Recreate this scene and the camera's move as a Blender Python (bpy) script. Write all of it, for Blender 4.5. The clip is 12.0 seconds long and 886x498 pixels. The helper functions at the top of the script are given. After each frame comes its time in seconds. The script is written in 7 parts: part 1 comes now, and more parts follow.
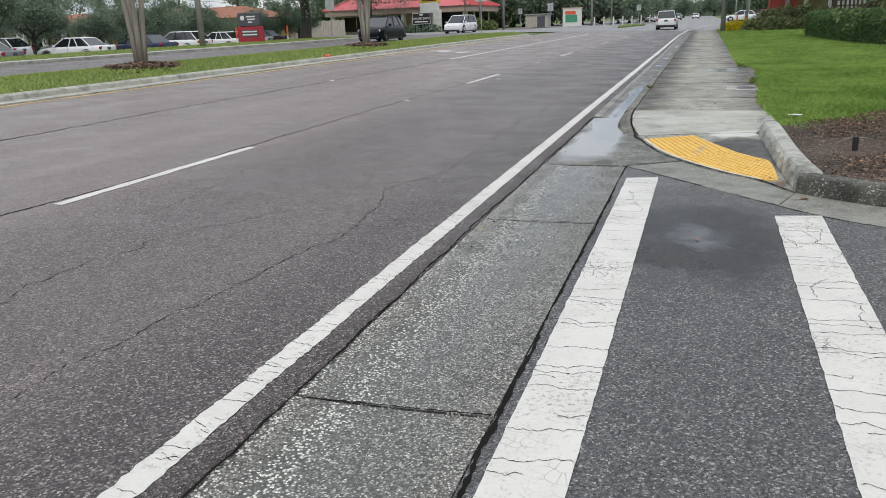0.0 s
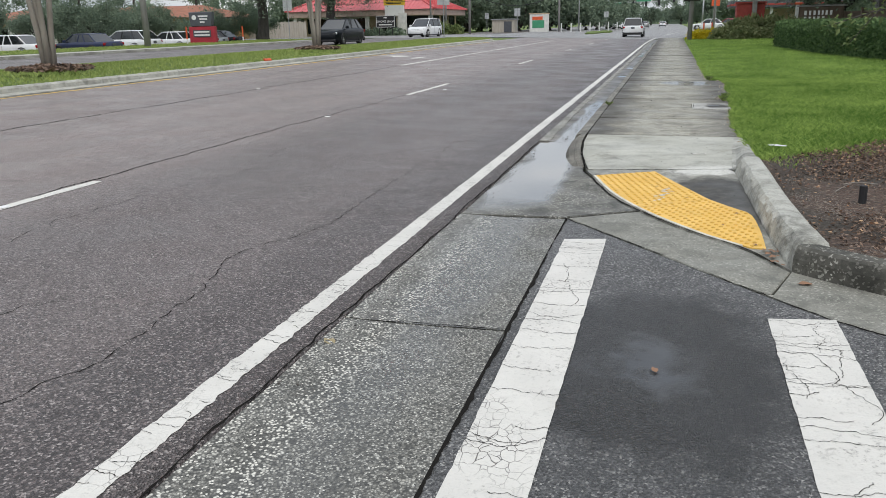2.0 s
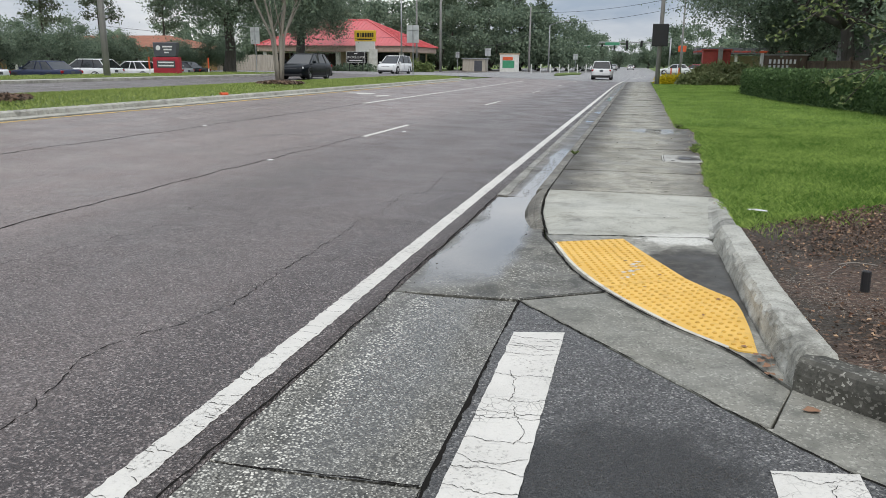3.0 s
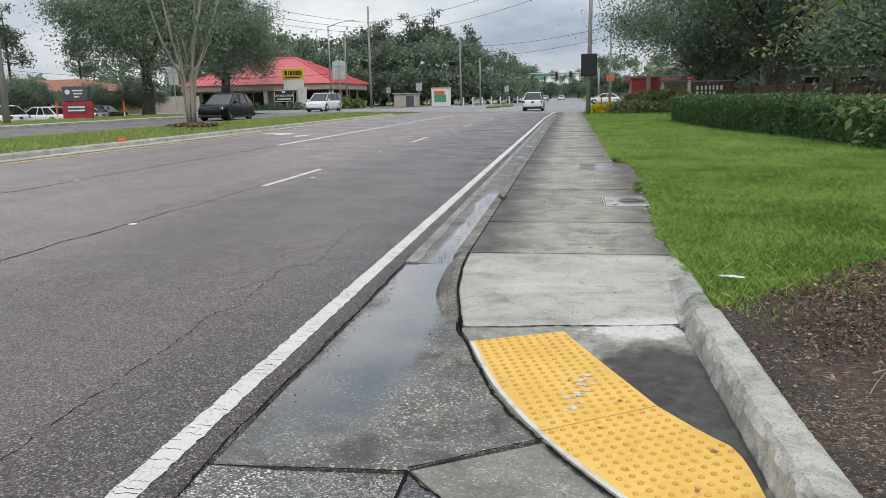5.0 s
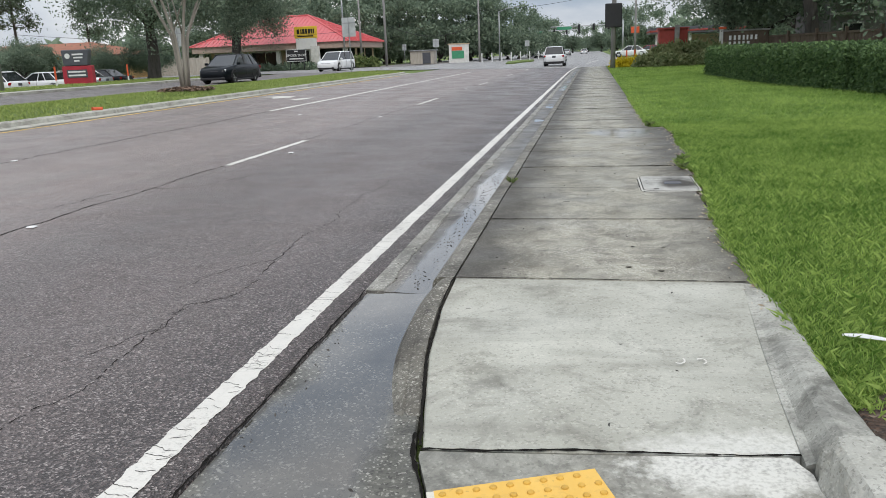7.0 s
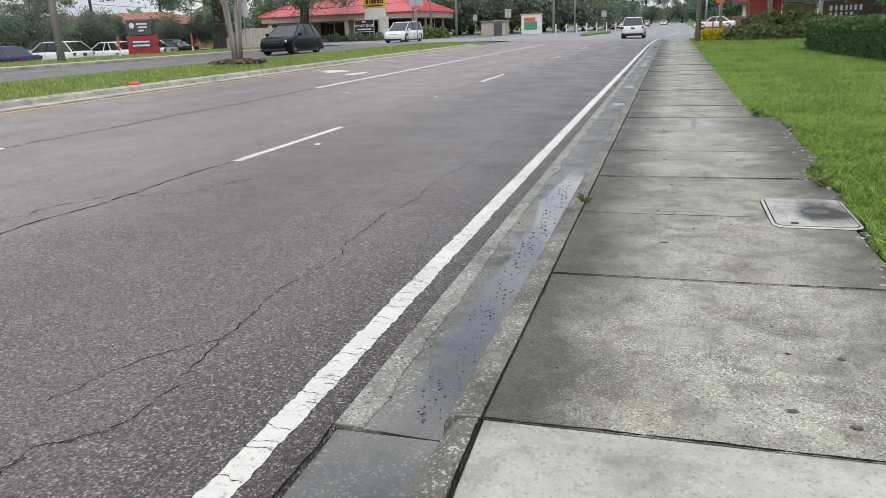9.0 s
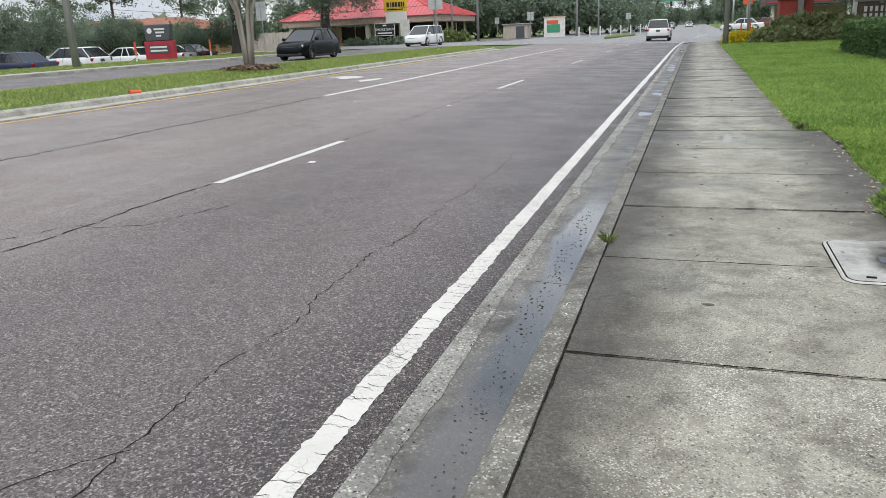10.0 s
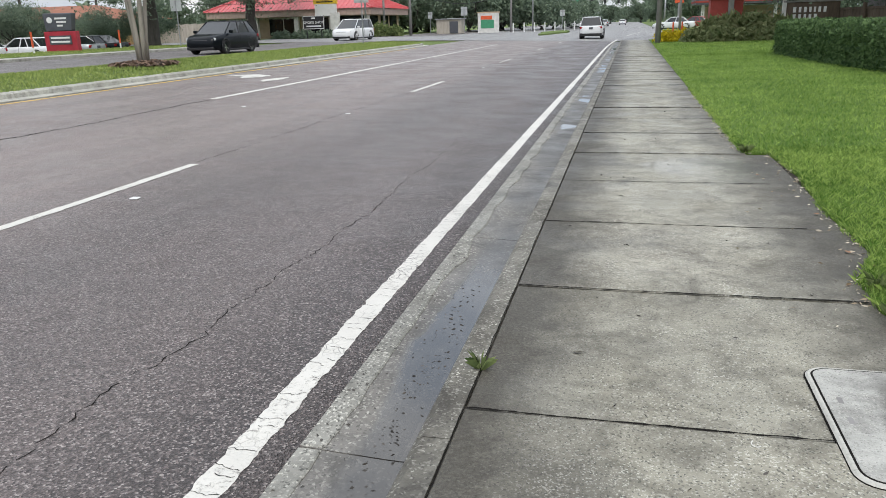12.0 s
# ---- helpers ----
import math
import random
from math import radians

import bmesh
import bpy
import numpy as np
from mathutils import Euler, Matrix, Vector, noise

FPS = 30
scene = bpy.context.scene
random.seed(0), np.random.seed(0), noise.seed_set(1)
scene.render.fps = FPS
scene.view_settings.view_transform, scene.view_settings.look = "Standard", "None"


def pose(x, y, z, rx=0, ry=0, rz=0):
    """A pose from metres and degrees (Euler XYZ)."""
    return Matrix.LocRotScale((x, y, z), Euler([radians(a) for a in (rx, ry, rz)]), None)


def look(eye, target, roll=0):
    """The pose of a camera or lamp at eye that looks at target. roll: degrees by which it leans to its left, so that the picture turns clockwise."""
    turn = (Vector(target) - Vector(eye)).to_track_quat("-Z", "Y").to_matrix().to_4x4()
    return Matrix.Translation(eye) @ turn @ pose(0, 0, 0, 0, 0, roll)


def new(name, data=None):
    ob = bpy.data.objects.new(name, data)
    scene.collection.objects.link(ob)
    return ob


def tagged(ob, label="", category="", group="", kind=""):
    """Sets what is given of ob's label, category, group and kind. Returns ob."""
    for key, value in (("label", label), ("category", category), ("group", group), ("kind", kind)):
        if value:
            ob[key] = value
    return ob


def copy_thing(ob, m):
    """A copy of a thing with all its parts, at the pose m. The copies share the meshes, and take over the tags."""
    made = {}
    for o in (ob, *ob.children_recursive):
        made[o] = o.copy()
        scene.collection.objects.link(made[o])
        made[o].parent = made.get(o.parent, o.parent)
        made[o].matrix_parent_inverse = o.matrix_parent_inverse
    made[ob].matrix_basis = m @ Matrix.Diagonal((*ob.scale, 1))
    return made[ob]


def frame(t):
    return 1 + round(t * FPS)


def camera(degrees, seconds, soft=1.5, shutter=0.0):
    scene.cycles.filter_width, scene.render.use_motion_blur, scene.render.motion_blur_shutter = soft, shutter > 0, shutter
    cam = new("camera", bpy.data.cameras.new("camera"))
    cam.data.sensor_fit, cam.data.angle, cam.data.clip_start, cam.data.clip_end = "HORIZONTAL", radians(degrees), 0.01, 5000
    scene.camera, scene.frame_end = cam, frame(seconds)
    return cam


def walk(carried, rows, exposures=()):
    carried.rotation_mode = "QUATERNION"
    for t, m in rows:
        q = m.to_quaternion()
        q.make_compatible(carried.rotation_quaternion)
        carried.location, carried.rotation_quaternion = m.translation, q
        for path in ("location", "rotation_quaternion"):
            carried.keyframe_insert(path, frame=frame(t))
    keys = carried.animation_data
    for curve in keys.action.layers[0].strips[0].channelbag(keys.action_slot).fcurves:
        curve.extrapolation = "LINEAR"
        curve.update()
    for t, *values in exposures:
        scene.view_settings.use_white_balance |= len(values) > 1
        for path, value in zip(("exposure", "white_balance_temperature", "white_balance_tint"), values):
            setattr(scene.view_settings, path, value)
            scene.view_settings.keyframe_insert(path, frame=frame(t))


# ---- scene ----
cam = camera(61.0, 12.0, 0.8)
PATH = [
    (0, (0.196, 0.375, 1.49), (-0.431, 2.185, 0.915), -2.2),
    (0.5, (0.181, 0.895, 1.495), (-0.427, 2.71, 0.915), -2.3),
    (1, (0.248, 1.419, 1.477), (-0.333, 3.244, 0.899), -2.1),
    (1.5, (0.21, 1.981, 1.463), (-0.355, 3.813, 0.89), -1.8),
    (2, (0.215, 2.459, 1.482), (-0.335, 4.296, 0.913), -1.2),
    (2.5, (0.221, 2.993, 1.505), (-0.298, 4.846, 0.959), -0.4),
    (3, (0.18, 3.514, 1.532), (-0.296, 5.396, 1.052), 0.5),
    (3.2, (0.177, 3.702, 1.53), (-0.27, 5.603, 1.1), 1.1),
    (4.8, (0.176, 5.171, 1.533), (-0.17, 7.106, 1.165), -0.9),
    (5, (0.16, 5.422, 1.538), (-0.17, 7.355, 1.143), -1.2),
    (5.5, (0.097, 6.002, 1.504), (-0.193, 7.927, 1.047), -1.2),
    (6, (0.146, 6.543, 1.502), (-0.13, 8.464, 1.018), -1.4),
    (6.5, (0.138, 7.132, 1.508), (-0.176, 9.044, 1.013), -1.8),
    (7, (0.118, 7.605, 1.524), (-0.27, 9.502, 1.024), -2.4),
    (9, (-0.131, 9.748, 1.531), (-0.69, 11.584, 0.968), -2.2),
    (9.5, (-0.191, 10.235, 1.537), (-0.784, 12.063, 0.982), -2.3),
    (10, (-0.239, 10.789, 1.55), (-0.855, 12.609, 0.997), -2.5),
    (10.5, (-0.273, 11.293, 1.563), (-0.868, 13.116, 0.997), -2.2),
    (11, (-0.201, 11.818, 1.581), (-0.738, 13.656, 1.003), -1.8),
    (11.5, (-0.227, 12.361, 1.584), (-0.715, 14.212, 1.003), -1.6),
    (12, (-0.173, 12.874, 1.584), (-0.635, 14.734, 1.011), -1.6),
]
walk(cam, [(t, look(eye, target, roll)) for t, eye, target, roll in PATH], [(0.0, 0.02), (3.0, 0.06), (5.5, 0.08), (7.0, 0.14), (9.0, 0.24), (12.0, 0.29)])

# ---- daylight: overcast sky with a broad, weak sun ----
world = bpy.data.worlds.new("overcast_sky")
scene.world = world
world.use_nodes = True
wn, wl = world.node_tree.nodes, world.node_tree.links
wn.clear()
w_out = wn.new("ShaderNodeOutputWorld")
w_bg = wn.new("ShaderNodeBackground")
w_sky = wn.new("ShaderNodeTexSky")
w_sky.sky_type = "NISHITA"
w_sky.sun_disc = False
w_sky.sun_elevation = radians(52)
w_sky.sun_rotation = radians(150)
w_sky.air_density, w_sky.dust_density, w_sky.ozone_density = 1.0, 3.0, 1.0
w_co = wn.new("ShaderNodeTexCoord")
w_map = wn.new("ShaderNodeMapping")
w_map.inputs["Scale"].default_value = (1.0, 1.0, 3.2)
w_noise = wn.new("ShaderNodeTexNoise")
w_noise.inputs["Scale"].default_value = 2.6
w_noise.inputs["Detail"].default_value = 7
w_noise.inputs["Roughness"].default_value = 0.55
w_ramp = wn.new("ShaderNodeValToRGB")
w_ramp.color_ramp.elements[0].position, w_ramp.color_ramp.elements[1].position = 0.36, 0.63
w_ramp.color_ramp.elements[0].color = (3.9, 4.7, 5.9, 1)
w_ramp.color_ramp.elements[1].color = (9.7, 9.8, 9.9, 1)
w_mix = wn.new("ShaderNodeMix")
w_mix.data_type = "RGBA"
w_mix.inputs["Factor"].default_value = 0.86
wl.new(w_co.outputs["Generated"], w_map.inputs["Vector"])
wl.new(w_map.outputs["Vector"], w_noise.inputs["Vector"])
wl.new(w_noise.outputs["Fac"], w_ramp.inputs["Fac"])
wl.new(w_sky.outputs["Color"], w_mix.inputs["A"])
wl.new(w_ramp.outputs["Color"], w_mix.inputs["B"])
# an overcast sky is brighter overhead than near the horizon
w_sep = wn.new("ShaderNodeSeparateXYZ")
w_grad = wn.new("ShaderNodeMapRange")
w_grad.inputs["From Min"].default_value, w_grad.inputs["From Max"].default_value = 0.0, 0.9
w_grad.inputs["To Min"].default_value, w_grad.inputs["To Max"].default_value = 0.72, 1.30
w_mul = wn.new("ShaderNodeMix")
w_mul.data_type, w_mul.blend_type = "RGBA", "MULTIPLY"
w_mul.inputs["Factor"].default_value = 1.0
wl.new(w_co.outputs["Generated"], w_sep.inputs[0])
wl.new(w_sep.outputs[2], w_grad.inputs["Value"])
wl.new(w_mix.outputs["Result"], w_mul.inputs["A"])
wl.new(w_grad.outputs["Result"], w_mul.inputs["B"])
wl.new(w_mul.outputs["Result"], w_bg.inputs["Color"])
wl.new(w_bg.outputs["Background"], w_out.inputs["Surface"])
w_bg.inputs["Strength"].default_value = 0.125

sun_lamp = bpy.data.lights.new("sun", "SUN")
sun_lamp.energy, sun_lamp.angle, sun_lamp.color = 1.2, radians(25), (1.0, 0.97, 0.92)
sun_ob = new("sun", sun_lamp)
sun_ob.matrix_world = look((20, -40, 60), (0, 0, 0))

# ---- materials ----


class Mat:
    """A node material with a Principled shader and a few short ways to wire it."""

    def __init__(self, name, rough=0.7, metal=0.0, spec=0.5):
        self.m = bpy.data.materials.new(name)
        self.m.use_nodes = True
        self.t = self.m.node_tree
        self.b = self.t.nodes["Principled BSDF"]
        self.b.inputs["Roughness"].default_value = rough
        self.b.inputs["Metallic"].default_value = metal
        self.b.inputs["Specular IOR Level"].default_value = spec
        self.geo = self.t.nodes.new("ShaderNodeNewGeometry")
        self.heights = []

    def link(self, a, b):
        self.t.links.new(a, b)

    def put(self, socket, v):
        if hasattr(v, "is_output"):
            self.link(v, socket)
        elif isinstance(v, tuple) and len(v) == 3 and socket.type == "RGBA":
            socket.default_value = (*v, 1)
        else:
            socket.default_value = v

    def vec(self, scale=(1, 1, 1), turn=0.0, local=False):
        mp = self.t.nodes.new("ShaderNodeMapping")
        mp.inputs["Scale"].default_value = scale
        mp.inputs["Rotation"].default_value = (0, 0, radians(turn))
        if local:
            co = self.t.nodes.new("ShaderNodeTexCoord")
            self.link(co.outputs["Object"], mp.inputs["Vector"])
        else:
            self.link(self.geo.outputs["Position"], mp.inputs["Vector"])
        return mp.outputs["Vector"]

    def noise(self, scale, detail=4, rough=0.55, vec=None, distort=0.0):
        n = self.t.nodes.new("ShaderNodeTexNoise")
        n.inputs["Scale"].default_value = scale
        n.inputs["Detail"].default_value = detail
        n.inputs["Roughness"].default_value = rough
        n.inputs["Distortion"].default_value = distort
        self.link(vec or self.geo.outputs["Position"], n.inputs["Vector"])
        return n.outputs["Fac"]

    def cells(self, scale, feature="F1", out="Distance", vec=None):
        n = self.t.nodes.new("ShaderNodeTexVoronoi")
        n.feature = feature
        n.inputs["Scale"].default_value = scale
        self.link(vec or self.geo.outputs["Position"], n.inputs["Vector"])
        return n.outputs[out]

    def ramp(self, v, a, b, lo=0.0, hi=1.0):
        n = self.t.nodes.new("ShaderNodeMapRange")
        self.link(v, n.inputs["Value"])
        n.inputs["From Min"].default_value, n.inputs["From Max"].default_value = a, b
        self.put(n.inputs["To Min"], lo)
        self.put(n.inputs["To Max"], hi)
        return n.outputs["Result"]

    def math(self, op, a, b=0.0):
        n = self.t.nodes.new("ShaderNodeMath")
        n.operation = op
        self.put(n.inputs[0], a)
        self.put(n.inputs[1], b)
        return n.outputs[0]

    def mix(self, f, a, b, blend="MIX"):
        n = self.t.nodes.new("ShaderNodeMix")
        n.data_type, n.blend_type = "RGBA", blend
        self.put(n.inputs["Factor"], f)
        self.put(n.inputs["A"], a)
        self.put(n.inputs["B"], b)
        return n.outputs["Result"]

    def rnd(self):
        n = self.t.nodes.new("ShaderNodeObjectInfo")
        return n.outputs["Random"]

    def island(self):
        return self.geo.outputs["Random Per Island"]

    def axis(self, k):
        n = self.t.nodes.new("ShaderNodeSeparateXYZ")
        self.link(self.geo.outputs["Position"], n.inputs[0])
        return n.outputs[k]

    def colour(self, c):
        self.put(self.b.inputs["Base Color"], c)
        return self

    def rough(self, r):
        self.put(self.b.inputs["Roughness"], r)
        return self

    def bump(self, h, strength=0.4, dist=0.01):
        n = self.t.nodes.new("ShaderNodeBump")
        self.put(n.inputs["Strength"], strength)
        n.inputs["Distance"].default_value = dist
        self.link(h, n.inputs["Height"])
        if self.heights:
            self.link(self.heights[-1], n.inputs["Normal"])
        self.heights.append(n.outputs["Normal"])
        self.link(n.outputs["Normal"], self.b.inputs["Normal"])
        return self


def plain(name, c, rough=0.6, metal=0.0, spec=0.5, var=0.12, scale=3.0, bump=0.0):
    """Simple paint, metal or plastic with a little soiling."""
    k = Mat(name, rough, metal, spec)
    dark = tuple(x * (1 - 2.2 * var) for x in c)
    v = k.ramp(k.noise(scale, 5), 0.3, 0.7)
    k.colour(k.mix(v, dark, c))
    k.rough(k.ramp(k.noise(scale * 4, 3), 0.3, 0.7, max(0.02, rough - 0.08), min(1, rough + 0.08)))
    if bump:
        k.bump(k.noise(scale * 20, 4), bump, 0.004)
    return k.m


def asphalt(name, c1, c2, stone, size=95.0, rough=0.62, streak=True, damp=None, passes=None):
    k = Mat(name, rough)
    big = k.ramp(k.noise(0.9, 5, vec=k.vec((1.0, 0.018, 1.0))), 0.32, 0.68)
    base = k.mix(big, c1, c2)
    if passes:
        # paving passes of different age: the lane beside the gutter is newer and darker
        xx = k.math("ADD", k.axis(0), k.ramp(k.noise(0.5, 4, vec=k.vec((1, 0.2, 1))), 0.25, 0.75, -0.25, 0.25))
        base = k.mix(k.ramp(xx, -3.9, -5.6, 0, 0.85), base, passes[0])
        base = k.mix(k.ramp(xx, -2.35, -1.85, 0, 0.85), base, passes[1])
    if streak:
        lanes = k.ramp(k.noise(1.7, 4, vec=k.vec((1.0, 0.012, 1.0))), 0.35, 0.65)
        base = k.mix(k.math("MULTIPLY", lanes, 0.3), base, tuple(x * 0.72 for x in c1))
    tint = k.cells(size, out="Color")
    sep = k.t.nodes.new("ShaderNodeSeparateColor")
    k.link(tint, sep.inputs[0])
    # stone tones differ; shading of the rough relief is put into their contrast
    grain = k.ramp(sep.outputs[1], 0.0, 1.0)
    base = k.mix(k.ramp(grain, 0.0, 0.55, 0.85, 0.0), base, tuple(x * 0.22 for x in c1))
    base = k.mix(k.ramp(grain, 0.6, 1.0, 0.0, 0.55), base, tuple(min(0.6, x * 2.2) for x in c2))
    light = k.ramp(sep.outputs[0], 0.84, 0.97)
    base = k.mix(k.math("MULTIPLY", light, 0.9), base, stone)
    pits = k.math("MULTIPLY", k.ramp(k.noise(48, 5, 0.7), 0.56, 0.68), 0.55)
    base = k.mix(pits, base, tuple(x * 0.22 for x in c1))
    grit = k.cells(size * 2.3, out="Color")
    sep2 = k.t.nodes.new("ShaderNodeSeparateColor")
    k.link(grit, sep2.inputs[0])
    base = k.mix(k.ramp(sep2.outputs[0], 0.0, 0.6, 0.5, 0.0), base, tuple(x * 0.35 for x in c1))
    fine = k.ramp(k.noise(260, 2), 0.3, 0.7)
    base = k.mix(k.math("MULTIPLY", fine, 0.25), base, tuple(x * 0.5 for x in c1))
    rv = k.ramp(k.noise(1.1, 4), 0.35, 0.65, rough - 0.14, rough + 0.12)
    if damp:
        # a damp patch: middle x, y, inner and outer radius
        dx = k.math("SUBTRACT", k.axis(0), damp[0])
        dy = k.math("MULTIPLY", k.math("SUBTRACT", k.axis(1), damp[1]), 0.7)
        r = k.math("SQRT", k.math("ADD", k.math("MULTIPLY", dx, dx), k.math("MULTIPLY", dy, dy)))
        r = k.math("ADD", r, k.ramp(k.noise(3.2, 5), 0.2, 0.8, -0.22, 0.22))
        wet = k.ramp(r, damp[2], damp[3], 1, 0)
        base = k.mix(k.math("MULTIPLY", wet, 0.86), base, tuple(x * 0.26 for x in c1))
        rv = k.math("SUBTRACT", rv, k.math("MULTIPLY", wet, 0.16))
        pool = k.ramp(k.math("ADD", r, k.ramp(k.noise(14, 4), 0.25, 0.75, -0.06, 0.06)), 0.04, 0.24, 1, 0)
        base = k.mix(k.math("MULTIPLY", pool, 0.7), base, (0.040, 0.039, 0.037))
        k.put(k.b.inputs["Coat Weight"], k.math("MULTIPLY", pool, 0.55))
        k.b.inputs["Coat Roughness"].default_value = 0.06
        k.b.inputs["Coat IOR"].default_value = 1.33
        dry = k.math("SUBTRACT", 1.0, pool)
    k.colour(base)
    k.rough(rv)
    k.bump(k.cells(size), k.math("MULTIPLY", dry, 0.9) if damp else 0.9, 0.008)
    k.bump(k.noise(9, 4), 0.15, 0.01)
    return k.m


def concrete(name, c1, c2, stain, aggregate=0.25, size=110.0, rough=0.75, broom=0.0, random_slab=0.0, wet=0.0, band=None, edges=None, grime=0.0, film=None, silt=None, scaled=None, flecks=0.0, sheen=None):
    k = Mat(name, rough)
    big = k.ramp(k.noise(1.4, 6, 0.6), 0.3, 0.7)
    base = k.mix(big, c1, c2)
    mid = k.ramp(k.noise(4.5, 6, 0.65, distort=0.6), 0.5, 0.74)
    base = k.mix(k.math("MULTIPLY", mid, 0.75), base, stain)
    spots = k.ramp(k.noise(2.1, 3, 0.5), 0.66, 0.72)
    base = k.mix(k.math("MULTIPLY", spots, 0.55), base, tuple(x * 0.55 for x in stain))
    tint = k.cells(size, out="Color")
    sep = k.t.nodes.new("ShaderNodeSeparateColor")
    k.link(tint, sep.inputs[0])
    light = k.math("MULTIPLY", k.ramp(sep.outputs[0], 0.78, 0.95), k.ramp(k.noise(3.0, 4), 0.35, 0.65, 0.35, 1.0))
    dark = k.ramp(sep.outputs[1], 0.80, 1.0)
    base = k.mix(k.math("MULTIPLY", light, min(0.95, aggregate * 2.2)), base, (0.70, 0.68, 0.60))
    base = k.mix(k.math("MULTIPLY", dark, min(0.95, aggregate * 2.2)), base, (0.045, 0.042, 0.036))
    fine = k.ramp(k.noise(190, 3), 0.3, 0.7)
    base = k.mix(k.math("MULTIPLY", fine, 0.22), base, tuple(x * 0.55 for x in c1))
    if flecks:
        # worn sidewalk: crosswise brushing and pale aggregate that shows in patches
        brush = k.ramp(k.noise(1.8, 6, 0.6, vec=k.vec((0.7, 7.0, 1))), 0.45, 0.72)
        base = k.mix(k.math("MULTIPLY", brush, 0.16), base, tuple(x * 0.62 for x in c1))
        chip_ = k.cells(115, out="Color")
        sep4 = k.t.nodes.new("ShaderNodeSeparateColor")
        k.link(chip_, sep4.inputs[0])
        where = k.ramp(k.noise(1.9, 5, 0.6), 0.42, 0.60, 0.10, 1.0)
        pale = k.math("MULTIPLY", k.math("MULTIPLY", k.ramp(sep4.outputs[2], 0.74, 0.86), where), k.ramp(k.cells(115), 0.35, 0.5, 1, 0))
        base = k.mix(k.math("MULTIPLY", pale, flecks), base, (0.80, 0.78, 0.70))
        scuff = k.ramp(k.noise(6.5, 4, 0.5, vec=k.vec((1, 1.9, 1))), 0.70, 0.76)
        base = k.mix(k.math("MULTIPLY", scuff, 0.55), base, (0.06, 0.056, 0.045))
    if random_slab:
        base = k.mix(k.ramp(k.rnd(), 0, 1, 0, random_slab), base, tuple(x * 0.62 for x in c1))
    rv = k.ramp(k.noise(1.7, 4), 0.35, 0.65, rough - 0.2 - wet, rough + 0.1)
    if band:
        # a wet band along the low line of the gutter: middle, inner and outer half width
        off = k.math("ABSOLUTE", k.math("SUBTRACT", k.axis(0), band[0]))
        off = k.math("ADD", off, k.ramp(k.noise(1.3, 5, vec=k.vec((1, 0.5, 1))), 0.25, 0.75, -0.16, 0.16))
        w_ = k.ramp(off, band[1], band[2], 1, 0)
        base = k.mix(k.math("MULTIPLY", w_, 0.5), base, tuple(x * 0.42 for x in c1))
        rv = k.math("SUBTRACT", rv, k.math("MULTIPLY", w_, 0.12 if film else 0.36))
        if not film:
            # the low line still carries a little running water
            k.put(k.b.inputs["Coat Weight"], k.math("MULTIPLY", w_, 0.4))
            k.b.inputs["Coat Roughness"].default_value = 0.14
            k.b.inputs["Coat IOR"].default_value = 1.33
    if grime:
        g = k.ramp(k.noise(2.6, 8, 0.68, distort=0.8), 0.47, 0.66)
        g2 = k.ramp(k.noise(7.0, 6, 0.7, distort=0.5), 0.55, 0.72)
        base = k.mix(k.math("MULTIPLY", g, grime), base, tuple(x * 0.5 for x in stain))
        base = k.mix(k.math("MULTIPLY", g2, grime * 0.6), base, tuple(x * 0.4 for x in stain))
    dry = None
    if scaled:
        # a scaled pale patch beside the joint: middle x, y, inner and outer radius
        dx = k.math("MULTIPLY", k.math("SUBTRACT", k.axis(0), scaled[0]), 0.55)
        dy = k.math("SUBTRACT", k.axis(1), scaled[1])
        r = k.math("SQRT", k.math("ADD", k.math("MULTIPLY", dx, dx), k.math("MULTIPLY", dy, dy)))
        r = k.math("ADD", r, k.ramp(k.noise(9.0, 6, 0.7), 0.2, 0.8, -0.12, 0.12))
        base = k.mix(k.math("MULTIPLY", k.ramp(r, scaled[2], scaled[3], 1, 0), k.ramp(k.noise(60, 4), 0.3, 0.55, 0.35, 0.95)), base, (0.62, 0.61, 0.56))
    if silt:
        # a low corner where water stands and leaves silt: middle x, y, inner and outer radius
        dx = k.math("SUBTRACT", k.axis(0), silt[0])
        dy = k.math("MULTIPLY", k.math("SUBTRACT", k.axis(1), silt[1]), 0.62)
        r = k.math("SQRT", k.math("ADD", k.math("MULTIPLY", dx, dx), k.math("MULTIPLY", dy, dy)))
        r = k.math("ADD", r, k.ramp(k.noise(3.0, 5), 0.2, 0.8, -0.14, 0.14))
        s_ = k.ramp(r, silt[2], silt[3], 1, 0)
        mud = k.mix(k.ramp(k.noise(11.0, 6, 0.7), 0.45, 0.7), (0.022, 0.018, 0.013), (0.070, 0.062, 0.049))
        k.put(k.b.inputs["Specular IOR Level"], k.ramp(s_, 0.0, 1.0, 0.5, 0.22))
        base = k.mix(k.math("MULTIPLY", s_, 0.92), base, mud)
        k.put(k.b.inputs["Coat Weight"], k.math("MULTIPLY", k.ramp(r, silt[2] - 0.14, silt[2] - 0.08, 1, 0), 0.12))
        k.b.inputs["Coat Roughness"].default_value = 0.06
        k.b.inputs["Coat IOR"].default_value = 1.33
        rv = k.math("SUBTRACT", rv, k.math("MULTIPLY", s_, 0.10))
        dry = k.math("SUBTRACT", 1.0, k.math("MULTIPLY", s_, 0.9))
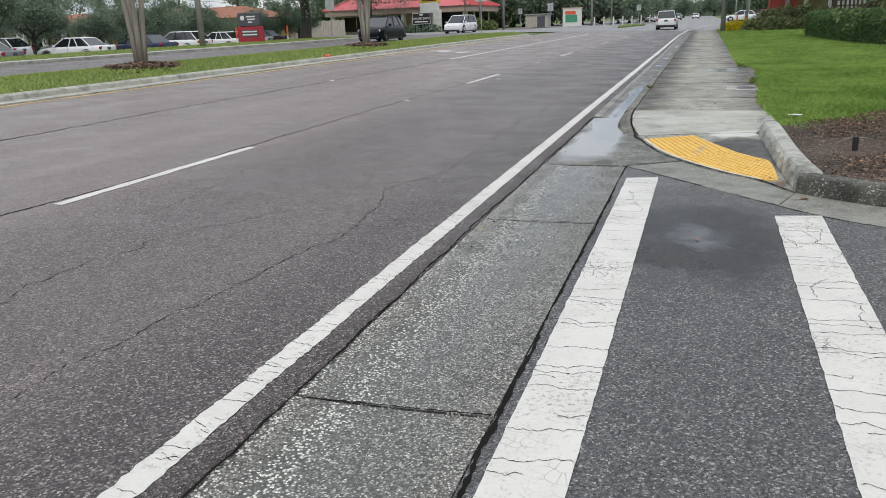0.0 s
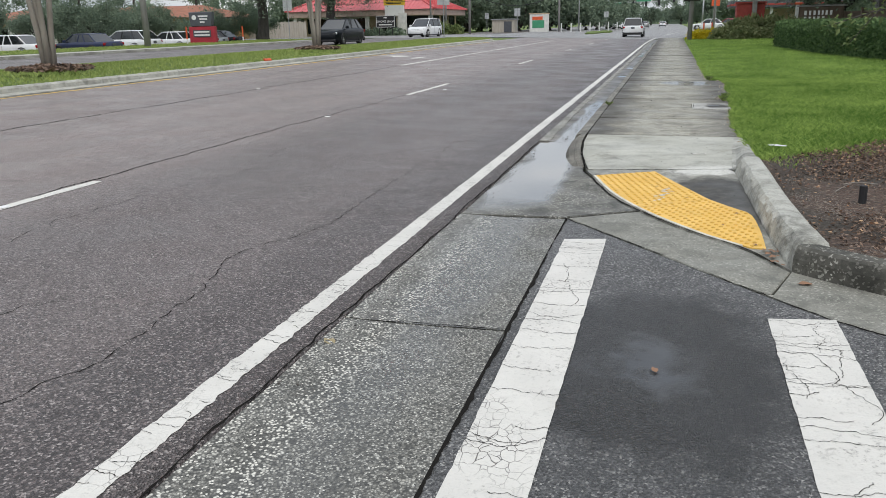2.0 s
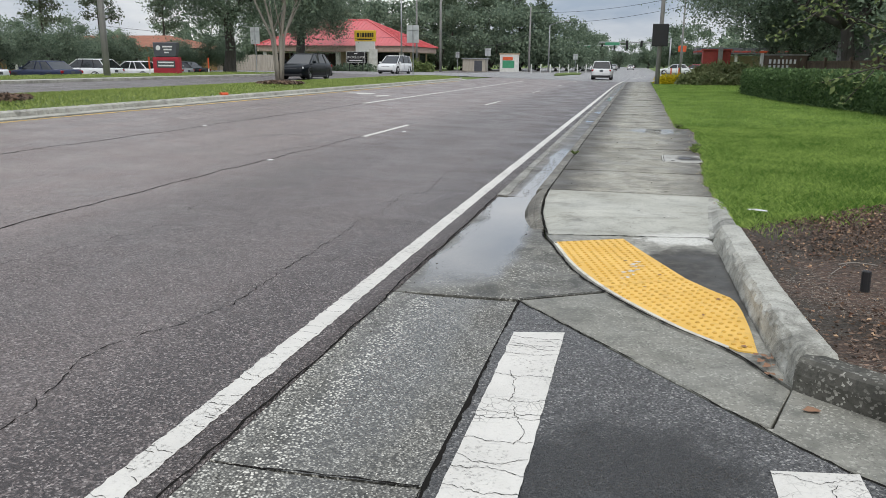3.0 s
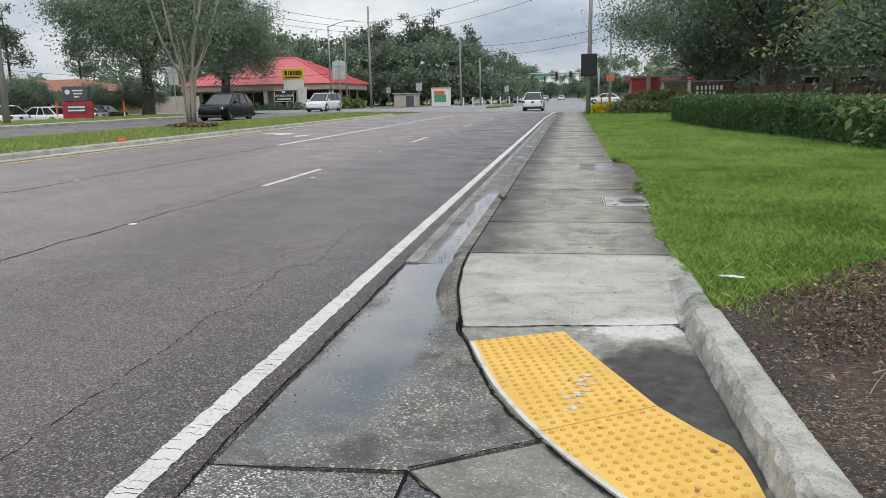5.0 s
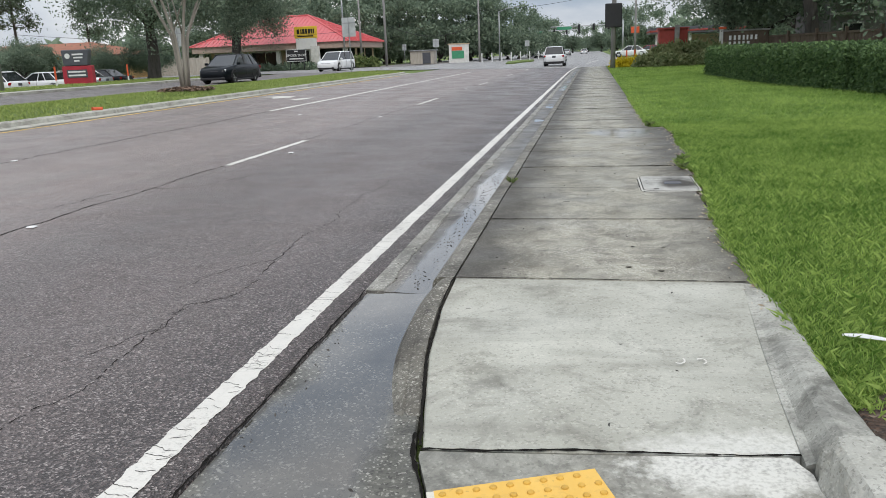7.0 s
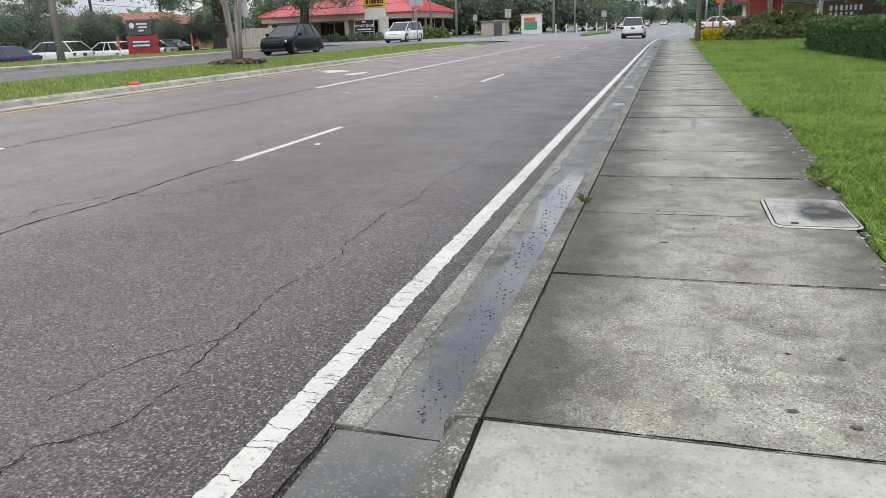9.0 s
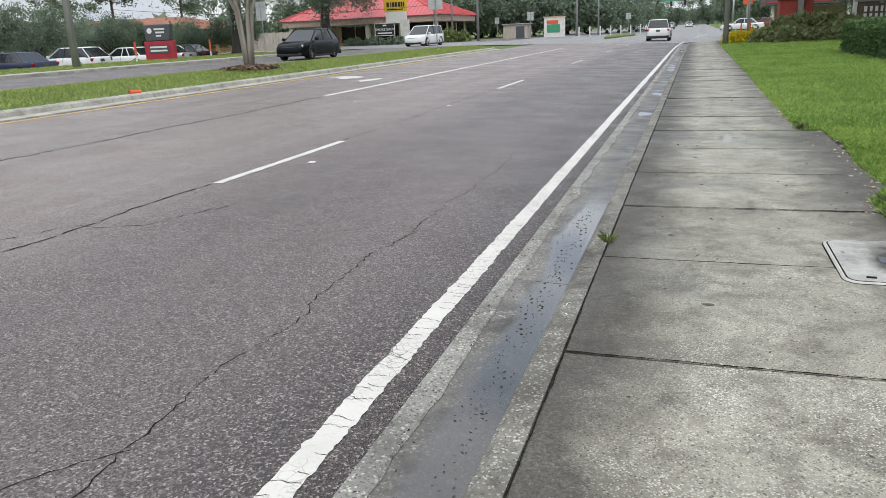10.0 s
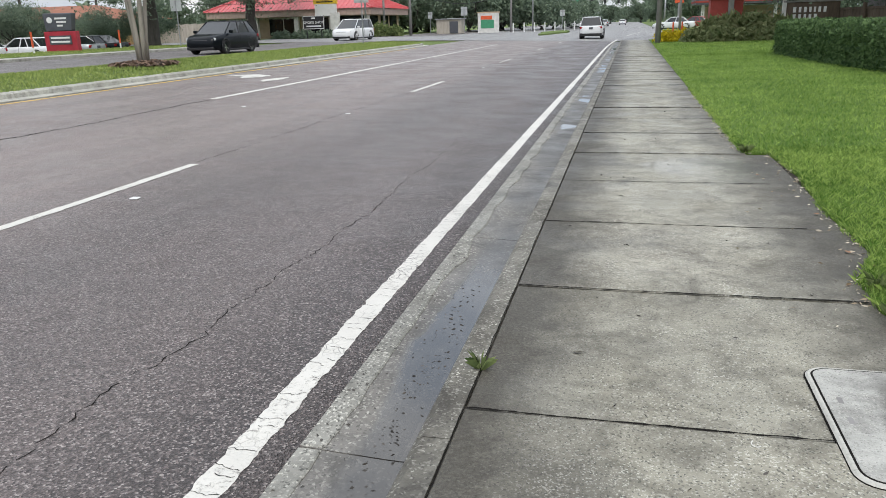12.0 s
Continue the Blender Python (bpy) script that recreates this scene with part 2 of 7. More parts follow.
    if sheen:
        # a thin sheet of rain water left on one slab: middle x, y and radius
        dx = k.math("SUBTRACT", k.axis(0), sheen[0])
        dy = k.math("MULTIPLY", k.math("SUBTRACT", k.axis(1), sheen[1]), 0.75)
        r = k.math("SQRT", k.math("ADD", k.math("MULTIPLY", dx, dx), k.math("MULTIPLY", dy, dy)))
        r = k.math("ADD", r, k.ramp(k.noise(2.4, 5), 0.25, 0.75, -0.2, 0.2))
        s_ = k.ramp(r, sheen[2] * 0.6, sheen[2], 1, 0)
        k.put(k.b.inputs["Coat Weight"], k.math("MULTIPLY", s_, 0.8))
        k.b.inputs["Coat Roughness"].default_value = 0.08
        k.b.inputs["Coat IOR"].default_value = 1.33
        dry = k.math("SUBTRACT", 1.0, k.math("MULTIPLY", s_, 0.85))
    if film:
        # a film of standing water along the low line: middle, inner and outer half width, from y, to y
        off = k.math("ABSOLUTE", k.math("SUBTRACT", k.axis(0), film[0]))
        off = k.math("ADD", off, k.ramp(k.noise(1.5, 5, vec=k.vec((1, 0.6, 1))), 0.25, 0.75, -film[5], film[5]))
        s_ = k.ramp(off, film[1], film[2], 1, 0)
        yy = k.math("ADD", k.axis(1), k.ramp(k.noise(1.2, 4), 0.25, 0.75, -0.4, 0.4))
        s_ = k.math("MULTIPLY", s_, k.math("MULTIPLY", k.ramp(yy, film[3], film[3] + 0.7), k.ramp(yy, film[4], film[4] + 1.2, 1, k.ramp(k.noise(0.55, 2), 0.56, 0.62) if film[6] else 0.0)))
        base = k.mix(k.math("MULTIPLY", s_, 0.72), base, (0.042, 0.039, 0.036))
        rv = k.mix(s_, rv, (0.07, 0.07, 0.07))
        k.b.inputs["Specular IOR Level"].default_value = 0.5
        k.put(k.b.inputs["Coat Weight"], s_)
        k.b.inputs["Coat Roughness"].default_value = 0.04
        k.b.inputs["Coat IOR"].default_value = 1.36
        dry = k.math("SUBTRACT", 1.0, s_)
    if edges:
        # grime that creeps in from both sides of the walk
        wob = k.ramp(k.noise(2.4, 6, 0.6), 0.2, 0.8, -0.22, 0.22)
        xx = k.axis(0)
        g1 = k.ramp(k.math("ADD", xx, k.math("MULTIPLY", wob, 1.3)), edges[1] - 0.25, edges[1] + 0.35, 0, 1)
        g0 = k.ramp(k.math("ADD", xx, wob), edges[0] - 0.24, edges[0] + 0.22, 1, 0)
        gg = k.math("MULTIPLY", k.math("MAXIMUM", g0, g1), 0.96)
        gg = k.math("MULTIPLY", gg, k.ramp(k.noise(60, 4, 0.7), 0.3, 0.62, 0.72, 1.0))
        base = k.mix(gg, base, (0.042, 0.036, 0.027))
    if aggregate > 0.8:
        # washed aggregate: every pebble has a tone of its own, set in dark worn mortar
        tone = k.ramp(sep.outputs[2], 0.0, 1.0)
        base = k.mix(k.ramp(tone, 0.0, 0.6, 0.92, 0.0), base, tuple(x * 0.16 for x in c1))
        base = k.mix(k.ramp(tone, 0.66, 0.90, 0.0, 0.9), base, (0.74, 0.72, 0.64))
        base = k.mix(k.ramp(k.cells(size), 0.42, 0.62, 0.0, 0.75), base, tuple(x * 0.22 for x in c1))
    k.colour(base)
    k.rough(rv)
    if broom > 0.4:
        drag = k.ramp(k.noise(1.6, 5, vec=k.vec((0.6, 3.0, 1))), 0.5, 0.75)
        k.colour(k.mix(k.math("MULTIPLY", drag, 0.5), base, stain))
    if broom:
        k.bump(k.noise(55, 3, vec=k.vec((0.08, 2.2, 1))), broom, 0.004)
    s1, s2 = 0.12 + 0.5 * aggregate, 0.2
    k.bump(k.cells(size), k.math("MULTIPLY", dry, s1) if dry else s1, 0.004)
    k.bump(k.noise(14, 5), k.math("MULTIPLY", dry, s2) if dry else s2, 0.006)
    return k.m


M_ROAD = asphalt("road_asphalt", (0.129, 0.107, 0.102), (0.179, 0.149, 0.141), (0.51, 0.455, 0.43), 112, 0.44, True, None, ((0.43, 0.352, 0.322), (0.047, 0.040, 0.040)))
M_STREET = asphalt("side_street_asphalt", (0.088, 0.087, 0.088), (0.140, 0.139, 0.136), (0.50, 0.49, 0.46), 120, 0.5, False, (0.20, 5.72, 0.52, 0.85))
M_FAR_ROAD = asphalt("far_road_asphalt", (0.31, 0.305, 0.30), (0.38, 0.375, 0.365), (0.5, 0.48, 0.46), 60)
M_OPPOSITE = asphalt("opposite_road_asphalt", (0.15, 0.135, 0.13), (0.20, 0.18, 0.172), (0.4, 0.38, 0.36), 60)
M_GUTTER = concrete("gutter_exposed_aggregate", (0.195, 0.189, 0.164), (0.31, 0.30, 0.26), (0.145, 0.140, 0.122), 0.95, 95, 0.55, grime=0.5, band=(-0.93, 0.08, 0.28))
M_APRON = concrete("apron_concrete", (0.122, 0.118, 0.100), (0.195, 0.189, 0.160), (0.070, 0.069, 0.056), 0.6, 100, 0.66, grime=0.85, film=(-1.02, 0.24, 0.36, 8.3, 40.0, 0.14, False))
M_APRON_DRY = concrete("apron_concrete_dry", (0.20, 0.195, 0.165), (0.28, 0.275, 0.235), (0.15, 0.15, 0.125), 0.22, 100, 0.7, grime=0.6)
M_PAN = concrete("gutter_pan_concrete", (0.140, 0.130, 0.116), (0.225, 0.212, 0.190), (0.080, 0.073, 0.064), 0.30, 100, 0.62, grime=0.7, band=(-1.03, 0.10, 0.22), film=(-1.015, 0.115, 0.165, 5.0, 16.8, 0.07, True))
M_WALK = concrete("sidewalk_concrete", (0.255, 0.238, 0.184), (0.44, 0.42, 0.338), (0.105, 0.092, 0.066), 0.62, 150, 0.62, 0.25, 0.22, grime=0.55, edges=(-0.36, 0.84), flecks=0.8, sheen=(0.62, 20.8, 0.62))
M_NEW = concrete("pale_broom_finished_concrete", (0.33, 0.325, 0.275), (0.52, 0.515, 0.45), (0.15, 0.145, 0.115), 0.14, 90, 0.7, 0.6, scaled=(0.66, 10.16, 0.17, 0.25), edges=(-0.86, 1.6))
M_PALECURB = concrete("pale_curb_concrete", (0.36, 0.35, 0.30), (0.54, 0.53, 0.47), (0.16, 0.15, 0.12), 0.2, 90, 0.75, grime=0.5)
M_RIMCONC = concrete("worn_gutter_rim_concrete", (0.20, 0.195, 0.170), (0.33, 0.32, 0.285), (0.12, 0.115, 0.098), 0.62, 105, 0.7, grime=0.55)
M_CURB = concrete("curb_concrete", (0.118, 0.108, 0.088), (0.235, 0.225, 0.190), (0.070, 0.061, 0.047), 0.34, 110, 0.75, grime=0.8)
M_SIDECURB = concrete("dirty_curb_concrete", (0.075, 0.071, 0.058), (0.17, 0.165, 0.14), (0.035, 0.034, 0.025), 0.3, 80, 0.75, grime=0.85)
M_RAMPWET = concrete("damp_silty_concrete", (0.26, 0.255, 0.215), (0.40, 0.39, 0.34), (0.10, 0.095, 0.075), 0.15, 90, 0.62, grime=0.8, silt=(0.70, 8.95, 0.46, 0.56), scaled=(0.66, 10.16, 0.17, 0.25))
M_RAMPCURB = concrete("rough_worn_curb_concrete", (0.36, 0.355, 0.31), (0.56, 0.555, 0.50), (0.12, 0.115, 0.09), 0.2, 120, 0.8, grime=0.75)
M_PLATE = concrete("utility_lid_concrete", (0.34, 0.335, 0.31), (0.52, 0.515, 0.475), (0.13, 0.125, 0.11), 0.22, 190, 0.72, 0.3, grime=0.4, silt=(0.98, 15.64, 0.13, 0.25))


def worn_paint(name, c, under, wear=0.5):
    """Road paint, finely cracked and rubbed through in places."""
    k = Mat(name, 0.55)
    soil = k.ramp(k.noise(3.0, 6, 0.6), 0.4, 0.72)
    base = k.mix(k.math("MULTIPLY", soil, 0.4), c, tuple(x * 0.72 for x in c))
    wob = k.mix(0.06, k.geo.outputs["Position"], k.t.nodes.new("ShaderNodeTexNoise").outputs["Color"])
    edge = k.cells(20.0, "DISTANCE_TO_EDGE", vec=wob)
    zone = k.ramp(k.noise(1.4, 3), 0.54, 0.66)
    crack = k.math("MULTIPLY", k.ramp(edge, 0.010, 0.035, 1, 0), zone)
    rub = k.math("MULTIPLY", k.math("MULTIPLY", k.ramp(k.noise(46, 6, 0.75), 0.54, 0.64), k.ramp(k.noise(2.2, 4, 0.6), 0.46, 0.64, 0.25, 1.5)), wear)
    f = k.math("MAXIMUM", crack, rub)
    k.colour(k.mix(f, base, under))
    k.bump(k.math("MULTIPLY", f, -1.0), 0.5, 0.004)
    k.bump(k.cells(85), 0.3, 0.004)
    return k.m


M_WHITE = worn_paint("white_road_paint", (0.64, 0.62, 0.57), (0.12, 0.11, 0.10))
M_YLINE = worn_paint("yellow_road_paint", (0.62, 0.40, 0.10), (0.2, 0.19, 0.17), 0.9)


def pad_paint():
    k = Mat("yellow_tactile_rubber", 0.55)
    v = k.ramp(k.noise(2.6, 5), 0.3, 0.7)
    base = k.mix(v, (0.67, 0.395, 0.066), (0.77, 0.49, 0.115))
    dirt = k.ramp(k.noise(11, 6, 0.7), 0.55, 0.78)
    base = k.mix(k.math("MULTIPLY", dirt, 0.6), base, (0.36, 0.21, 0.06))
    spot = k.ramp(k.noise(33, 3, 0.5), 0.68, 0.74)
    base = k.mix(k.math("MULTIPLY", spot, 0.5), base, (0.20, 0.13, 0.05))
    scuff = k.ramp(k.noise(5, 5, 0.65), 0.6, 0.75)
    base = k.mix(k.math("MULTIPLY", scuff, 0.3), base, (0.80, 0.62, 0.30))
    k.colour(base)
    k.bump(k.noise(120, 3), 0.2, 0.003)
    return k.m


M_PAD = pad_paint()
M_CRACK = plain("dark_crack_filler", (0.014, 0.0125, 0.011), 0.95, spec=0.1)
M_SOIL = plain("damp_soil", (0.055, 0.042, 0.03), 0.9, var=0.3, scale=6, bump=0.6)


def foliage(name, c1, c2, rough=0.65, trans=0.38, patch=0.0):
    k = Mat(name, rough, 0, 0.15)
    f = k.island()
    if patch:
        f = k.math("ADD", f, k.math("ADD", k.ramp(k.noise(0.55, 4), 0.3, 0.7, -patch, patch), k.math("ADD", k.ramp(k.noise(3.1, 4), 0.3, 0.7, -patch * 0.6, patch * 0.6), k.ramp(k.noise(15, 3), 0.3, 0.7, -patch * 0.7, patch * 0.7))))
    k.colour(k.mix(f, c1, c2))
    k.b.inputs["Subsurface Weight"].default_value = 0.0
    tr = k.t.nodes.new("ShaderNodeBsdfTranslucent")
    mx = k.t.nodes.new("ShaderNodeMixShader")
    k.link(k.mix(f, c1, c2), tr.inputs["Color"])
    mx.inputs[0].default_value = trans
    k.link(k.b.outputs[0], mx.inputs[1])
    k.link(tr.outputs[0], mx.inputs[2])
    k.link(mx.outputs[0], k.t.nodes["Material Output"].inputs["Surface"])
    return k.m


M_OAK = foliage("oak_leaves", (0.115, 0.160, 0.118), (0.255, 0.320, 0.222), patch=0.2)
M_PINE = foliage("pine_needles", (0.065, 0.095, 0.062), (0.15, 0.19, 0.12))
M_BRIGHT = foliage("young_leaves", (0.075, 0.12, 0.04), (0.27, 0.32, 0.13))
M_HEDGE = foliage("hedge_leaves", (0.055, 0.100, 0.042), (0.170, 0.260, 0.105))
M_BLADE = foliage("grass_blades", (0.105, 0.205, 0.036), (0.41, 0.54, 0.145), 0.55, 0.35, 0.34)
M_MEDBLADE = foliage("rough_grass_blades", (0.19, 0.27, 0.07), (0.42, 0.48, 0.16), 0.55, 0.35)
M_FLOWER = foliage("yellow_bush_leaves", (0.45, 0.36, 0.02), (0.68, 0.55, 0.03))
M_REED = foliage("ornamental_grass_leaves", (0.11, 0.15, 0.060), (0.30, 0.32, 0.16))


def ground_grass(name, c1, c2):
    k = Mat(name, 0.85, 0, 0.2)
    v = k.ramp(k.noise(0.8, 6), 0.3, 0.7)
    base = k.mix(v, c1, c2)
    base = k.mix(k.ramp(k.noise(60, 4), 0.35, 0.7), base, tuple(x * 0.45 for x in c1))
    k.colour(base)
    k.bump(k.noise(90, 4), 0.8, 0.03)
    return k.m


M_LAWN = ground_grass("lawn_turf", (0.115, 0.205, 0.032), (0.175, 0.285, 0.05))
M_VERGE = ground_grass("verge_turf", (0.15, 0.22, 0.06), (0.23, 0.29, 0.10))


def mulch_mat():
    k = Mat("bark_mulch", 0.85)
    c = k.cells(42, out="Color", vec=k.vec((1, 1.8, 1), 30))
    sep = k.t.nodes.new("ShaderNodeSeparateColor")
    k.link(c, sep.inputs[0])
    base = k.mix(sep.outputs[0], (0.030, 0.020, 0.014), (0.105, 0.062, 0.042))
    base = k.mix(k.ramp(sep.outputs[1], 0.9, 1.0), base, (0.26, 0.20, 0.15))
    damp = k.ramp(k.noise(0.9, 5), 0.40, 0.56)
    base = k.mix(k.math("MULTIPLY", damp, 0.85), base, (0.034, 0.029, 0.021))
    grit = k.cells(130, out="Color")
    sep3 = k.t.nodes.new("ShaderNodeSeparateColor")
    k.link(grit, sep3.inputs[0])
    pale = k.math("MULTIPLY", k.ramp(sep3.outputs[0], 0.86, 0.95), k.ramp(k.noise(1.7, 4), 0.44, 0.62))
    k.colour(k.mix(k.math("MULTIPLY", pale, 0.8), base, (0.34, 0.31, 0.26)))
    k.bump(k.cells(42), 0.9, 0.02)
    return k.m


M_MULCH = mulch_mat()


def chips(name, c1, c2):
    k = Mat(name, 0.8)
    k.colour(k.mix(k.island(), c1, c2))
    return k.m


M_CHIP = chips("mulch_chips", (0.020, 0.014, 0.010), (0.29, 0.195, 0.14))
M_LEAF = chips("fallen_leaves", (0.15, 0.058, 0.034), (0.50, 0.34, 0.20))
M_PETAL = chips("pale_leaf_scraps", (0.22, 0.15, 0.085), (0.74, 0.68, 0.56))
M_GRIT = chips("road_grit", (0.03, 0.028, 0.025), (0.10, 0.09, 0.08))


def bark(name, c1, c2, scale=6.0):
    k = Mat(name, 0.85)
    v = k.ramp(k.noise(scale, 6, 0.65, vec=k.vec((1, 1, 0.18))), 0.3, 0.7)
    k.colour(k.mix(v, c1, c2))
    k.bump(k.noise(scale * 3, 5, vec=k.vec((1, 1, 0.15))), 0.7, 0.03)
    return k.m


M_BARK = bark("oak_bark", (0.030, 0.026, 0.022), (0.085, 0.076, 0.066))
M_PALEBARK = bark("smooth_pale_bark", (0.20, 0.175, 0.15), (0.36, 0.33, 0.29), 3.0)
M_POLEWOOD = bark("weathered_pole_wood", (0.20, 0.195, 0.19), (0.34, 0.33, 0.32), 4.0)
M_FENCE = bark("brown_fence_wood", (0.075, 0.052, 0.038), (0.14, 0.10, 0.075), 5.0)
M_PALEFENCE = bark("grey_fence_wood", (0.34, 0.31, 0.26), (0.48, 0.44, 0.38), 5.0)


M_GALV = plain("galvanised_steel", (0.42, 0.43, 0.44), 0.45, 0.7)
M_SIGNBACK = plain("bare_aluminium_sign", (0.52, 0.54, 0.55), 0.5, 0.3)
M_BLACK = plain("black_painted_metal", (0.018, 0.018, 0.02), 0.55)
M_ORANGE = plain("orange_plastic", (0.75, 0.12, 0.04), 0.5)
M_STUCCO = plain("cream_stucco", (0.55, 0.43, 0.30), 0.9, var=0.08, bump=0.3)
M_OCHRE = plain("ochre_stucco", (0.55, 0.36, 0.16), 0.9, var=0.08, bump=0.3)
M_TRIMW = plain("white_trim_paint", (0.72, 0.71, 0.68), 0.6)
M_PINKBAND = plain("pale_fascia_paint", (0.50, 0.38, 0.33), 0.7)
M_REDROOF = plain("red_metal_roofing", (0.60, 0.125, 0.13), 0.36, 0.0, var=0.06)
M_TERRA = plain("terracotta_tiles", (0.36, 0.145, 0.085), 0.8, var=0.16, scale=1.5)
M_DARKGLASS = plain("dark_window_glass", (0.015, 0.018, 0.02), 0.08)
M_YELLOW = plain("yellow_sign_face", (0.74, 0.50, 0.045), 0.5, var=0.04)
M_REDSIGN = plain("red_sign_face", (0.42, 0.03, 0.05), 0.5)
M_GREYSIGN = plain("dark_grey_sign_face", (0.085, 0.09, 0.105), 0.5)
M_WHITE_P = plain("white_plastic", (0.74, 0.74, 0.73), 0.5, var=0.04)
M_GREEN = plain("green_banner", (0.06, 0.30, 0.16), 0.6)
M_BRICKRED = plain("red_painted_brick", (0.34, 0.055, 0.045), 0.8)
M_STONE = plain("grey_stone_siding", (0.30, 0.29, 0.28), 0.85, var=0.2, scale=2.5, bump=0.5)
M_RUBBER = plain("tyre_rubber", (0.016, 0.016, 0.017), 0.8)
M_ALLOY = plain("alloy_rim", (0.5, 0.51, 0.52), 0.3, 0.9)
M_TAIL = plain("red_lamp_lens", (0.36, 0.01, 0.015), 0.15)
M_LAMP = plain("clear_lamp_lens", (0.7, 0.71, 0.72), 0.12)
M_CARGLASS = plain("tinted_car_glass", (0.016, 0.019, 0.021), 0.05, spec=0.9)


def car_paint(name, c, metal=0.0, coat=0.12, spec=0.35):
    k = Mat(name, 0.34, metal, spec)
    k.b.inputs["Coat Weight"].default_value = coat
    k.b.inputs["Coat Roughness"].default_value = 0.05
    v = k.ramp(k.noise(2.0, 4), 0.3, 0.7)
    k.colour(k.mix(v, tuple(x * 0.9 for x in c), c))
    return k.m


P_WHITE = car_paint("white_car_paint", (0.74, 0.75, 0.76))
P_DARK = car_paint("dark_blue_car_paint", (0.004, 0.006, 0.009), 0.0, 0.2, 0.12)
P_GREY = car_paint("grey_car_paint", (0.20, 0.21, 0.22), 0.5)
P_BLUE = car_paint("blue_car_paint", (0.03, 0.04, 0.085), 0.3)
P_SILVER = car_paint("silver_car_paint", (0.45, 0.47, 0.48), 0.6)
P_RED = car_paint("red_car_paint", (0.34, 0.03, 0.03), 0.2)

# ---- mesh helpers ----


def mesh_from(name, verts, faces, material, smooth=False):
    me = bpy.data.meshes.new(name)
    me.from_pydata([tuple(v) for v in verts], [], [tuple(f) for f in faces])
    me.materials.append(material)
    if smooth:
        me.polygons.foreach_set("use_smooth", [True] * len(me.polygons))
    me.update()
    return me


def solid(name, verts, faces, material, parent=None, label="", smooth=False):
    ob = new(name, mesh_from(name, verts, faces, material, smooth))
    if parent is not None:
        ob.parent = parent
    if label:
        ob["label"] = label
    return ob


def part(name, bm, material, parent, label="", smooth=False):
    me = bpy.data.meshes.new(name)
    bm.normal_update()
    bm.to_mesh(me)
    bm.free()
    me.materials.append(material)
    if smooth:
        me.polygons.foreach_set("use_smooth", [True] * len(me.polygons))
    ob = new(name, me)
    if parent is not None:
        ob.parent = parent
    if label:
        ob["label"] = label
    return ob


def empty(name, m):
    ob = new(name)
    ob.matrix_basis = m
    return ob


def box_bm(sx, sy, sz, at=(0, 0, 0), bevel=0.0, seg=1, bm=None, turn=0.0):
    """A box whose base centre stands at 'at'."""
    bm = bm or bmesh.new()
    r = bmesh.ops.create_cube(bm, size=1.0)
    vs = r["verts"]
    rot = Matrix.Rotation(radians(turn), 4, "Z")
    for v in vs:
        p = rot @ Vector((v.co.x * sx, v.co.y * sy, (v.co.z + 0.5) * sz))
        v.co = p + Vector(at)
    if bevel:
        es = {e for v in vs for e in v.link_edges}
        bmesh.ops.bevel(bm, geom=list(es), offset=bevel, segments=seg, affect="EDGES", profile=0.5)
    return bm


def tube_bm(points, radii, sides=8, bm=None, cap=True):
    """A tapered tube along points."""
    bm = bm or bmesh.new()
    rings = []
    n = len(points)
    for i, p in enumerate(points):
        p = Vector(p)
        d = Vector(points[min(i + 1, n - 1)]) - Vector(points[max(i - 1, 0)])
        d.normalize()
        a = d.orthogonal().normalized() if abs(d.z) < 0.9 else Vector((1, 0, 0)).cross(d).normalized()
        b = d.cross(a)
        r = radii[i]
        rings.append([bm.verts.new(p + (a * math.cos(t) + b * math.sin(t)) * r) for t in [2 * math.pi * k / sides for k in range(sides)]])
    for r0, r1 in zip(rings, rings[1:]):
        for k in range(sides):
            bm.faces.new((r0[k], r0[(k + 1) % sides], r1[(k + 1) % sides], r1[k]))
    if cap:
        bm.faces.new(list(reversed(rings[0])))
        bm.faces.new(rings[-1])
    return bm


def prism(name, pts, top, bottom, material, parent=None, label="", edge=0.006):
    """A slab from a plan outline, with a small chamfer along its top edge; top: a height or a function of x and y."""
    zf = top if callable(top) else (lambda x, y: top)
    n = len(pts)
    area = sum(pts[i][0] * pts[(i + 1) % n][1] - pts[(i + 1) % n][0] * pts[i][1] for i in range(n))
    if area < 0:
        pts = list(reversed(pts))
    cx, cy = sum(p[0] for p in pts) / n, sum(p[1] for p in pts) / n
    V, F = [], []
    inner = []
    for i, (x, y) in enumerate(pts):
        x0, y0 = pts[i - 1]
        x1, y1 = pts[(i + 1) % n]
        d0 = Vector((x - x0, y - y0)).normalized()
        d1 = Vector((x1 - x, y1 - y)).normalized()
        nrm = Vector((-(d0.y + d1.y), d0.x + d1.x))
        nrm = nrm.normalized() if nrm.length > 1e-6 else Vector((-d0.y, d0.x))
        inner.append((x + nrm.x * edge * 1.3, y + nrm.y * edge * 1.3))
    for x, y in inner:
        V.append((x, y, zf(x, y)))
    for x, y in pts:
        V.append((x, y, zf(x, y) - edge))
    for x, y in pts:
        V.append((x, y, bottom))
    F.append(list(range(n)))
    for i in range(n):
        j = (i + 1) % n
        F.append((n + i, n + j, j, i))
        F.append((2 * n + i, 2 * n + j, n + j, n + i))
    return solid(name, V, F, material, parent, label)


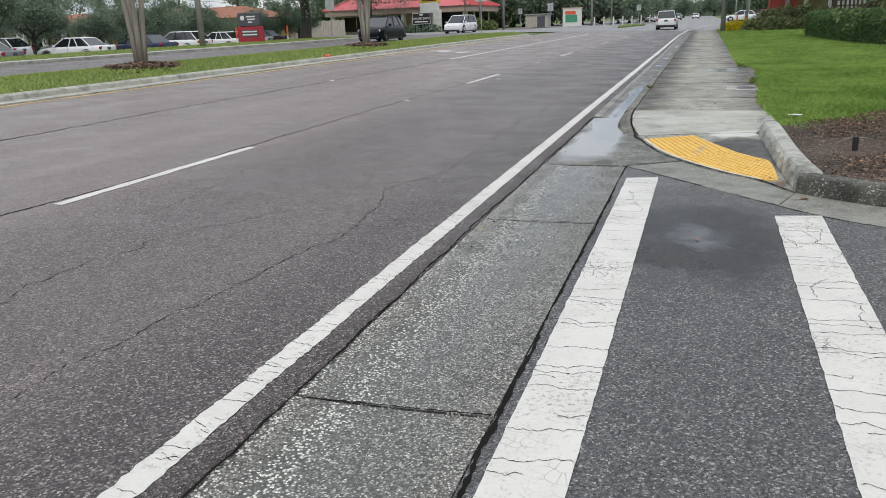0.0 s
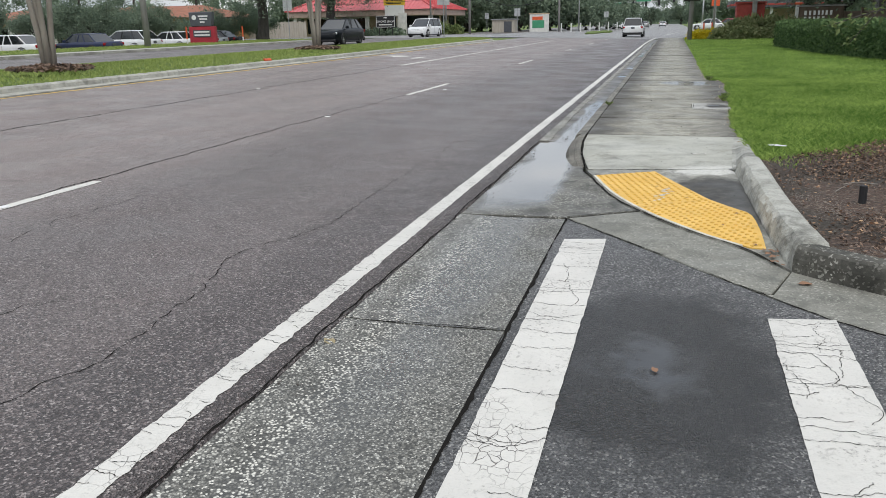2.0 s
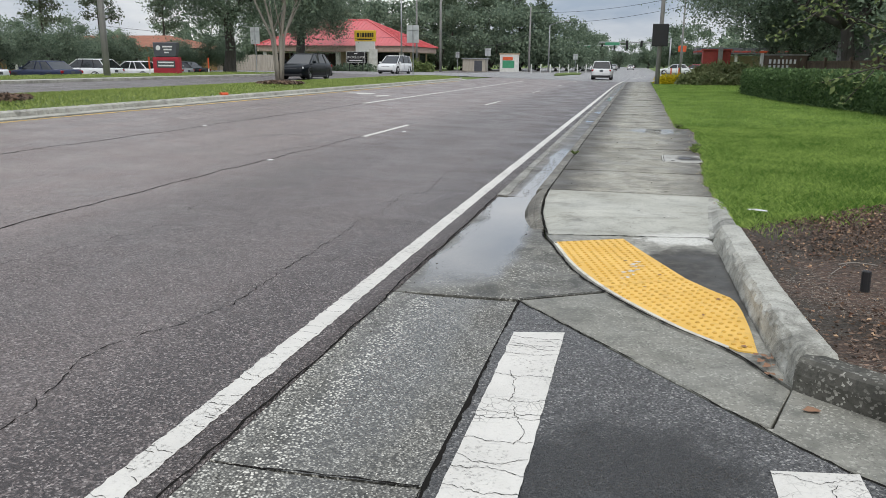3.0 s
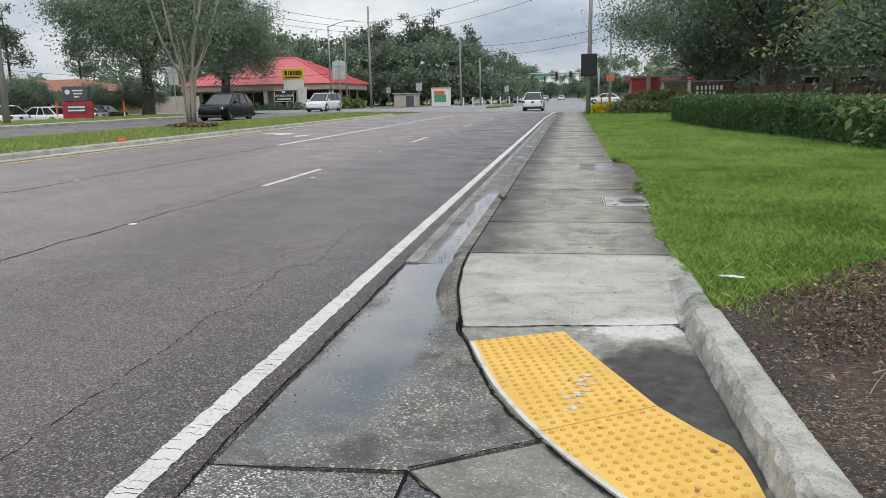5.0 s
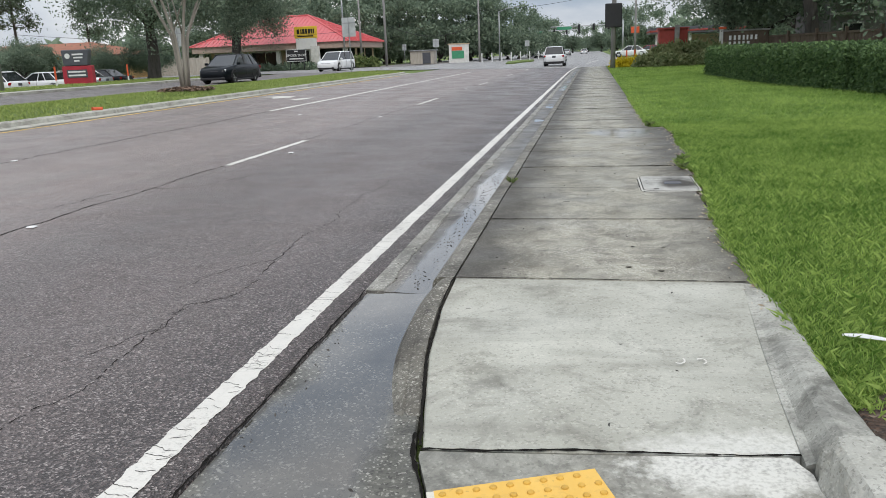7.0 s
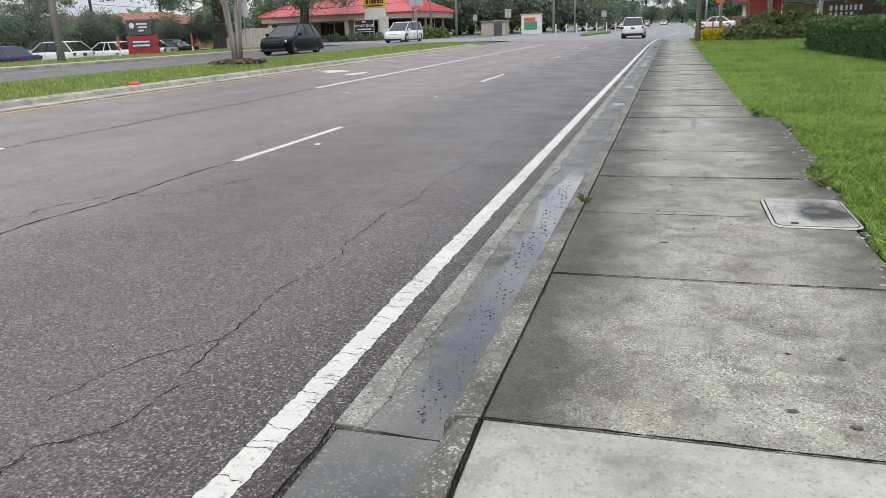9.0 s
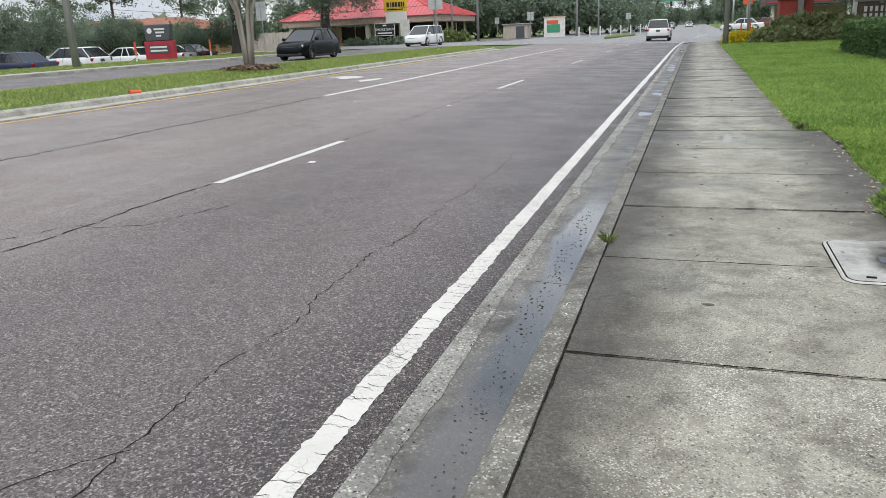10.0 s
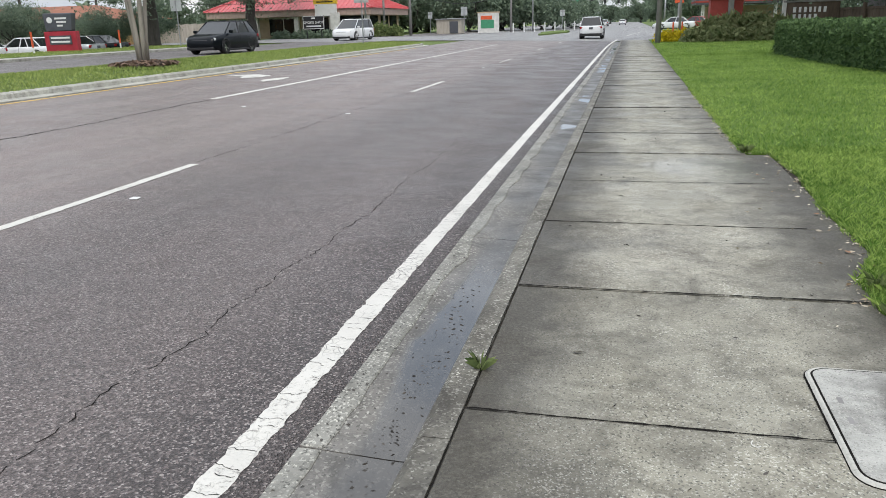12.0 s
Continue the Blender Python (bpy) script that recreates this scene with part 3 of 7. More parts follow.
def sweep(name, line, profile, material, parent=None, label="", closed=True, smooth=False):
    """A profile [(across, up)] swept along a plan line [(x, y, z)]; across is to the right of the way."""
    V, F = [], []
    for i, p in enumerate(line):
        a, b = line[max(i - 1, 0)], line[min(i + 1, len(line) - 1)]
        d = Vector((b[0] - a[0], b[1] - a[1])).normalized()
        r = Vector((d.y, -d.x))
        for u, h in (profile(i / (len(line) - 1)) if callable(profile) else profile):
            V.append((p[0] + r.x * u, p[1] + r.y * u, p[2] + h))
    m = len(V) // len(line)
    for i in range(len(line) - 1):
        for k in range(m if closed else m - 1):
            a, b = i * m + k, i * m + (k + 1) % m
            F.append((a, b, b + m, a + m))
    if closed:
        F.append(list(range(m - 1, -1, -1)))
        F.append([len(V) - m + k for k in range(m)])
    return solid(name, V, F, material, parent, label, smooth)


def smoothline(pts, n=8):
    """More points on a smooth line through pts."""
    out = []
    P = [Vector(p) for p in pts]
    for i in range(len(P) - 1):
        p0, p1, p2, p3 = P[max(i - 1, 0)], P[i], P[i + 1], P[min(i + 2, len(P) - 1)]
        for k in range(n):
            t = k / n
            out.append(0.5 * ((2 * p1) + (p2 - p0) * t + (2 * p0 - 5 * p1 + 4 * p2 - p3) * t * t + (3 * p1 - p0 - 3 * p2 + p3) * t ** 3))
    out.append(P[-1])
    return [tuple(p) for p in out]


def strip(name, A, B, zf, across, material, parent, depth=0.06):
    """A sheet with a skirt between two plan lines with equally many points."""
    V, F = [], []
    m = len(A)
    for j in range(across + 1):
        t = j / across
        for (x0, y0), (x1, y1) in zip(A, B):
            x, y = x0 + (x1 - x0) * t, y0 + (y1 - y0) * t
            V.append((x, y, zf(x, y)))
    for j in range(across):
        for i in range(m - 1):
            a = j * m + i
            F.append((a, a + 1, a + m + 1, a + m))
    rim = [i for i in range(m)] + [j * m + m - 1 for j in range(1, across + 1)] + [across * m + i for i in range(m - 2, -1, -1)] + [j * m for j in range(across - 1, 0, -1)]
    k0 = len(V)
    V += [(V[i][0], V[i][1], V[i][2] - depth) for i in rim]
    for q in range(len(rim)):
        r = (q + 1) % len(rim)
        F.append((rim[r], rim[q], k0 + q, k0 + r))
    return solid(name, V, F, material, parent)


def resample(pts, n):
    P = [Vector(p) for p in pts]
    L = [0.0]
    for a, b in zip(P, P[1:]):
        L.append(L[-1] + (b - a).length)
    out = []
    for k in range(n):
        s = L[-1] * k / (n - 1)
        i = max(q for q in range(len(L)) if L[q] <= s + 1e-9)
        i = min(i, len(P) - 2)
        t = (s - L[i]) / max(1e-9, L[i + 1] - L[i])
        out.append(tuple(P[i].lerp(P[i + 1], t)))
    return out


# ---- heights of the ground ----
EDGE_X, GUT_X, CURB_F, CURB_B, WALK_R = -1.57, -1.36, -0.90, -0.765, 1.05
MED_E, MED_W, FAR_C = -12.45, -18.3, -26.3
WALK_Z = 0.12


def road_z(x):
    if x > GUT_X:
        return 0.022
    if x > MED_E:
        return 0.022 + 0.0285 * (GUT_X - x)
    return 0.338 + 0.018 * min(6.0, MED_E - x) + 0.004 * max(0, min(20, -18 - x))


def lawn_z(x):
    return WALK_Z + 0.012 + 0.012 * min(max(0.0, x - 1.0), 14)


def ramp_z(x, y):
    if y >= 12.2:
        return WALK_Z
    s = 0.012 + 0.07 * min(1.0, max(0.0, (0.77 * x + 0.64 * min(y, 10.17) - 5.55) / 1.6))
    if y > 10.17:
        k = (y - 10.17) / 2.03
        return s + (WALK_Z - s) * k
    return s


# ---- ground: one sheet to the horizon ----
gx = [-1500, -300, -120, -60, -35, -33.4, -26.2, -22, -18, -12.4, -8, -4, -1.4, -0.9, 1.0, 3, 8, 15, 40, 120, 300, 1500]
gy = [-1500, -300, -80, -20, 0, 8, 20, 40, 60, 73, 90, 120, 200, 400, 1600]


def base_z(x, y=0):
    if x < -34 and y < 65:
        return -0.04
    if x < -1.4:
        return road_z(x) - 0.05
    if x < 1.0 or y <= 20:
        return -0.06
    return lawn_z(x) - 0.16


solidground = solid("ground", [(x, y, base_z(x, y)) for y in gy for x in gx],
                    [(j * len(gx) + i, j * len(gx) + i + 1, (j + 1) * len(gx) + i + 1, (j + 1) * len(gx) + i) for j in range(len(gy) - 1) for i in range(len(gx) - 1)], M_VERGE)
tagged(solidground, "flat grassy ground around the road", "ground", kind="structure")


def sheet(name, xs, ys, zf, material, label, category="road", smooth=True):
    V = [(x, y, zf(x, y)) for y in ys for x in xs]
    n = len(xs)
    F = [(j * n + i, j * n + i + 1, (j + 1) * n + i + 1, (j + 1) * n + i) for j in range(len(ys) - 1) for i in range(n - 1)]
    ob = solid(name, V, F, material, smooth=smooth)
    return tagged(ob, label, category, kind="structure")


def span(a, b, n):
    return [a + (b - a) * i / n for i in range(n + 1)]


road = sheet("road", [MED_E + 0.02, -10.5, -8.5, -6.7, -5.0, -3.4, -2.2, -1.6, GUT_X, GUT_X + 0.009], [-60, -20, 0, 8, 20, 35, 50, 66, 90, 130, 220, 420],
             lambda x, y: road_z(x) if x <= GUT_X else -0.03, M_ROAD, "wide worn brownish-grey asphalt road beside the sidewalk")
far_road = sheet("opposite_road", [FAR_C, -24, -21, MED_W], [-60, 0, 30, 60, 90, 150, 420], lambda x, y: road_z(x) + 0.005, M_OPPOSITE,
                 "grey asphalt carriageway beyond the grass median")
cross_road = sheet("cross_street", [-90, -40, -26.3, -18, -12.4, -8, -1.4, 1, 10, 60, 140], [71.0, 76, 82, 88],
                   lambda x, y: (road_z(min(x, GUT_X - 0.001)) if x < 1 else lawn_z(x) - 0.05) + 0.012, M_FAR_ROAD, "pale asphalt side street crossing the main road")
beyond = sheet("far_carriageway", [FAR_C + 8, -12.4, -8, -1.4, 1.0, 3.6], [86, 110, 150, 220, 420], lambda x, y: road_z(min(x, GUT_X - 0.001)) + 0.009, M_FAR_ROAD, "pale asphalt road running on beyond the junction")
# the side street that the crosswalk crosses
STREET_EDGE = smoothline([(-0.5, 8.27), (0.15, 7.50), (0.80, 6.74), (1.12, 6.42), (1.6, 6.12), (2.6, 5.7), (4.2, 5.35), (7, 5.2), (11, 5.14), (17, 5.1), (26, 5.1), (40, 5.1), (60, 5.1)], 5)
V = [(x, y, 0.0 + 0.002 * max(0, x)) for x, y in STREET_EDGE]
n = len(V)
V += [(x, -40 if i else -40, 0.0 + 0.002 * max(0, x)) for i, (x, y) in enumerate(STREET_EDGE)]
side_street = solid("side_street", V, [(i, n + i, n + i + 1, i + 1) for i in range(n - 1)], M_STREET)
tagged(side_street, "dark asphalt side street with a marked crosswalk", "road", kind="structure")

# ---- gutter slabs, apron and curbs ----
gutter = empty("gutter", pose(0, 0, 0))
tagged(gutter, "exposed-aggregate concrete gutter slabs along the road edge", "gutter", kind="structure")
gy_joints = [-13.2, -9.9, -6.6, -3.4, -0.15, 2.88, 5.88, 8.21]
for a, b in zip(gy_joints, gy_joints[1:]):
    sk = 0.03
    strip("slab", [(GUT_X + 0.011, b - 0.028), (GUT_X + 0.011, a - 0.012)], [(-0.505, b + sk - 0.008), (-0.505, a + sk + 0.008)],
          lambda x, y: 0.004 + 0.015 * max(0, min(1, (-1.0 - x) / 0.36)), 8, M_GUTTER, gutter)
# gutter pan beside the straight curb: a shallow trough
pan = lambda x: 0.004 + 0.018 * ((x - CURB_F - 0.08) / (GUT_X - CURB_F)) ** 2
py = [12.2, 15.25, 18.3, 21.35, 24.4, 27.45, 30.5, 36.6, 42.7, 48.8, 55, 61, 66, 71]
for a, b in zip(py, py[1:]):
    strip("slab", [(GUT_X + 0.011, b - 0.004), (GUT_X + 0.011, a + 0.004)], [(CURB_F - 0.002, b - 0.004), (CURB_F - 0.002, a + 0.004)],
          lambda x, y: 0.004 + 0.018 * min(1.0, max(0.0, (-0.98 - x) / 0.36)), 8, M_PAN, gutter)
for a, b in zip(py, py[1:]):
    steps = span(a + 0.01, b - 0.01, 24)
    inner = [(GUT_X + 0.115 + 0.045 * noise.noise((y * 2.1, 3.3, 0.0)) + 0.02 * noise.noise((y * 7.0, 1.1, 0.0)), y) for y in steps]
    prism("rim", [(GUT_X - 0.004, a + 0.01)] + inner + [(GUT_X - 0.004, b - 0.01)], 0.028, 0.0, M_RIMCONC, gutter)

LOWER = smoothline([(-0.60, 10.5), (-0.54, 10.17), (-0.44, 9.88), (-0.22, 9.20), (0.08, 8.58), (0.48, 7.98), (0.79, 7.63), (1.0, 7.22)], 6)
apron = empty("apron", pose(0, 0, 0))
tagged(apron, "stained concrete apron curving round the curb ramp", "pavement", kind="structure")
low_a = [p for p in LOWER if p[1] > 8.63]
prism("slab", [(GUT_X + 0.012, 8.22), (-0.51, 8.27), (0.055, 8.63)] + [(x - 0.012, y) for x, y in reversed(low_a)] + [(-0.66, 10.9), (-0.72, 11.5), (-0.765, 12.19), (GUT_X + 0.012, 12.19)],
      0.011, -0.05, M_APRON, apron)
low_b = [p for p in LOWER if p[1] < 8.62]
edge_b = [p for p in STREET_EDGE if p[0] < 0.80]
prism("slab", [(-0.482, 8.268)] + [(x + 0.006, y + 0.012) for x, y in edge_b if x > -0.45] + [(0.83, 6.76), (0.99, 7.20)] + [(x - 0.010, y - 0.006) for x, y in reversed(low_b)] + [(0.065, 8.60)],
      lambda x, y: 0.006, -0.05, M_APRON_DRY, apron)
# the side street's own gutter and curb
SIDE_CURB = smoothline([(1.0, 7.22), (1.32, 6.97), (1.62, 6.79), (2.6, 6.35), (4.2, 6.0), (7, 5.84), (11, 5.78), (17, 5.76), (30, 5.75)], 6)
out_b = [p for p in STREET_EDGE if 0.80 < p[0] < 31]
prism("slab", [(x + 0.004, y + 0.012) for x, y in out_b] + [(x, y - 0.004) for x, y in reversed(SIDE_CURB)] + [(0.845, 6.76)], 0.006, -0.05, M_APRON_DRY, apron)


def curb_profile(h, w=0.15):
    return [(0.0, -0.1), (0.0 + 0.0, h * 0.55), (-0.018, h - 0.018), (-0.04, h), (-w, h), (-w, -0.1)]


def rev(line):
    return list(reversed(line))


curb_side = sweep("curb", rev([(x, y, 0.0) for x, y in SIDE_CURB]), [(-u, h) for u, h in curb_profile(0.165)], M_SIDECURB)
tagged(curb_side, "weathered concrete curb round a planting bed", "curb", kind="structure")
# straight curb in cast lengths
curb_walk = empty("curb_road", pose(0, 0, 0))
tagged(curb_walk, "weathered concrete curb between gutter and sidewalk", "curb", kind="structure")
for a, b in zip(py, py[1:]):
    sweep("curb_length", [(CURB_B + 0.006, a + 0.003, 0), (CURB_B + 0.006, b - 0.003, 0)],
          [(0, -0.1), (0, WALK_Z + 0.004), (-0.10, WALK_Z + 0.002), (-0.128, WALK_Z - 0.012), (-0.142, WALK_Z - 0.04), (-0.15, 0.0), (-0.15, -0.1)], M_CURB, curb_walk)
# flared end that sinks to the gutter
FL = smoothline([(CURB_B + 0.006, 12.195, 0), (-0.752, 11.66, 0), (-0.70, 11.05, 0), (-0.60, 10.5, 0)], 6)


def flare(k):
    h = 0.012 + (WALK_Z - 0.008) * (1 - max(0, k - 0.25) / 0.75) ** 0.8 if k > 0.25 else WALK_Z + 0.004
    w = 0.14 + 0.03 * math.sin(math.pi * min(1, k * 1.1))
    return [(0, -0.1), (0, h - 0.006), (-0.012, h), (-0.045, h - 0.001), (-0.066, h - 0.006), (-0.074, h - 0.012), (-0.085, h * 0.88), (-w + 0.03, h * 0.66), (-w + 0.008, h * 0.30), (-w - 0.008, 0.0), (-w - 0.01, -0.1)]


# swept southwards, so across is mirrored
sweep("curb_end", FL, lambda k: [(-u, h) for u, h in flare(k)], M_CURB, curb_walk)

# ---- sidewalk slabs ----
pavement = empty("pavement", pose(0, 0, 0))
tagged(pavement, "weathered concrete sidewalk slabs with open joints", "sidewalk", kind="structure")
JY = [12.21, 13.97, 15.49, 16.98, 18.47, 20.02, 21.65, 23.26, 24.82] + [24.82 + 1.56 * i for i in range(1, 30)]
for i, (a, b) in enumerate(zip(JY, JY[1:])):
    g = 0.0045
    right = 1.36 if 16.9 < a < 21 else 1.22 if 15.4 < a < 17 else 1.12
    dz = (0.0, 0.004, -0.003, 0.003, 0.0, -0.004)[i % 6]
    prism("slab", [(CURB_B + 0.011, a + g), (right, a + g), (right, b - g), (CURB_B + 0.011, b - g)], WALK_Z + dz, -0.04, M_WALK, pavement, "", 0.008)
joint_soil = solid("joint_soil", [(CURB_B - 0.004, 12.2, 0.088), (1.25, 12.2, 0.088), (1.25, 70, 0.088), (CURB_B - 0.004, 70, 0.088)], [(0, 1, 2, 3)], M_CRACK, pavement)
# pale slab above the ramp
left = [(-0.745, 12.2), (-0.735, 11.66), (-0.68, 11.05), (-0.585, 10.5), (-0.525, 10.185)]
prism("slab", left + [(0.0, 10.19), (0.5, 10.205), (0.865, 10.22), (0.93, 11.2), (1.02, 12.2)], ramp_z, -0.04, M_NEW, pavement, "pale broom-finished slab")
# the ramp itself, a warped grid between its lower edge and the slab above
low_r = [p for p in LOWER if p[1] < 10.16]


UPPER_R = [(-0.53, 10.165), (0.0, 10.17), (0.5, 10.185), (0.865, 10.20), (0.90, 9.4), (0.92, 8.6), (0.955, 7.8), (1.0, 7.25)]
strip("ramp", resample(low_r, 30), resample(UPPER_R, 30), ramp_z, 10, M_RAMPWET, pavement)["label"] = "damp silty concrete ramp"

# curb along the ramp's outer side, rising from the slab
RC = smoothline([(1.00, 7.24, 0.0), (0.955, 7.8, 0.0), (0.925, 8.6, 0.01), (0.895, 9.4, 0.03), (0.868, 10.1, 0.05)], 34)
RC2 = smoothline([(0.868, 10.13, 0.05), (0.90, 10.7, 0.065), (0.95, 11.4, 0.09), (1.02, 12.19, 0.11)], 14)
curb_ramp = empty("curb_ramp", pose(0, 0, 0))
tagged(curb_ramp, "rough worn concrete curb along the ramp", "curb", kind="structure")


def rampcurb(k):
    """A cast curb with a flat worn top, a chipped inner edge and a rough battered face."""
    h = 0.178 + 0.006 * math.sin(9 * k)
    end = min(1.0, k / 0.05)
    h = h * (0.62 + 0.38 * end ** 0.5)
    j = lambda q: 0.012 * noise.noise((k * 44, q * 2.7, 1.3)) + 0.007 * noise.noise((k * 90, q * 4.1, 5.3))
    chip_ = 0.016 * max(0.0, noise.noise((k * 26, 4.4, 2.2))) + 0.008 * max(0.0, noise.noise((k * 60, 1.4, 7.2)))
    return [(j(0) - 0.01, -0.12), (0.004 + j(1), h * 0.2), (0.016 + j(2), h * 0.45), (0.028 + j(3), h * 0.7), (0.040 + j(4) + chip_, h - 0.026 - chip_), (0.060 + chip_, h - 0.006), (0.085 + chip_, h), (0.195, h + 0.15 * j(9)), (0.215 + 0.4 * j(10), h - 0.014), (0.23, -0.12)]


def rampcurb2(k):
    """The wing that fades into the slab beside it."""
    h = 0.15 * (1 - k) ** 1.2 + 0.014
    j = lambda q: 0.004 * noise.noise((k * 30, q * 3.7, 9.3))
    low = 0.034 * (1 - k) + 0.008
    return [(-0.012, -0.12), (-0.012, low), (0.02 + j(1), low + (h - low) * 0.10), (0.07 + j(2), low + (h - low) * 0.80), (0.10 + j(3), h), (0.20 - 0.05 * k, h), (0.215 - 0.05 * k + j(5), h - 0.01), (0.22 - 0.05 * k, -0.12)]


sweep("curb_length", RC, rampcurb, M_RAMPCURB, curb_ramp)
sweep("curb_length", RC2, rampcurb2, M_RAMPCURB, curb_ramp)

# ---- lawn, mulch bed, median, far verge ----
lawn_edge = [(WALK_R + 0.03, y) for y in (71, 50, 40, 30, 24, 22.0)] + [(1.10, 21.72), (1.36, 21.70), (1.42, 20.5), (1.33, 19), (1.36, 17.9), (1.14, 17.3), (1.12, 16.85), (1.30, 16.5), (1.22, 16.1),
             (1.20, 15.2), (1.12, 14.4), (1.07, 13.2), (1.09, 12.2), (1.12, 11.3), (1.13, 10.5)]
bed_edge = smoothline([(1.13, 10.5), (1.35, 10.75), (1.75, 11.15), (2.7, 11.9), (4.2, 12.8), (7, 13.8), (12, 14.6), (24, 15)], 4)
lawn_pts = lawn_edge + bed_edge[1:] + [(24, 71)]
lawn = prism("lawn", lawn_pts, lambda x, y: lawn_z(x), -0.04, M_LAWN)
tagged(lawn, "mown bright green lawn beside the sidewalk", "lawn", kind="structure")
bed = prism("planting_bed", [(x + 0.1, y + 0.13) for x, y in SIDE_CURB[:-1]] + [(24, 5.9), (24, 15)] + list(reversed(bed_edge))[1:] + [(1.10, 9.8), (1.12, 8.6), (1.14, 7.4)],
            lambda x, y: 0.13 + 0.015 * min(4, max(0, x - 1.1)) + 0.02 * math.sin(3 * x) * math.sin(2.3 * y), -0.04, M_MULCH)
tagged(bed, "bare mulched planting bed with wood chips", "planting bed", kind="structure")

nose = [(MED_E - 2.9 + 2.7 * math.cos(t), 58.6 + 2.9 * math.sin(t)) for t in [math.pi * i / 12 for i in range(13)]]
nose = [(MED_E - 0.16, 46.0)] + nose + [(MED_W + 0.16, 46.0)]
med_pts = [(MED_E - 0.16, -60), (MED_E - 0.16, 0), (MED_E - 0.16, 25)] + nose + [(MED_W + 0.16, 0), (MED_W + 0.16, -60)]
med_z = lambda x, y: road_z(MED_E) + 0.13 + 0.10 * math.sin(math.pi * min(1, max(0, (MED_E - x) / (MED_E - MED_W))))
median = prism("median", med_pts, med_z, 0.1, M_VERGE)
tagged(median, "raised grass median with a concrete curb", "median", kind="structure")
med_curb = [(x, y, road_z(MED_E)) for x, y in [(MED_E - 0.15, y) for y in (-60, -30, 0, 10, 20, 30, 40)] + nose + [(MED_W + 0.15, y) for y in (30, 0, -60)]]
c = sweep("curb_median", med_curb, [(-0.10, 0.145), (0.09, 0.14), (0.13, 0.11), (0.15, 0.025), (0.56, 0.016), (0.56, -0.1), (-0.10, -0.1)], M_PALECURB)
tagged(c, "pale concrete curb and gutter round the median", "curb", kind="structure")
far_walk = prism("far_pavement", [(FAR_C - 0.02, -60), (FAR_C - 0.02, 62), (FAR_C - 1.5, 62), (FAR_C - 1.5, -60)], road_z(FAR_C) + 0.14, 0.2, M_PALECURB)
tagged(far_walk, "pale concrete curb strip along the opposite road", "curb", kind="structure")
verge = prism("verge", [(FAR_C - 1.45, -60), (FAR_C - 1.45, 62.5), (-33.5, 62.5), (-33.5, -60)], road_z(FAR_C) + 0.16, -0.2, M_VERGE)
tagged(verge, "grass verge before a parking lot", "verge", kind="structure")
lot = prism("parking_lot", [(-33.6, -20), (-33.6, 62.5), (-75, 62.5), (-75, -20)], 0.03, -0.2, M_FAR_ROAD)
tagged(lot, "asphalt parking lot behind the verge", "parking lot", kind="structure")
island_pts = [(-8.9 + 1.5 * math.cos(t) * (0.55 if math.sin(t) < 0 else 1), 104 + 14 * math.sin(t)) for t in [2 * math.pi * i / 20 for i in range(20)]]
isl = prism("median_far", island_pts, road_z(-9) + 0.14, 0.2, M_VERGE)
tagged(isl, "narrow grass median beyond the junction", "median", kind="structure")

# ---- painted lines ----
markings = empty("road_markings", pose(0, 0, 0))
tagged(markings, "worn white and yellow road paint", "road marking", kind="structure")


def paint(name, pts, material, zf=lambda x, y: road_z(x) + (0.004 if y < 69 else 0.018)):
    """A thin painted strip: left and right edges given as pairs along its length."""
    V, F = [], []
    for (x0, y0), (x1, y1) in pts:
        V += [(x0, y0, zf(x0, y0)), (x1, y1, zf(x1, y1))]
    for i in range(len(pts) - 1):
        F.append((2 * i, 2 * i + 1, 2 * i + 3, 2 * i + 2))
    return solid(name, V, F, material, markings)


def long_line(x, w, y0, y1, material, name="line", step=0.05, rag=0.008, bend=lambda y: 0.0):
    rng = random.Random(int(abs(x * 1000) + y0 * 7))
    pts, y = [], y0
    a = b = 0.0
    while y < y1:
        a, b = 0.4 * a + rng.gauss(0, rag), 0.4 * b + rng.gauss(0, rag)
        pts.append(((x - w / 2 + a + bend(y), y), (x + w / 2 + b + bend(y), y)))
        y += step if y < 30 else 0.6 if y < 60 else 2.0
    pts.append(((x - w / 2 + bend(y1), y1), (x + w / 2 + bend(y1), y1)))
    return paint(name, pts, material)


long_line(EDGE_X + 0.012, 0.124, -40, 108, M_WHITE, "edge_line", 0.025, 0.0036, bend=lambda y: 0.0 if y < 56 else 0.0009 * (y - 56) ** 2)
for k in range(-3, 5):
    long_line(-4.96, 0.105, 17.44 + 12.19 * k, 20.49 + 12.19 * k, M_WHITE, "lane_dash", 0.08, 0.004)
long_line(-8.52, 0.16, 27.1, 62.5, M_WHITE, "turn_lane_line", 0.1, 0.004)
for k in range(5):
    long_line(-4.96, 0.105, 91 + 12.19 * k, 94 + 12.19 * k, M_WHITE, "lane_dash", 0.3, 0.003)
long_line(MED_E + 0.55, 0.12, -40, 55, M_YLINE, "median_line", 0.08, 0.012)
long_line(-25.7, 0.13, -40, 60, M_WHITE, "far_edge_line", 0.3, 0.004)
cw = lambda x, y: 0.004 + 0.002 * max(0, x)


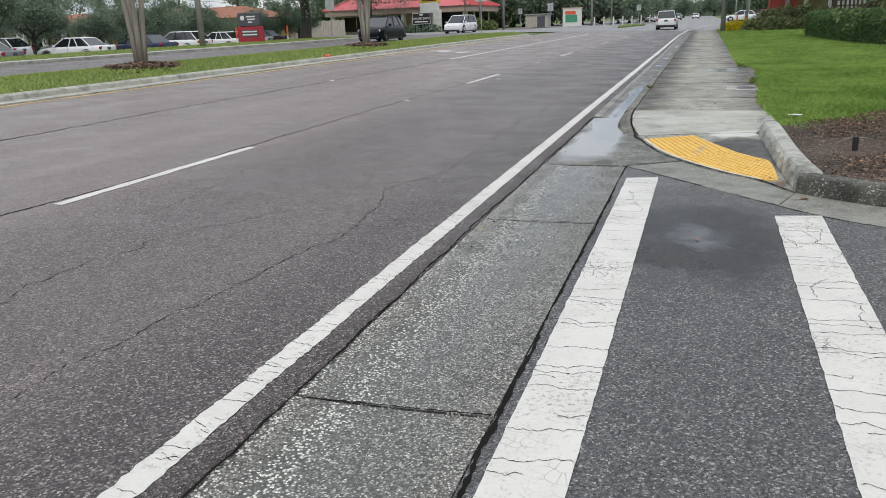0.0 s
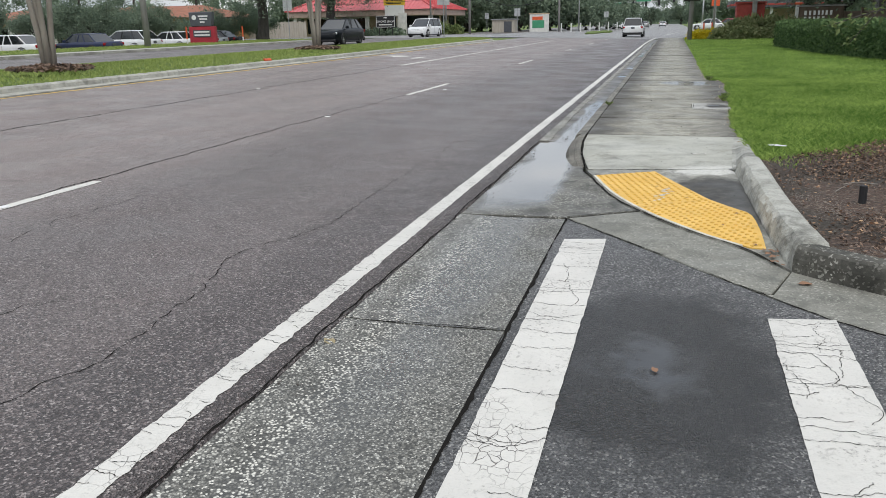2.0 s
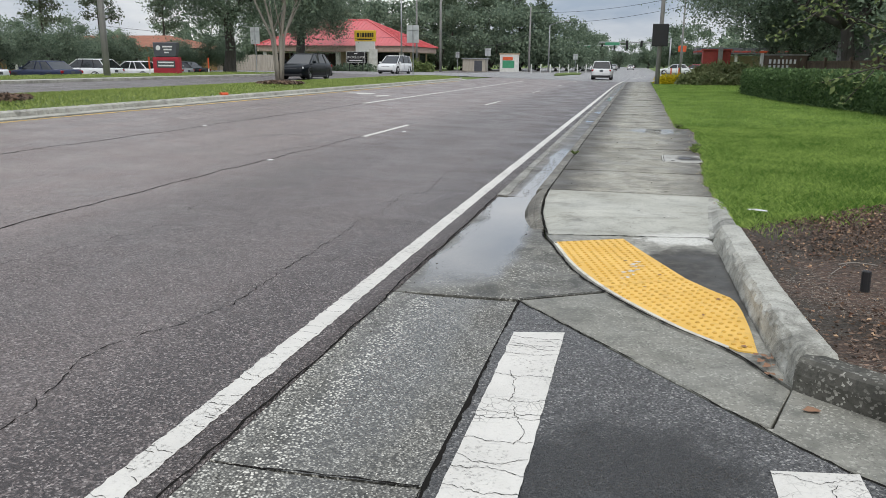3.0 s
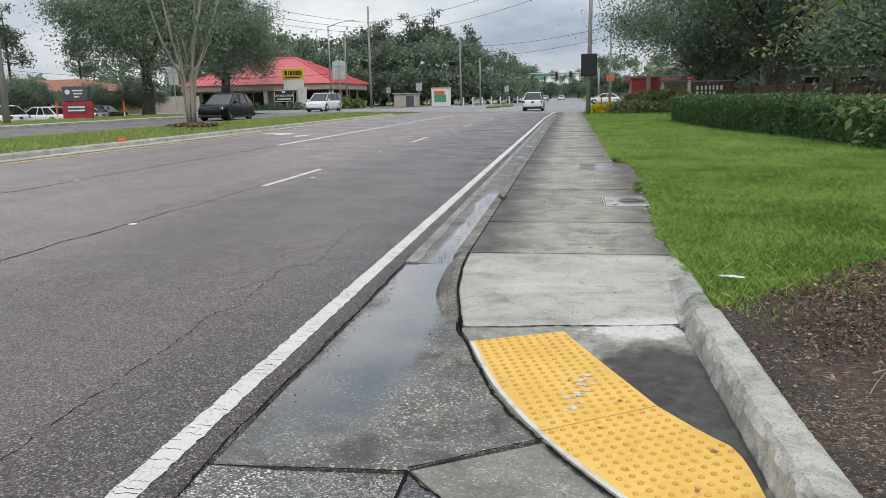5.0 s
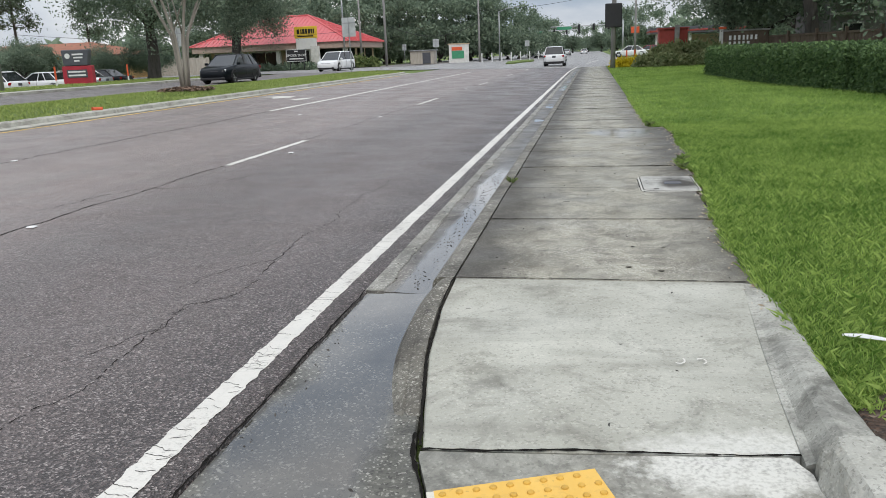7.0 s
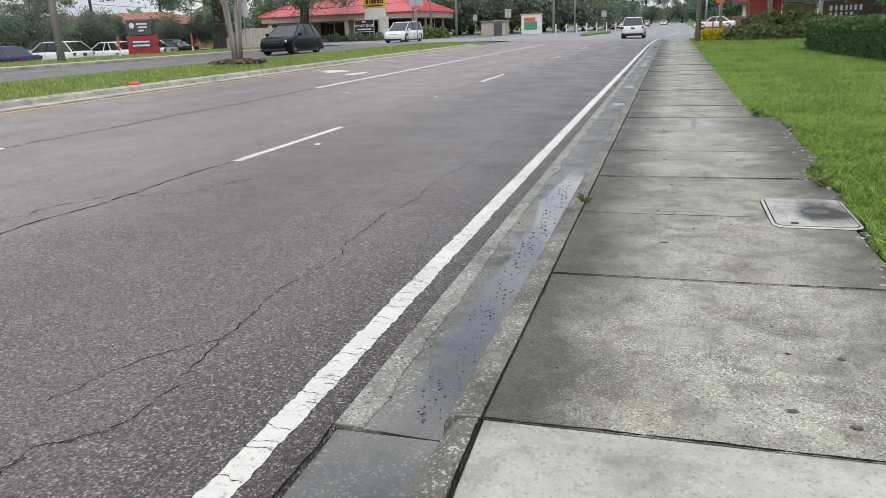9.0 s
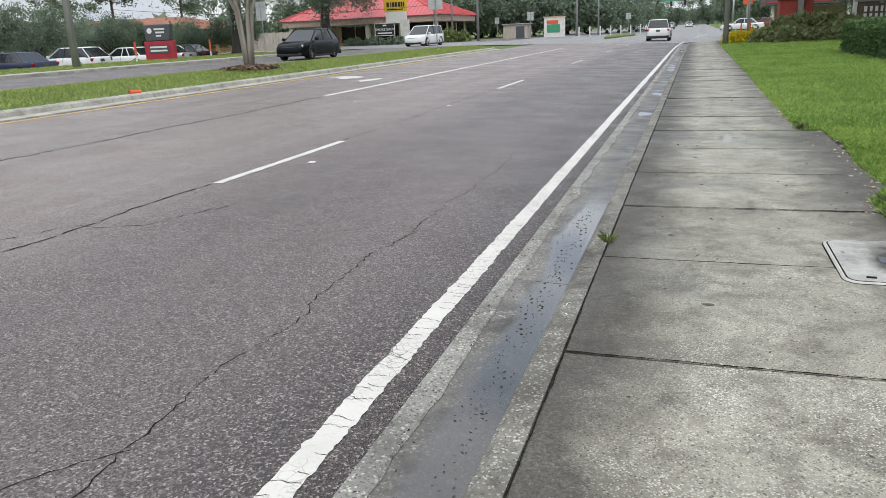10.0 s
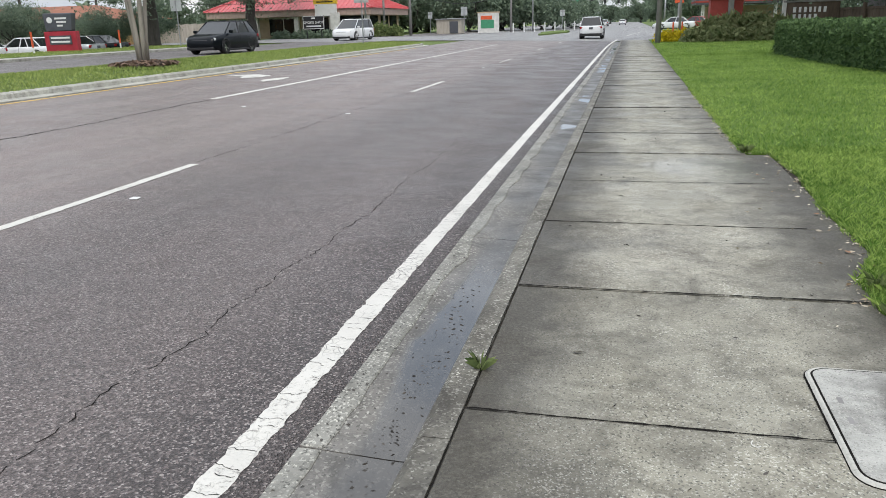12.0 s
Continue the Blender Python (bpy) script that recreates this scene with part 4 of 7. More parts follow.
def cross_line(xa, xb, y0, ya, yb, slant=0.0):
    rng = random.Random(5)
    pts, n = [], 320
    for i in range(n + 1):
        k = i / n
        pts.append(((xa + rng.gauss(0, 0.0018) + slant * (1 - k), y0 + (ya - y0) * k), (xb + rng.gauss(0, 0.0018) + slant * (1 - k), y0 + (yb - y0) * k)))
    return paint("crosswalk_line", pts, M_WHITE, cw)


cross_line(-0.435, -0.145, -8, 7.66, 7.73, 0.0)
cross_line(0.775, 1.105, -8, 6.38, 6.44, -0.09)
# turn arrow in the median lane
ar = lambda x, y: road_z(x) + 0.004
for name, pl in (("arrow_head", [(-11.7, 33.3), (-10.95, 33.0), (-10.75, 32.4), (-10.3, 32.9), (-10.35, 33.6), (-10.9, 33.9)]),
                 ("arrow_shaft", [(-9.85, 31.9), (-9.55, 31.45), (-9.40, 32.3), (-9.5, 33.1), (-9.72, 32.8)])):
    solid(name, [(x, y, ar(x, y)) for x, y in pl], [list(range(len(pl)))], M_WHITE, markings)

# ---- cracks and seams, as thin dark ribbons in the surface ----


def crack(name, line, w, parent, material=M_CRACK, seed=1, wander=0.05, step=0.06, zf=lambda x, y: road_z(x) + 0.0025, gaps=0.0):
    rng = random.Random(seed)
    P = resample(line, max(3, int(sum((Vector(b) - Vector(a)).length for a, b in zip(line, line[1:])) / step)))
    V, F = [], []
    o = 0.0
    for i, (x, y) in enumerate(P):
        a, b = P[max(0, i - 1)], P[min(len(P) - 1, i + 1)]
        d = Vector((b[0] - a[0], b[1] - a[1])).normalized()
        o = o * 0.93 + rng.gauss(0, wander * 0.45)
        ww = w * rng.uniform(0.35, 1.3)
        kink = o + (rng.gauss(0, w * 0.9) if name == "crack" and w > 0.004 else 0.0)
        cx, cy = x - d.y * kink, y + d.x * kink
        for s in (-0.5, 0.5):
            px, py_ = cx - d.y * ww * s, cy + d.x * ww * s
            V.append((px, py_, zf(px, py_)))
    for i in range(len(P) - 1):
        if rng.random() >= gaps:
            F.append((2 * i, 2 * i + 1, 2 * i + 3, 2 * i + 2))
    return solid(name, V, F, material, parent)


crack("crack", [(-2.6, -6), (-2.75, 0), (-2.45, 3.2), (-2.18, 5.1), (-2.3, 5.9), (-2.46, 6.6), (-2.19, 7.3), (-2.3, 8.8), (-2.24, 9.5), (-2.33, 10.15), (-2.27, 10.6), (-2.31, 11.2), (-2.38, 11.7), (-2.2, 11.95), (-2.25, 12.85),
                (-2.31, 13.3), (-2.34, 13.85), (-2.25, 14.2), (-2.36, 14.95), (-2.39, 15.5), (-2.29, 16.15), (-2.36, 16.5), (-2.33, 17.5), (-2.30, 19.0), (-2.31, 20.2), (-2.42, 23.7), (-2.5, 27)], 0.0065, road, seed=3, wander=0.022, step=0.04, gaps=0.18)
crack("crack", [(-2.25, 12.85), (-2.41, 12.73), (-2.59, 12.38), (-2.63, 12.05)], 0.006, road, seed=4, wander=0.025, step=0.04)
crack("crack", [(-2.20, 11.95), (-2.42, 11.72), (-2.40, 11.3), (-2.62, 10.8)], 0.005, road, seed=14, wander=0.025, step=0.04, gaps=0.15)
crack("crack", [(-3.1, -1), (-3.6, 2.2), (-3.45, 4.5), (-2.9, 5.6)], 0.006, road, seed=8, wander=0.06, gaps=0.1)
crack("crack", [(-4.0, 5.2), (-4.15, 7.2), (-3.8, 9.0), (-4.1, 11.2)], 0.005, road, seed=18, wander=0.06, gaps=0.2)
crack("crack", [(-5.4, 14.5), (-5.1, 15.4), (-4.5, 15.9), (-4.4, 16.6)], 0.012, road, seed=28, wander=0.07, gaps=0.15)
crack("seam", [(-5.1, -30), (-5.05, 0), (-5.05, 14.2), (-4.97, 15.3), (-5.07, 16.6), (-5.0, 17.4)], 0.021, road, seed=5, wander=0.02, gaps=0.04)
for k in range(4):
    crack("seam", [(-5.0, 20.6 + 12.19 * k), (-5.02, 29.5 + 12.19 * k)], 0.014, road, seed=15 + k, wander=0.02, gaps=0.35)
crack("seam", [(-8.5, -30), (-8.45, 5), (-8.48, 17.6), (-8.45, 26.9)], 0.035, road, seed=6, wander=0.03, gaps=0.06)
crack("seam", [(-11.98, -40), (-11.98, 55)], 0.03, road, seed=7, wander=0.02, gaps=0.3)
crack("seam", [(GUT_X, -20), (GUT_X, 8.2), (GUT_X + 0.004, 12.2)], 0.012, road, seed=9, wander=0.009, zf=lambda x, y: 0.0262, step=0.04)
crack("seam", [(-0.492, -20), (-0.492, 8.26)], 0.024, side_street, seed=10, wander=0.006, zf=lambda x, y: 0.0035, step=0.04)
crack("seam", [p for p in STREET_EDGE if p[0] < 6], 0.012, side_street, seed=11, wander=0.008, zf=lambda x, y: 0.0045, step=0.03)
# fine cracks that cross the old paint
rc = random.Random(44)
for xa, xb, y1, z in ((-0.435, -0.145, 7.6, 0.0058), (0.76, 1.10, 6.35, 0.0075)):
    y = -0.5
    while y < y1:
        y += rc.choice((0.05, 0.09, 0.14, 0.22, 0.3))
        l, r = (xa, xb) if rc.random() < 0.6 else (xa, xa + (xb - xa) * rc.uniform(0.3, 0.8)) if rc.random() < 0.5 else (xb - (xb - xa) * rc.uniform(0.3, 0.8), xb)
        crack("crack", [(l, y), ((l + r) / 2, y + rc.uniform(-0.03, 0.03)), (r, y + rc.uniform(-0.02, 0.05))], 0.0034, markings, M_CRACK, int(y * 1000) + 3, 0.014, 0.012, lambda px, py_, z=z: z)
    for q in range(2 if xa < 0 else 7):
        x0, yy = rc.uniform(xa + 0.05, xb - 0.05), rc.uniform(4.0, y1 - 0.3)
        crack("crack", [(x0, yy), (x0 + rc.uniform(-0.05, 0.05), yy + 0.14), (x0 + rc.uniform(-0.1, 0.1), yy + 0.34)], 0.0032, markings, M_CRACK, q + 900, 0.014, 0.012, lambda px, py_, z=z: z)
y = 0.0
while y < 22:
    y += rc.choice((0.04, 0.06, 0.09, 0.13, 0.2))
    side = rc.choice((0.4, 0.7, 1.0))
    x0 = EDGE_X - 0.05 if rc.random() < 0.5 else EDGE_X + 0.066 - 0.118 * side
    crack("crack", [(x0, y), (x0 + 0.118 * side, y + rc.uniform(-0.02, 0.02))], 0.0034, markings, M_CRACK, int(y * 1000), 0.012, 0.01, lambda px, py_: road_z(px) + 0.0055)

# ---- plants ----


def quads_mesh(name, corners, material):
    """A mesh of loose four-cornered leaves from an array (n, 4, 3)."""
    n = len(corners)
    me = bpy.data.meshes.new(name)
    me.vertices.add(4 * n)
    me.vertices.foreach_set("co", corners.reshape(-1).astype(np.float32))
    me.loops.add(4 * n)
    me.loops.foreach_set("vertex_index", np.arange(4 * n, dtype=np.int32))
    me.polygons.add(n)
    me.polygons.foreach_set("loop_start", np.arange(0, 4 * n, 4, dtype=np.int32))
    me.materials.append(material)
    me.update(calc_edges=True)
    return me


def leaf_quads(rng, centres, size, flat=0.0, long=1.5):
    """Leaf blades at the centres, turned at random."""
    n = len(centres)
    a = rng.normal(size=(n, 3))
    a[:, 2] *= 1 - flat
    a /= np.linalg.norm(a, axis=1, keepdims=True)
    b = rng.normal(size=(n, 3))
    b -= a * np.sum(a * b, axis=1, keepdims=True)
    b /= np.linalg.norm(b, axis=1, keepdims=True)
    s = (size * rng.uniform(0.55, 1.25, n))[:, None]
    a, b = a * s * 0.5 * long, b * s * 0.5
    c = np.cross(a, b)
    c /= np.linalg.norm(c, axis=1, keepdims=True)
    return np.stack([centres - a, centres + b * 0.8 + c * s * 0.12, centres + a, centres - b * 0.8 + c * s * 0.12], axis=1)


def limb(rng, p, d, length, r, bm, depth, ends, sides=6):
    """A limb with its branches; collects the ends."""
    pts, rad = [Vector(p)], [r]
    d = Vector(d).normalized()
    for i in range(4):
        d = (d + Vector(rng.normal(size=3)) * 0.22 + Vector((0, 0, 0.05))).normalized()
        pts.append(pts[-1] + d * length / 4)
        rad.append(r * (1 - 0.16 * (i + 1)))
    tube_bm(pts, rad, sides, bm)
    if depth == 0:
        ends.append(pts[-1])
        ends.append(pts[-2])
        return
    for k in range(3):
        q = pts[2 + k % 3]
        e = (d + Vector(rng.normal(size=3)) * 0.75)
        e.z = abs(e.z) * 0.6
        limb(rng, q, e, length * 0.66, r * 0.5, bm, depth - 1, ends, max(4, sides - 1))


def make_tree(name, height, spread, trunk_r, clear, leaves, leaf, seed, material=None, barkmat=None, squash=0.75, label="", lumps=46, droop=0.0):
    """A broad tree: tapered trunk, forked limbs, and a crown of many small leaves in uneven lumps. Stands at the origin."""
    rng = np.random.default_rng(seed)
    root = empty(name, pose(0, 0, 0))
    bm = bmesh.new()
    ends = []
    tp = [(0, 0, -0.2), (0.02, 0, 0.25), (rng.normal() * 0.1, rng.normal() * 0.1, clear * 0.5), (rng.normal() * 0.2, rng.normal() * 0.2, clear)]
    tube_bm(tp, [trunk_r * 1.5, trunk_r * 1.1, trunk_r * 0.9, trunk_r * 0.8], 10, bm)
    for k in range(5):
        t = 2 * math.pi * (k + rng.uniform(-0.3, 0.3)) / 5
        limb(rng, tp[-1], (math.cos(t), math.sin(t), rng.uniform(0.6, 1.3)), spread * 0.75, trunk_r * 0.55, bm, 1, ends)
    part("trunk", bm, barkmat or M_BARK, root, smooth=True)
    zc, hr = (clear + height) / 2, (height - clear) / 2
    cs = []
    for e in ends:
        cs.append((e.x, e.y, min(e.z, height - 0.5)))
    while len(cs) < lumps:
        v = rng.normal(size=3)
        v /= np.linalg.norm(v)
        r = rng.uniform(0.55, 1.0)
        cs.append((v[0] * spread * r, v[1] * spread * r, zc + v[2] * hr * r * 1.05))
    cs = np.array(cs)
    cs[:, 2] = np.maximum(cs[:, 2], clear * 0.75)
    which = rng.integers(0, len(cs), leaves)
    size = rng.uniform(0.55, 1.3, len(cs)) * spread * 0.24
    p = cs[which] + rng.normal(size=(leaves, 3)) * size[which][:, None] * np.array([0.62, 0.62, 0.62 * squash])
    if droop:
        k = rng.random(leaves) < droop
        p[k, 2] -= rng.exponential(0.8, k.sum())
    p[:, 2] = np.maximum(p[:, 2], clear * 0.45)
    crown = new("crown", quads_mesh("crown", leaf_quads(rng, p, leaf), material or M_OAK))
    crown.parent = root
    tagged(root, label or "large dark green live oak with a spreading crown", "tree")
    return root


def make_pine(name, height, seed, leaves=2600, spread=2.6, material=None, label="tall thin pine with a sparse crown"):
    rng = np.random.default_rng(seed)
    root = empty(name, pose(0, 0, 0))
    bm = bmesh.new()
    lean = rng.normal(size=2) * 0.25
    tp = [(lean[0] * k, lean[1] * k, height * k) for k in (0, 0.3, 0.6, 0.85, 1.0)]
    tube_bm(tp, [0.22, 0.19, 0.15, 0.09, 0.03], 7, bm)
    cs = []
    for i in range(26):
        k = rng.uniform(0.5, 1.0)
        t = rng.uniform(0, 2 * math.pi)
        L = spread * (1.25 - k) * rng.uniform(0.6, 1.3) + 0.4
        a = Vector((lean[0] * k, lean[1] * k, height * k))
        b = a + Vector((math.cos(t) * L, math.sin(t) * L, rng.uniform(-0.2, 0.7)))
        tube_bm([a, a.lerp(b, 0.5), b], [0.05, 0.035, 0.012], 4, bm)
        cs += [tuple(b), tuple(a.lerp(b, 0.7))]
    part("trunk", bm, M_BARK, root, smooth=True)
    cs = np.array(cs)
    p = cs[rng.integers(0, len(cs), leaves)] + rng.normal(size=(leaves, 3)) * np.array([0.5, 0.5, 0.36])
    crown = new("crown", quads_mesh("crown", leaf_quads(rng, p, 0.24, long=2.0), material or M_PINE))
    crown.parent = root
    tagged(root, label, "tree")
    return root


def plant_copies(ob, places, group):
    """Moves the first tree to its place and sets copies at the others: x, y, z, turn, size."""
    ob["group"] = group
    for i, (x, y, z, turn, s) in enumerate(places):
        m = pose(x, y, z, 0, 0, turn) @ Matrix.Scale(s, 4)
        if i == 0:
            first = m
        else:
            c = copy_thing(ob, pose(x, y, z, 0, 0, turn))
            c.scale = (s, s, s)
    ob.matrix_basis = first


VZ = road_z(FAR_C) + 0.14
# two great oaks across the road
oak_a = make_tree("oak_tree", 12.0, 6.4, 0.46, 4.0, 60000, 0.145, 3, droop=0.12, lumps=52, label="large dark live oak on the verge across the road")
oak_a.matrix_basis = pose(-33.2, 62.0, VZ, 0, 0, 20)
oak_b = make_tree("oak_tree", 12.0, 6.8, 0.55, 4.2, 60000, 0.165, 4, droop=0.12, lumps=56, label="large forked live oak in front of a red-roofed building")
oak_b.matrix_basis = pose(-37.5, 85.5, VZ, 0, 0, 75)
oak_c = make_tree("oak_tree", 8.0, 4.2, 0.25, 1.9, 17000, 0.165, 5, droop=0.1, lumps=38, label="dark green tree beside the parking lot")
plant_copies(oak_c, [(-40, 50, 0.05, 0, 0.62), (-44, 43, 0.05, 70, 0.7), (-41, 35, 0.05, 140, 0.8), (-38.5, 27, 0.05, 200, 0.9), (-36, 20, 0.05, 260, 0.9), (-48, 57, 0.05, 30, 0.5), (-38, 11, 0.05, 20, 1.0),
                     (-52, 36, 0.05, 120, 0.9), (-56, 48, 0.05, 190, 0.7), (-50, 24, 0.05, 250, 1.1), (-62, 60, 0.05, 10, 0.6), (-43.5, 60.5, 0.05, 60, 0.55), (-49.5, 63, 0.05, 170, 0.5), (-54, 63, 0.05, 200, 0.5), (-46, 51, 0.05, 80, 0.55), (-41.5, 66.5, 0.05, 110, 0.5), (-38.6, 65, 0.05, 15, 0.42), (-51, 67, 0.05, 40, 0.62), (-47.5, 68, 0.05, 300, 0.55), (-36.4, 66.5, 0.05, 230, 0.5), (-55, 68, 0.05, 150, 0.55), (-59, 67, 0.05, 75, 0.6)], "trees round the parking lot")
# woods behind the shop and along the far road
oak_d = make_tree("woodland_tree", 11.0, 5.2, 0.3, 0.8, 6800, 0.40, 6, lumps=46, label="dense green woodland tree beyond the junction")
rr = random.Random(4)
wood = []
for i in range(15):
    x = -62 + i * 3.1
    wood.append((x + rr.uniform(-1, 1), 126 + rr.uniform(0, 10), 0.4, rr.uniform(0, 360), rr.uniform(0.95, 1.2)))
for x, y, q in ((-30, 118, 0.85), (-25.5, 119, 0.9), (-21.5, 117, 0.85), (-18, 121, 0.9), (-15.6, 127, 0.85), (-13.4, 132, 0.8), (-12.2, 138, 0.76), (-11.2, 146, 0.72), (-10.6, 155, 0.7), (-10.2, 166, 0.68), (-10, 178, 0.68), (-10, 192, 0.68),
                (-35, 119, 0.8), (-40, 120, 0.85), (-45, 121, 0.9), (-50, 119, 0.9)):
    wood.append((x, y, 0.4, rr.uniform(0, 360), q))
for i in range(8):
    wood.append((-64 - rr.uniform(0, 26), 84 + i * 7, 0.3, rr.uniform(0, 360), rr.uniform(0.6, 0.82)))
plant_copies(oak_d, wood, "woods beyond the junction")
pine = make_pine("pine_tree", 13.5, 7)
plant_copies(pine, [(-25.5, 128, 0.5, 0, 1.0), (-22.0, 131, 0.5, 90, 1.05), (-29, 124, 0.5, 200, 0.92), (-19, 128, 0.5, 30, 0.85), (-17, 134, 0.5, 250, 0.9), (-33, 132, 0.5, 140, 0.95),
                    (-62, 74, 0.5, 20, 0.72), (-58, 78, 0.5, 120, 0.8), (-66, 66, 0.5, 280, 0.75), (-54, 84, 0.5, 60, 0.7), (-70, 60, 0.5, 60, 0.85)], "pines against the sky")
# oaks behind the hedge
oak_e = make_tree("oak_tree", 13.5, 8.2, 0.45, 3.6, 40000, 0.175, 9, droop=0.2, lumps=70, label="huge dark live oak behind the hedge and fence")
oak_e.matrix_basis = pose(13.2, 58.5, 0.3, 0, 0, 10)
oak_h = copy_thing(oak_e, pose(10.6, 73, 0.3, 0, 0, 200))
oak_h.scale = (0.92, 0.92, 0.92)
oak_h["label"] = "tall dark live oak spreading over the brick wall"
oak_f = make_tree("oak_tree", 12.0, 6.5, 0.4, 2.2, 26000, 0.18, 10, droop=0.25, lumps=56, label="dark live oak with low branches behind the fence")
plant_copies(oak_f, [(19.5, 48, 0.3, 0, 1.0), (21.5, 36, 0.3, 80, 0.95), (24, 64, 0.3, 160, 1.1), (14, 76, 0.3, 40, 0.9), (30, 52, 0.3, 300, 1.2), (20, 90, 0.3, 220, 1.0), (34, 80, 0.3, 120, 1.2), (26, 24, 0.3, 10, 1.1)], "oaks behind the hedge")
oak_g = copy_thing(oak_d, pose(9, 190, 0.3, 0, 0, 40))
oak_g["label"] = "distant green tree beside the road"
for x, y, s in ((5.5, 200, 0.7), (12, 175, 0.8), (18, 150, 0.8), (-14, 240, 1.0), (-7, 280, 0.9), (3, 300, 1.0), (10, 260, 1.1), (-22, 300, 1.2), (24, 130, 0.9), (32, 150, 1.0), (-2, 330, 0.9)):
    c = copy_thing(oak_d, pose(x, y, 0.4, 0, 0, x * 37))
    c.scale = (s, s, s)
    c["label"] = "distant green tree beside the road"

# distant woods that close the view
rng_w = np.random.default_rng(77)
nw = 15000
ang = rng_w.uniform(0, 2 * math.pi, nw)
rad = rng_w.uniform(330, 420, nw)
wave = 9 + 4 * np.sin(ang * 23) + 3 * np.sin(ang * 57 + 1) + 2 * np.sin(ang * 131)
far_pts = np.stack([rad * np.cos(ang), 60 + rad * np.sin(ang), 0.3 + rng_w.random(nw) ** 0.8 * wave], 1)
far_woods = new("far_woods", quads_mesh("far_woods", leaf_quads(rng_w, far_pts, 4.2), M_OAK))
tagged(far_woods, "distant belt of dark green trees", "woods", kind="stuff")

# crape myrtles in the median: several pale stems from one foot


def make_myrtle(seed):
    rng = np.random.default_rng(seed)
    root = empty("crape_myrtle", pose(0, 0, 0))
    ends = []
    for k in range(5):
        bm = bmesh.new()
        t = 2 * math.pi * k / 5 + rng.uniform(-0.3, 0.3)
        o = Vector((math.cos(t), math.sin(t), 0))
        pts = [o * 0.10, o * 0.16 + Vector((0, 0, 0.9)), o * 0.28 + Vector((0, 0, 2.0)), o * (0.7 + rng.uniform(0, 0.3)) + Vector((0, 0, 3.4)), o * (1.3 + rng.uniform(0, 0.4)) + Vector((0, 0, 5.2))]
        tube_bm(pts, [0.085, 0.075, 0.06, 0.045, 0.02], 7, bm)
        for q in (2, 3):
            e = Vector(pts[q]) + Vector((rng.normal() * 0.5, rng.normal() * 0.5, 1.7))
            tube_bm([pts[q], Vector(pts[q]).lerp(e, 0.5), e], [0.035, 0.025, 0.01], 5, bm)
            ends.append(e)
        ends.append(Vector(pts[-1]))
        part("stem", bm, M_PALEBARK, root, smooth=True)
    cs = np.array([tuple(e) for e in ends])
    p = cs[rng.integers(0, len(cs), 1900)] + rng.normal(size=(1900, 3)) * np.array([0.5, 0.5, 0.45]) + np.array([0, 0, 0.3])
    crown = new("crown", quads_mesh("crown", leaf_quads(rng, p, 0.13), M_OAK))
    crown.parent = root
    n = 900
    a, r = rng.uniform(0, 2 * math.pi, n), 1.0 * np.sqrt(rng.random(n))
    mound = new("mulch_ring", quads_mesh("mulch_ring", leaf_quads(rng, np.stack([r * np.cos(a), r * np.sin(a), 0.05 + 0.10 * (1 - r) + rng.random(n) * 0.03], 1), 0.16, 0.9), M_CHIP))
    mound.parent = root
    tagged(root, "multi-stemmed crape myrtle with smooth pale bark in the median", "tree", "median trees")
    return root


myrtle = make_myrtle(21)
myrtle.matrix_basis = pose(-15.0, 34.3, med_z(-15, 0), 0, 0, 40)
copy_thing(myrtle, pose(-15.0, 18.6, med_z(-15, 0), 0, 0, 150))
copy_thing(myrtle, pose(-15.0, 3.0, med_z(-15, 0), 0, 0, 250))

# clipped hedge in two blocks


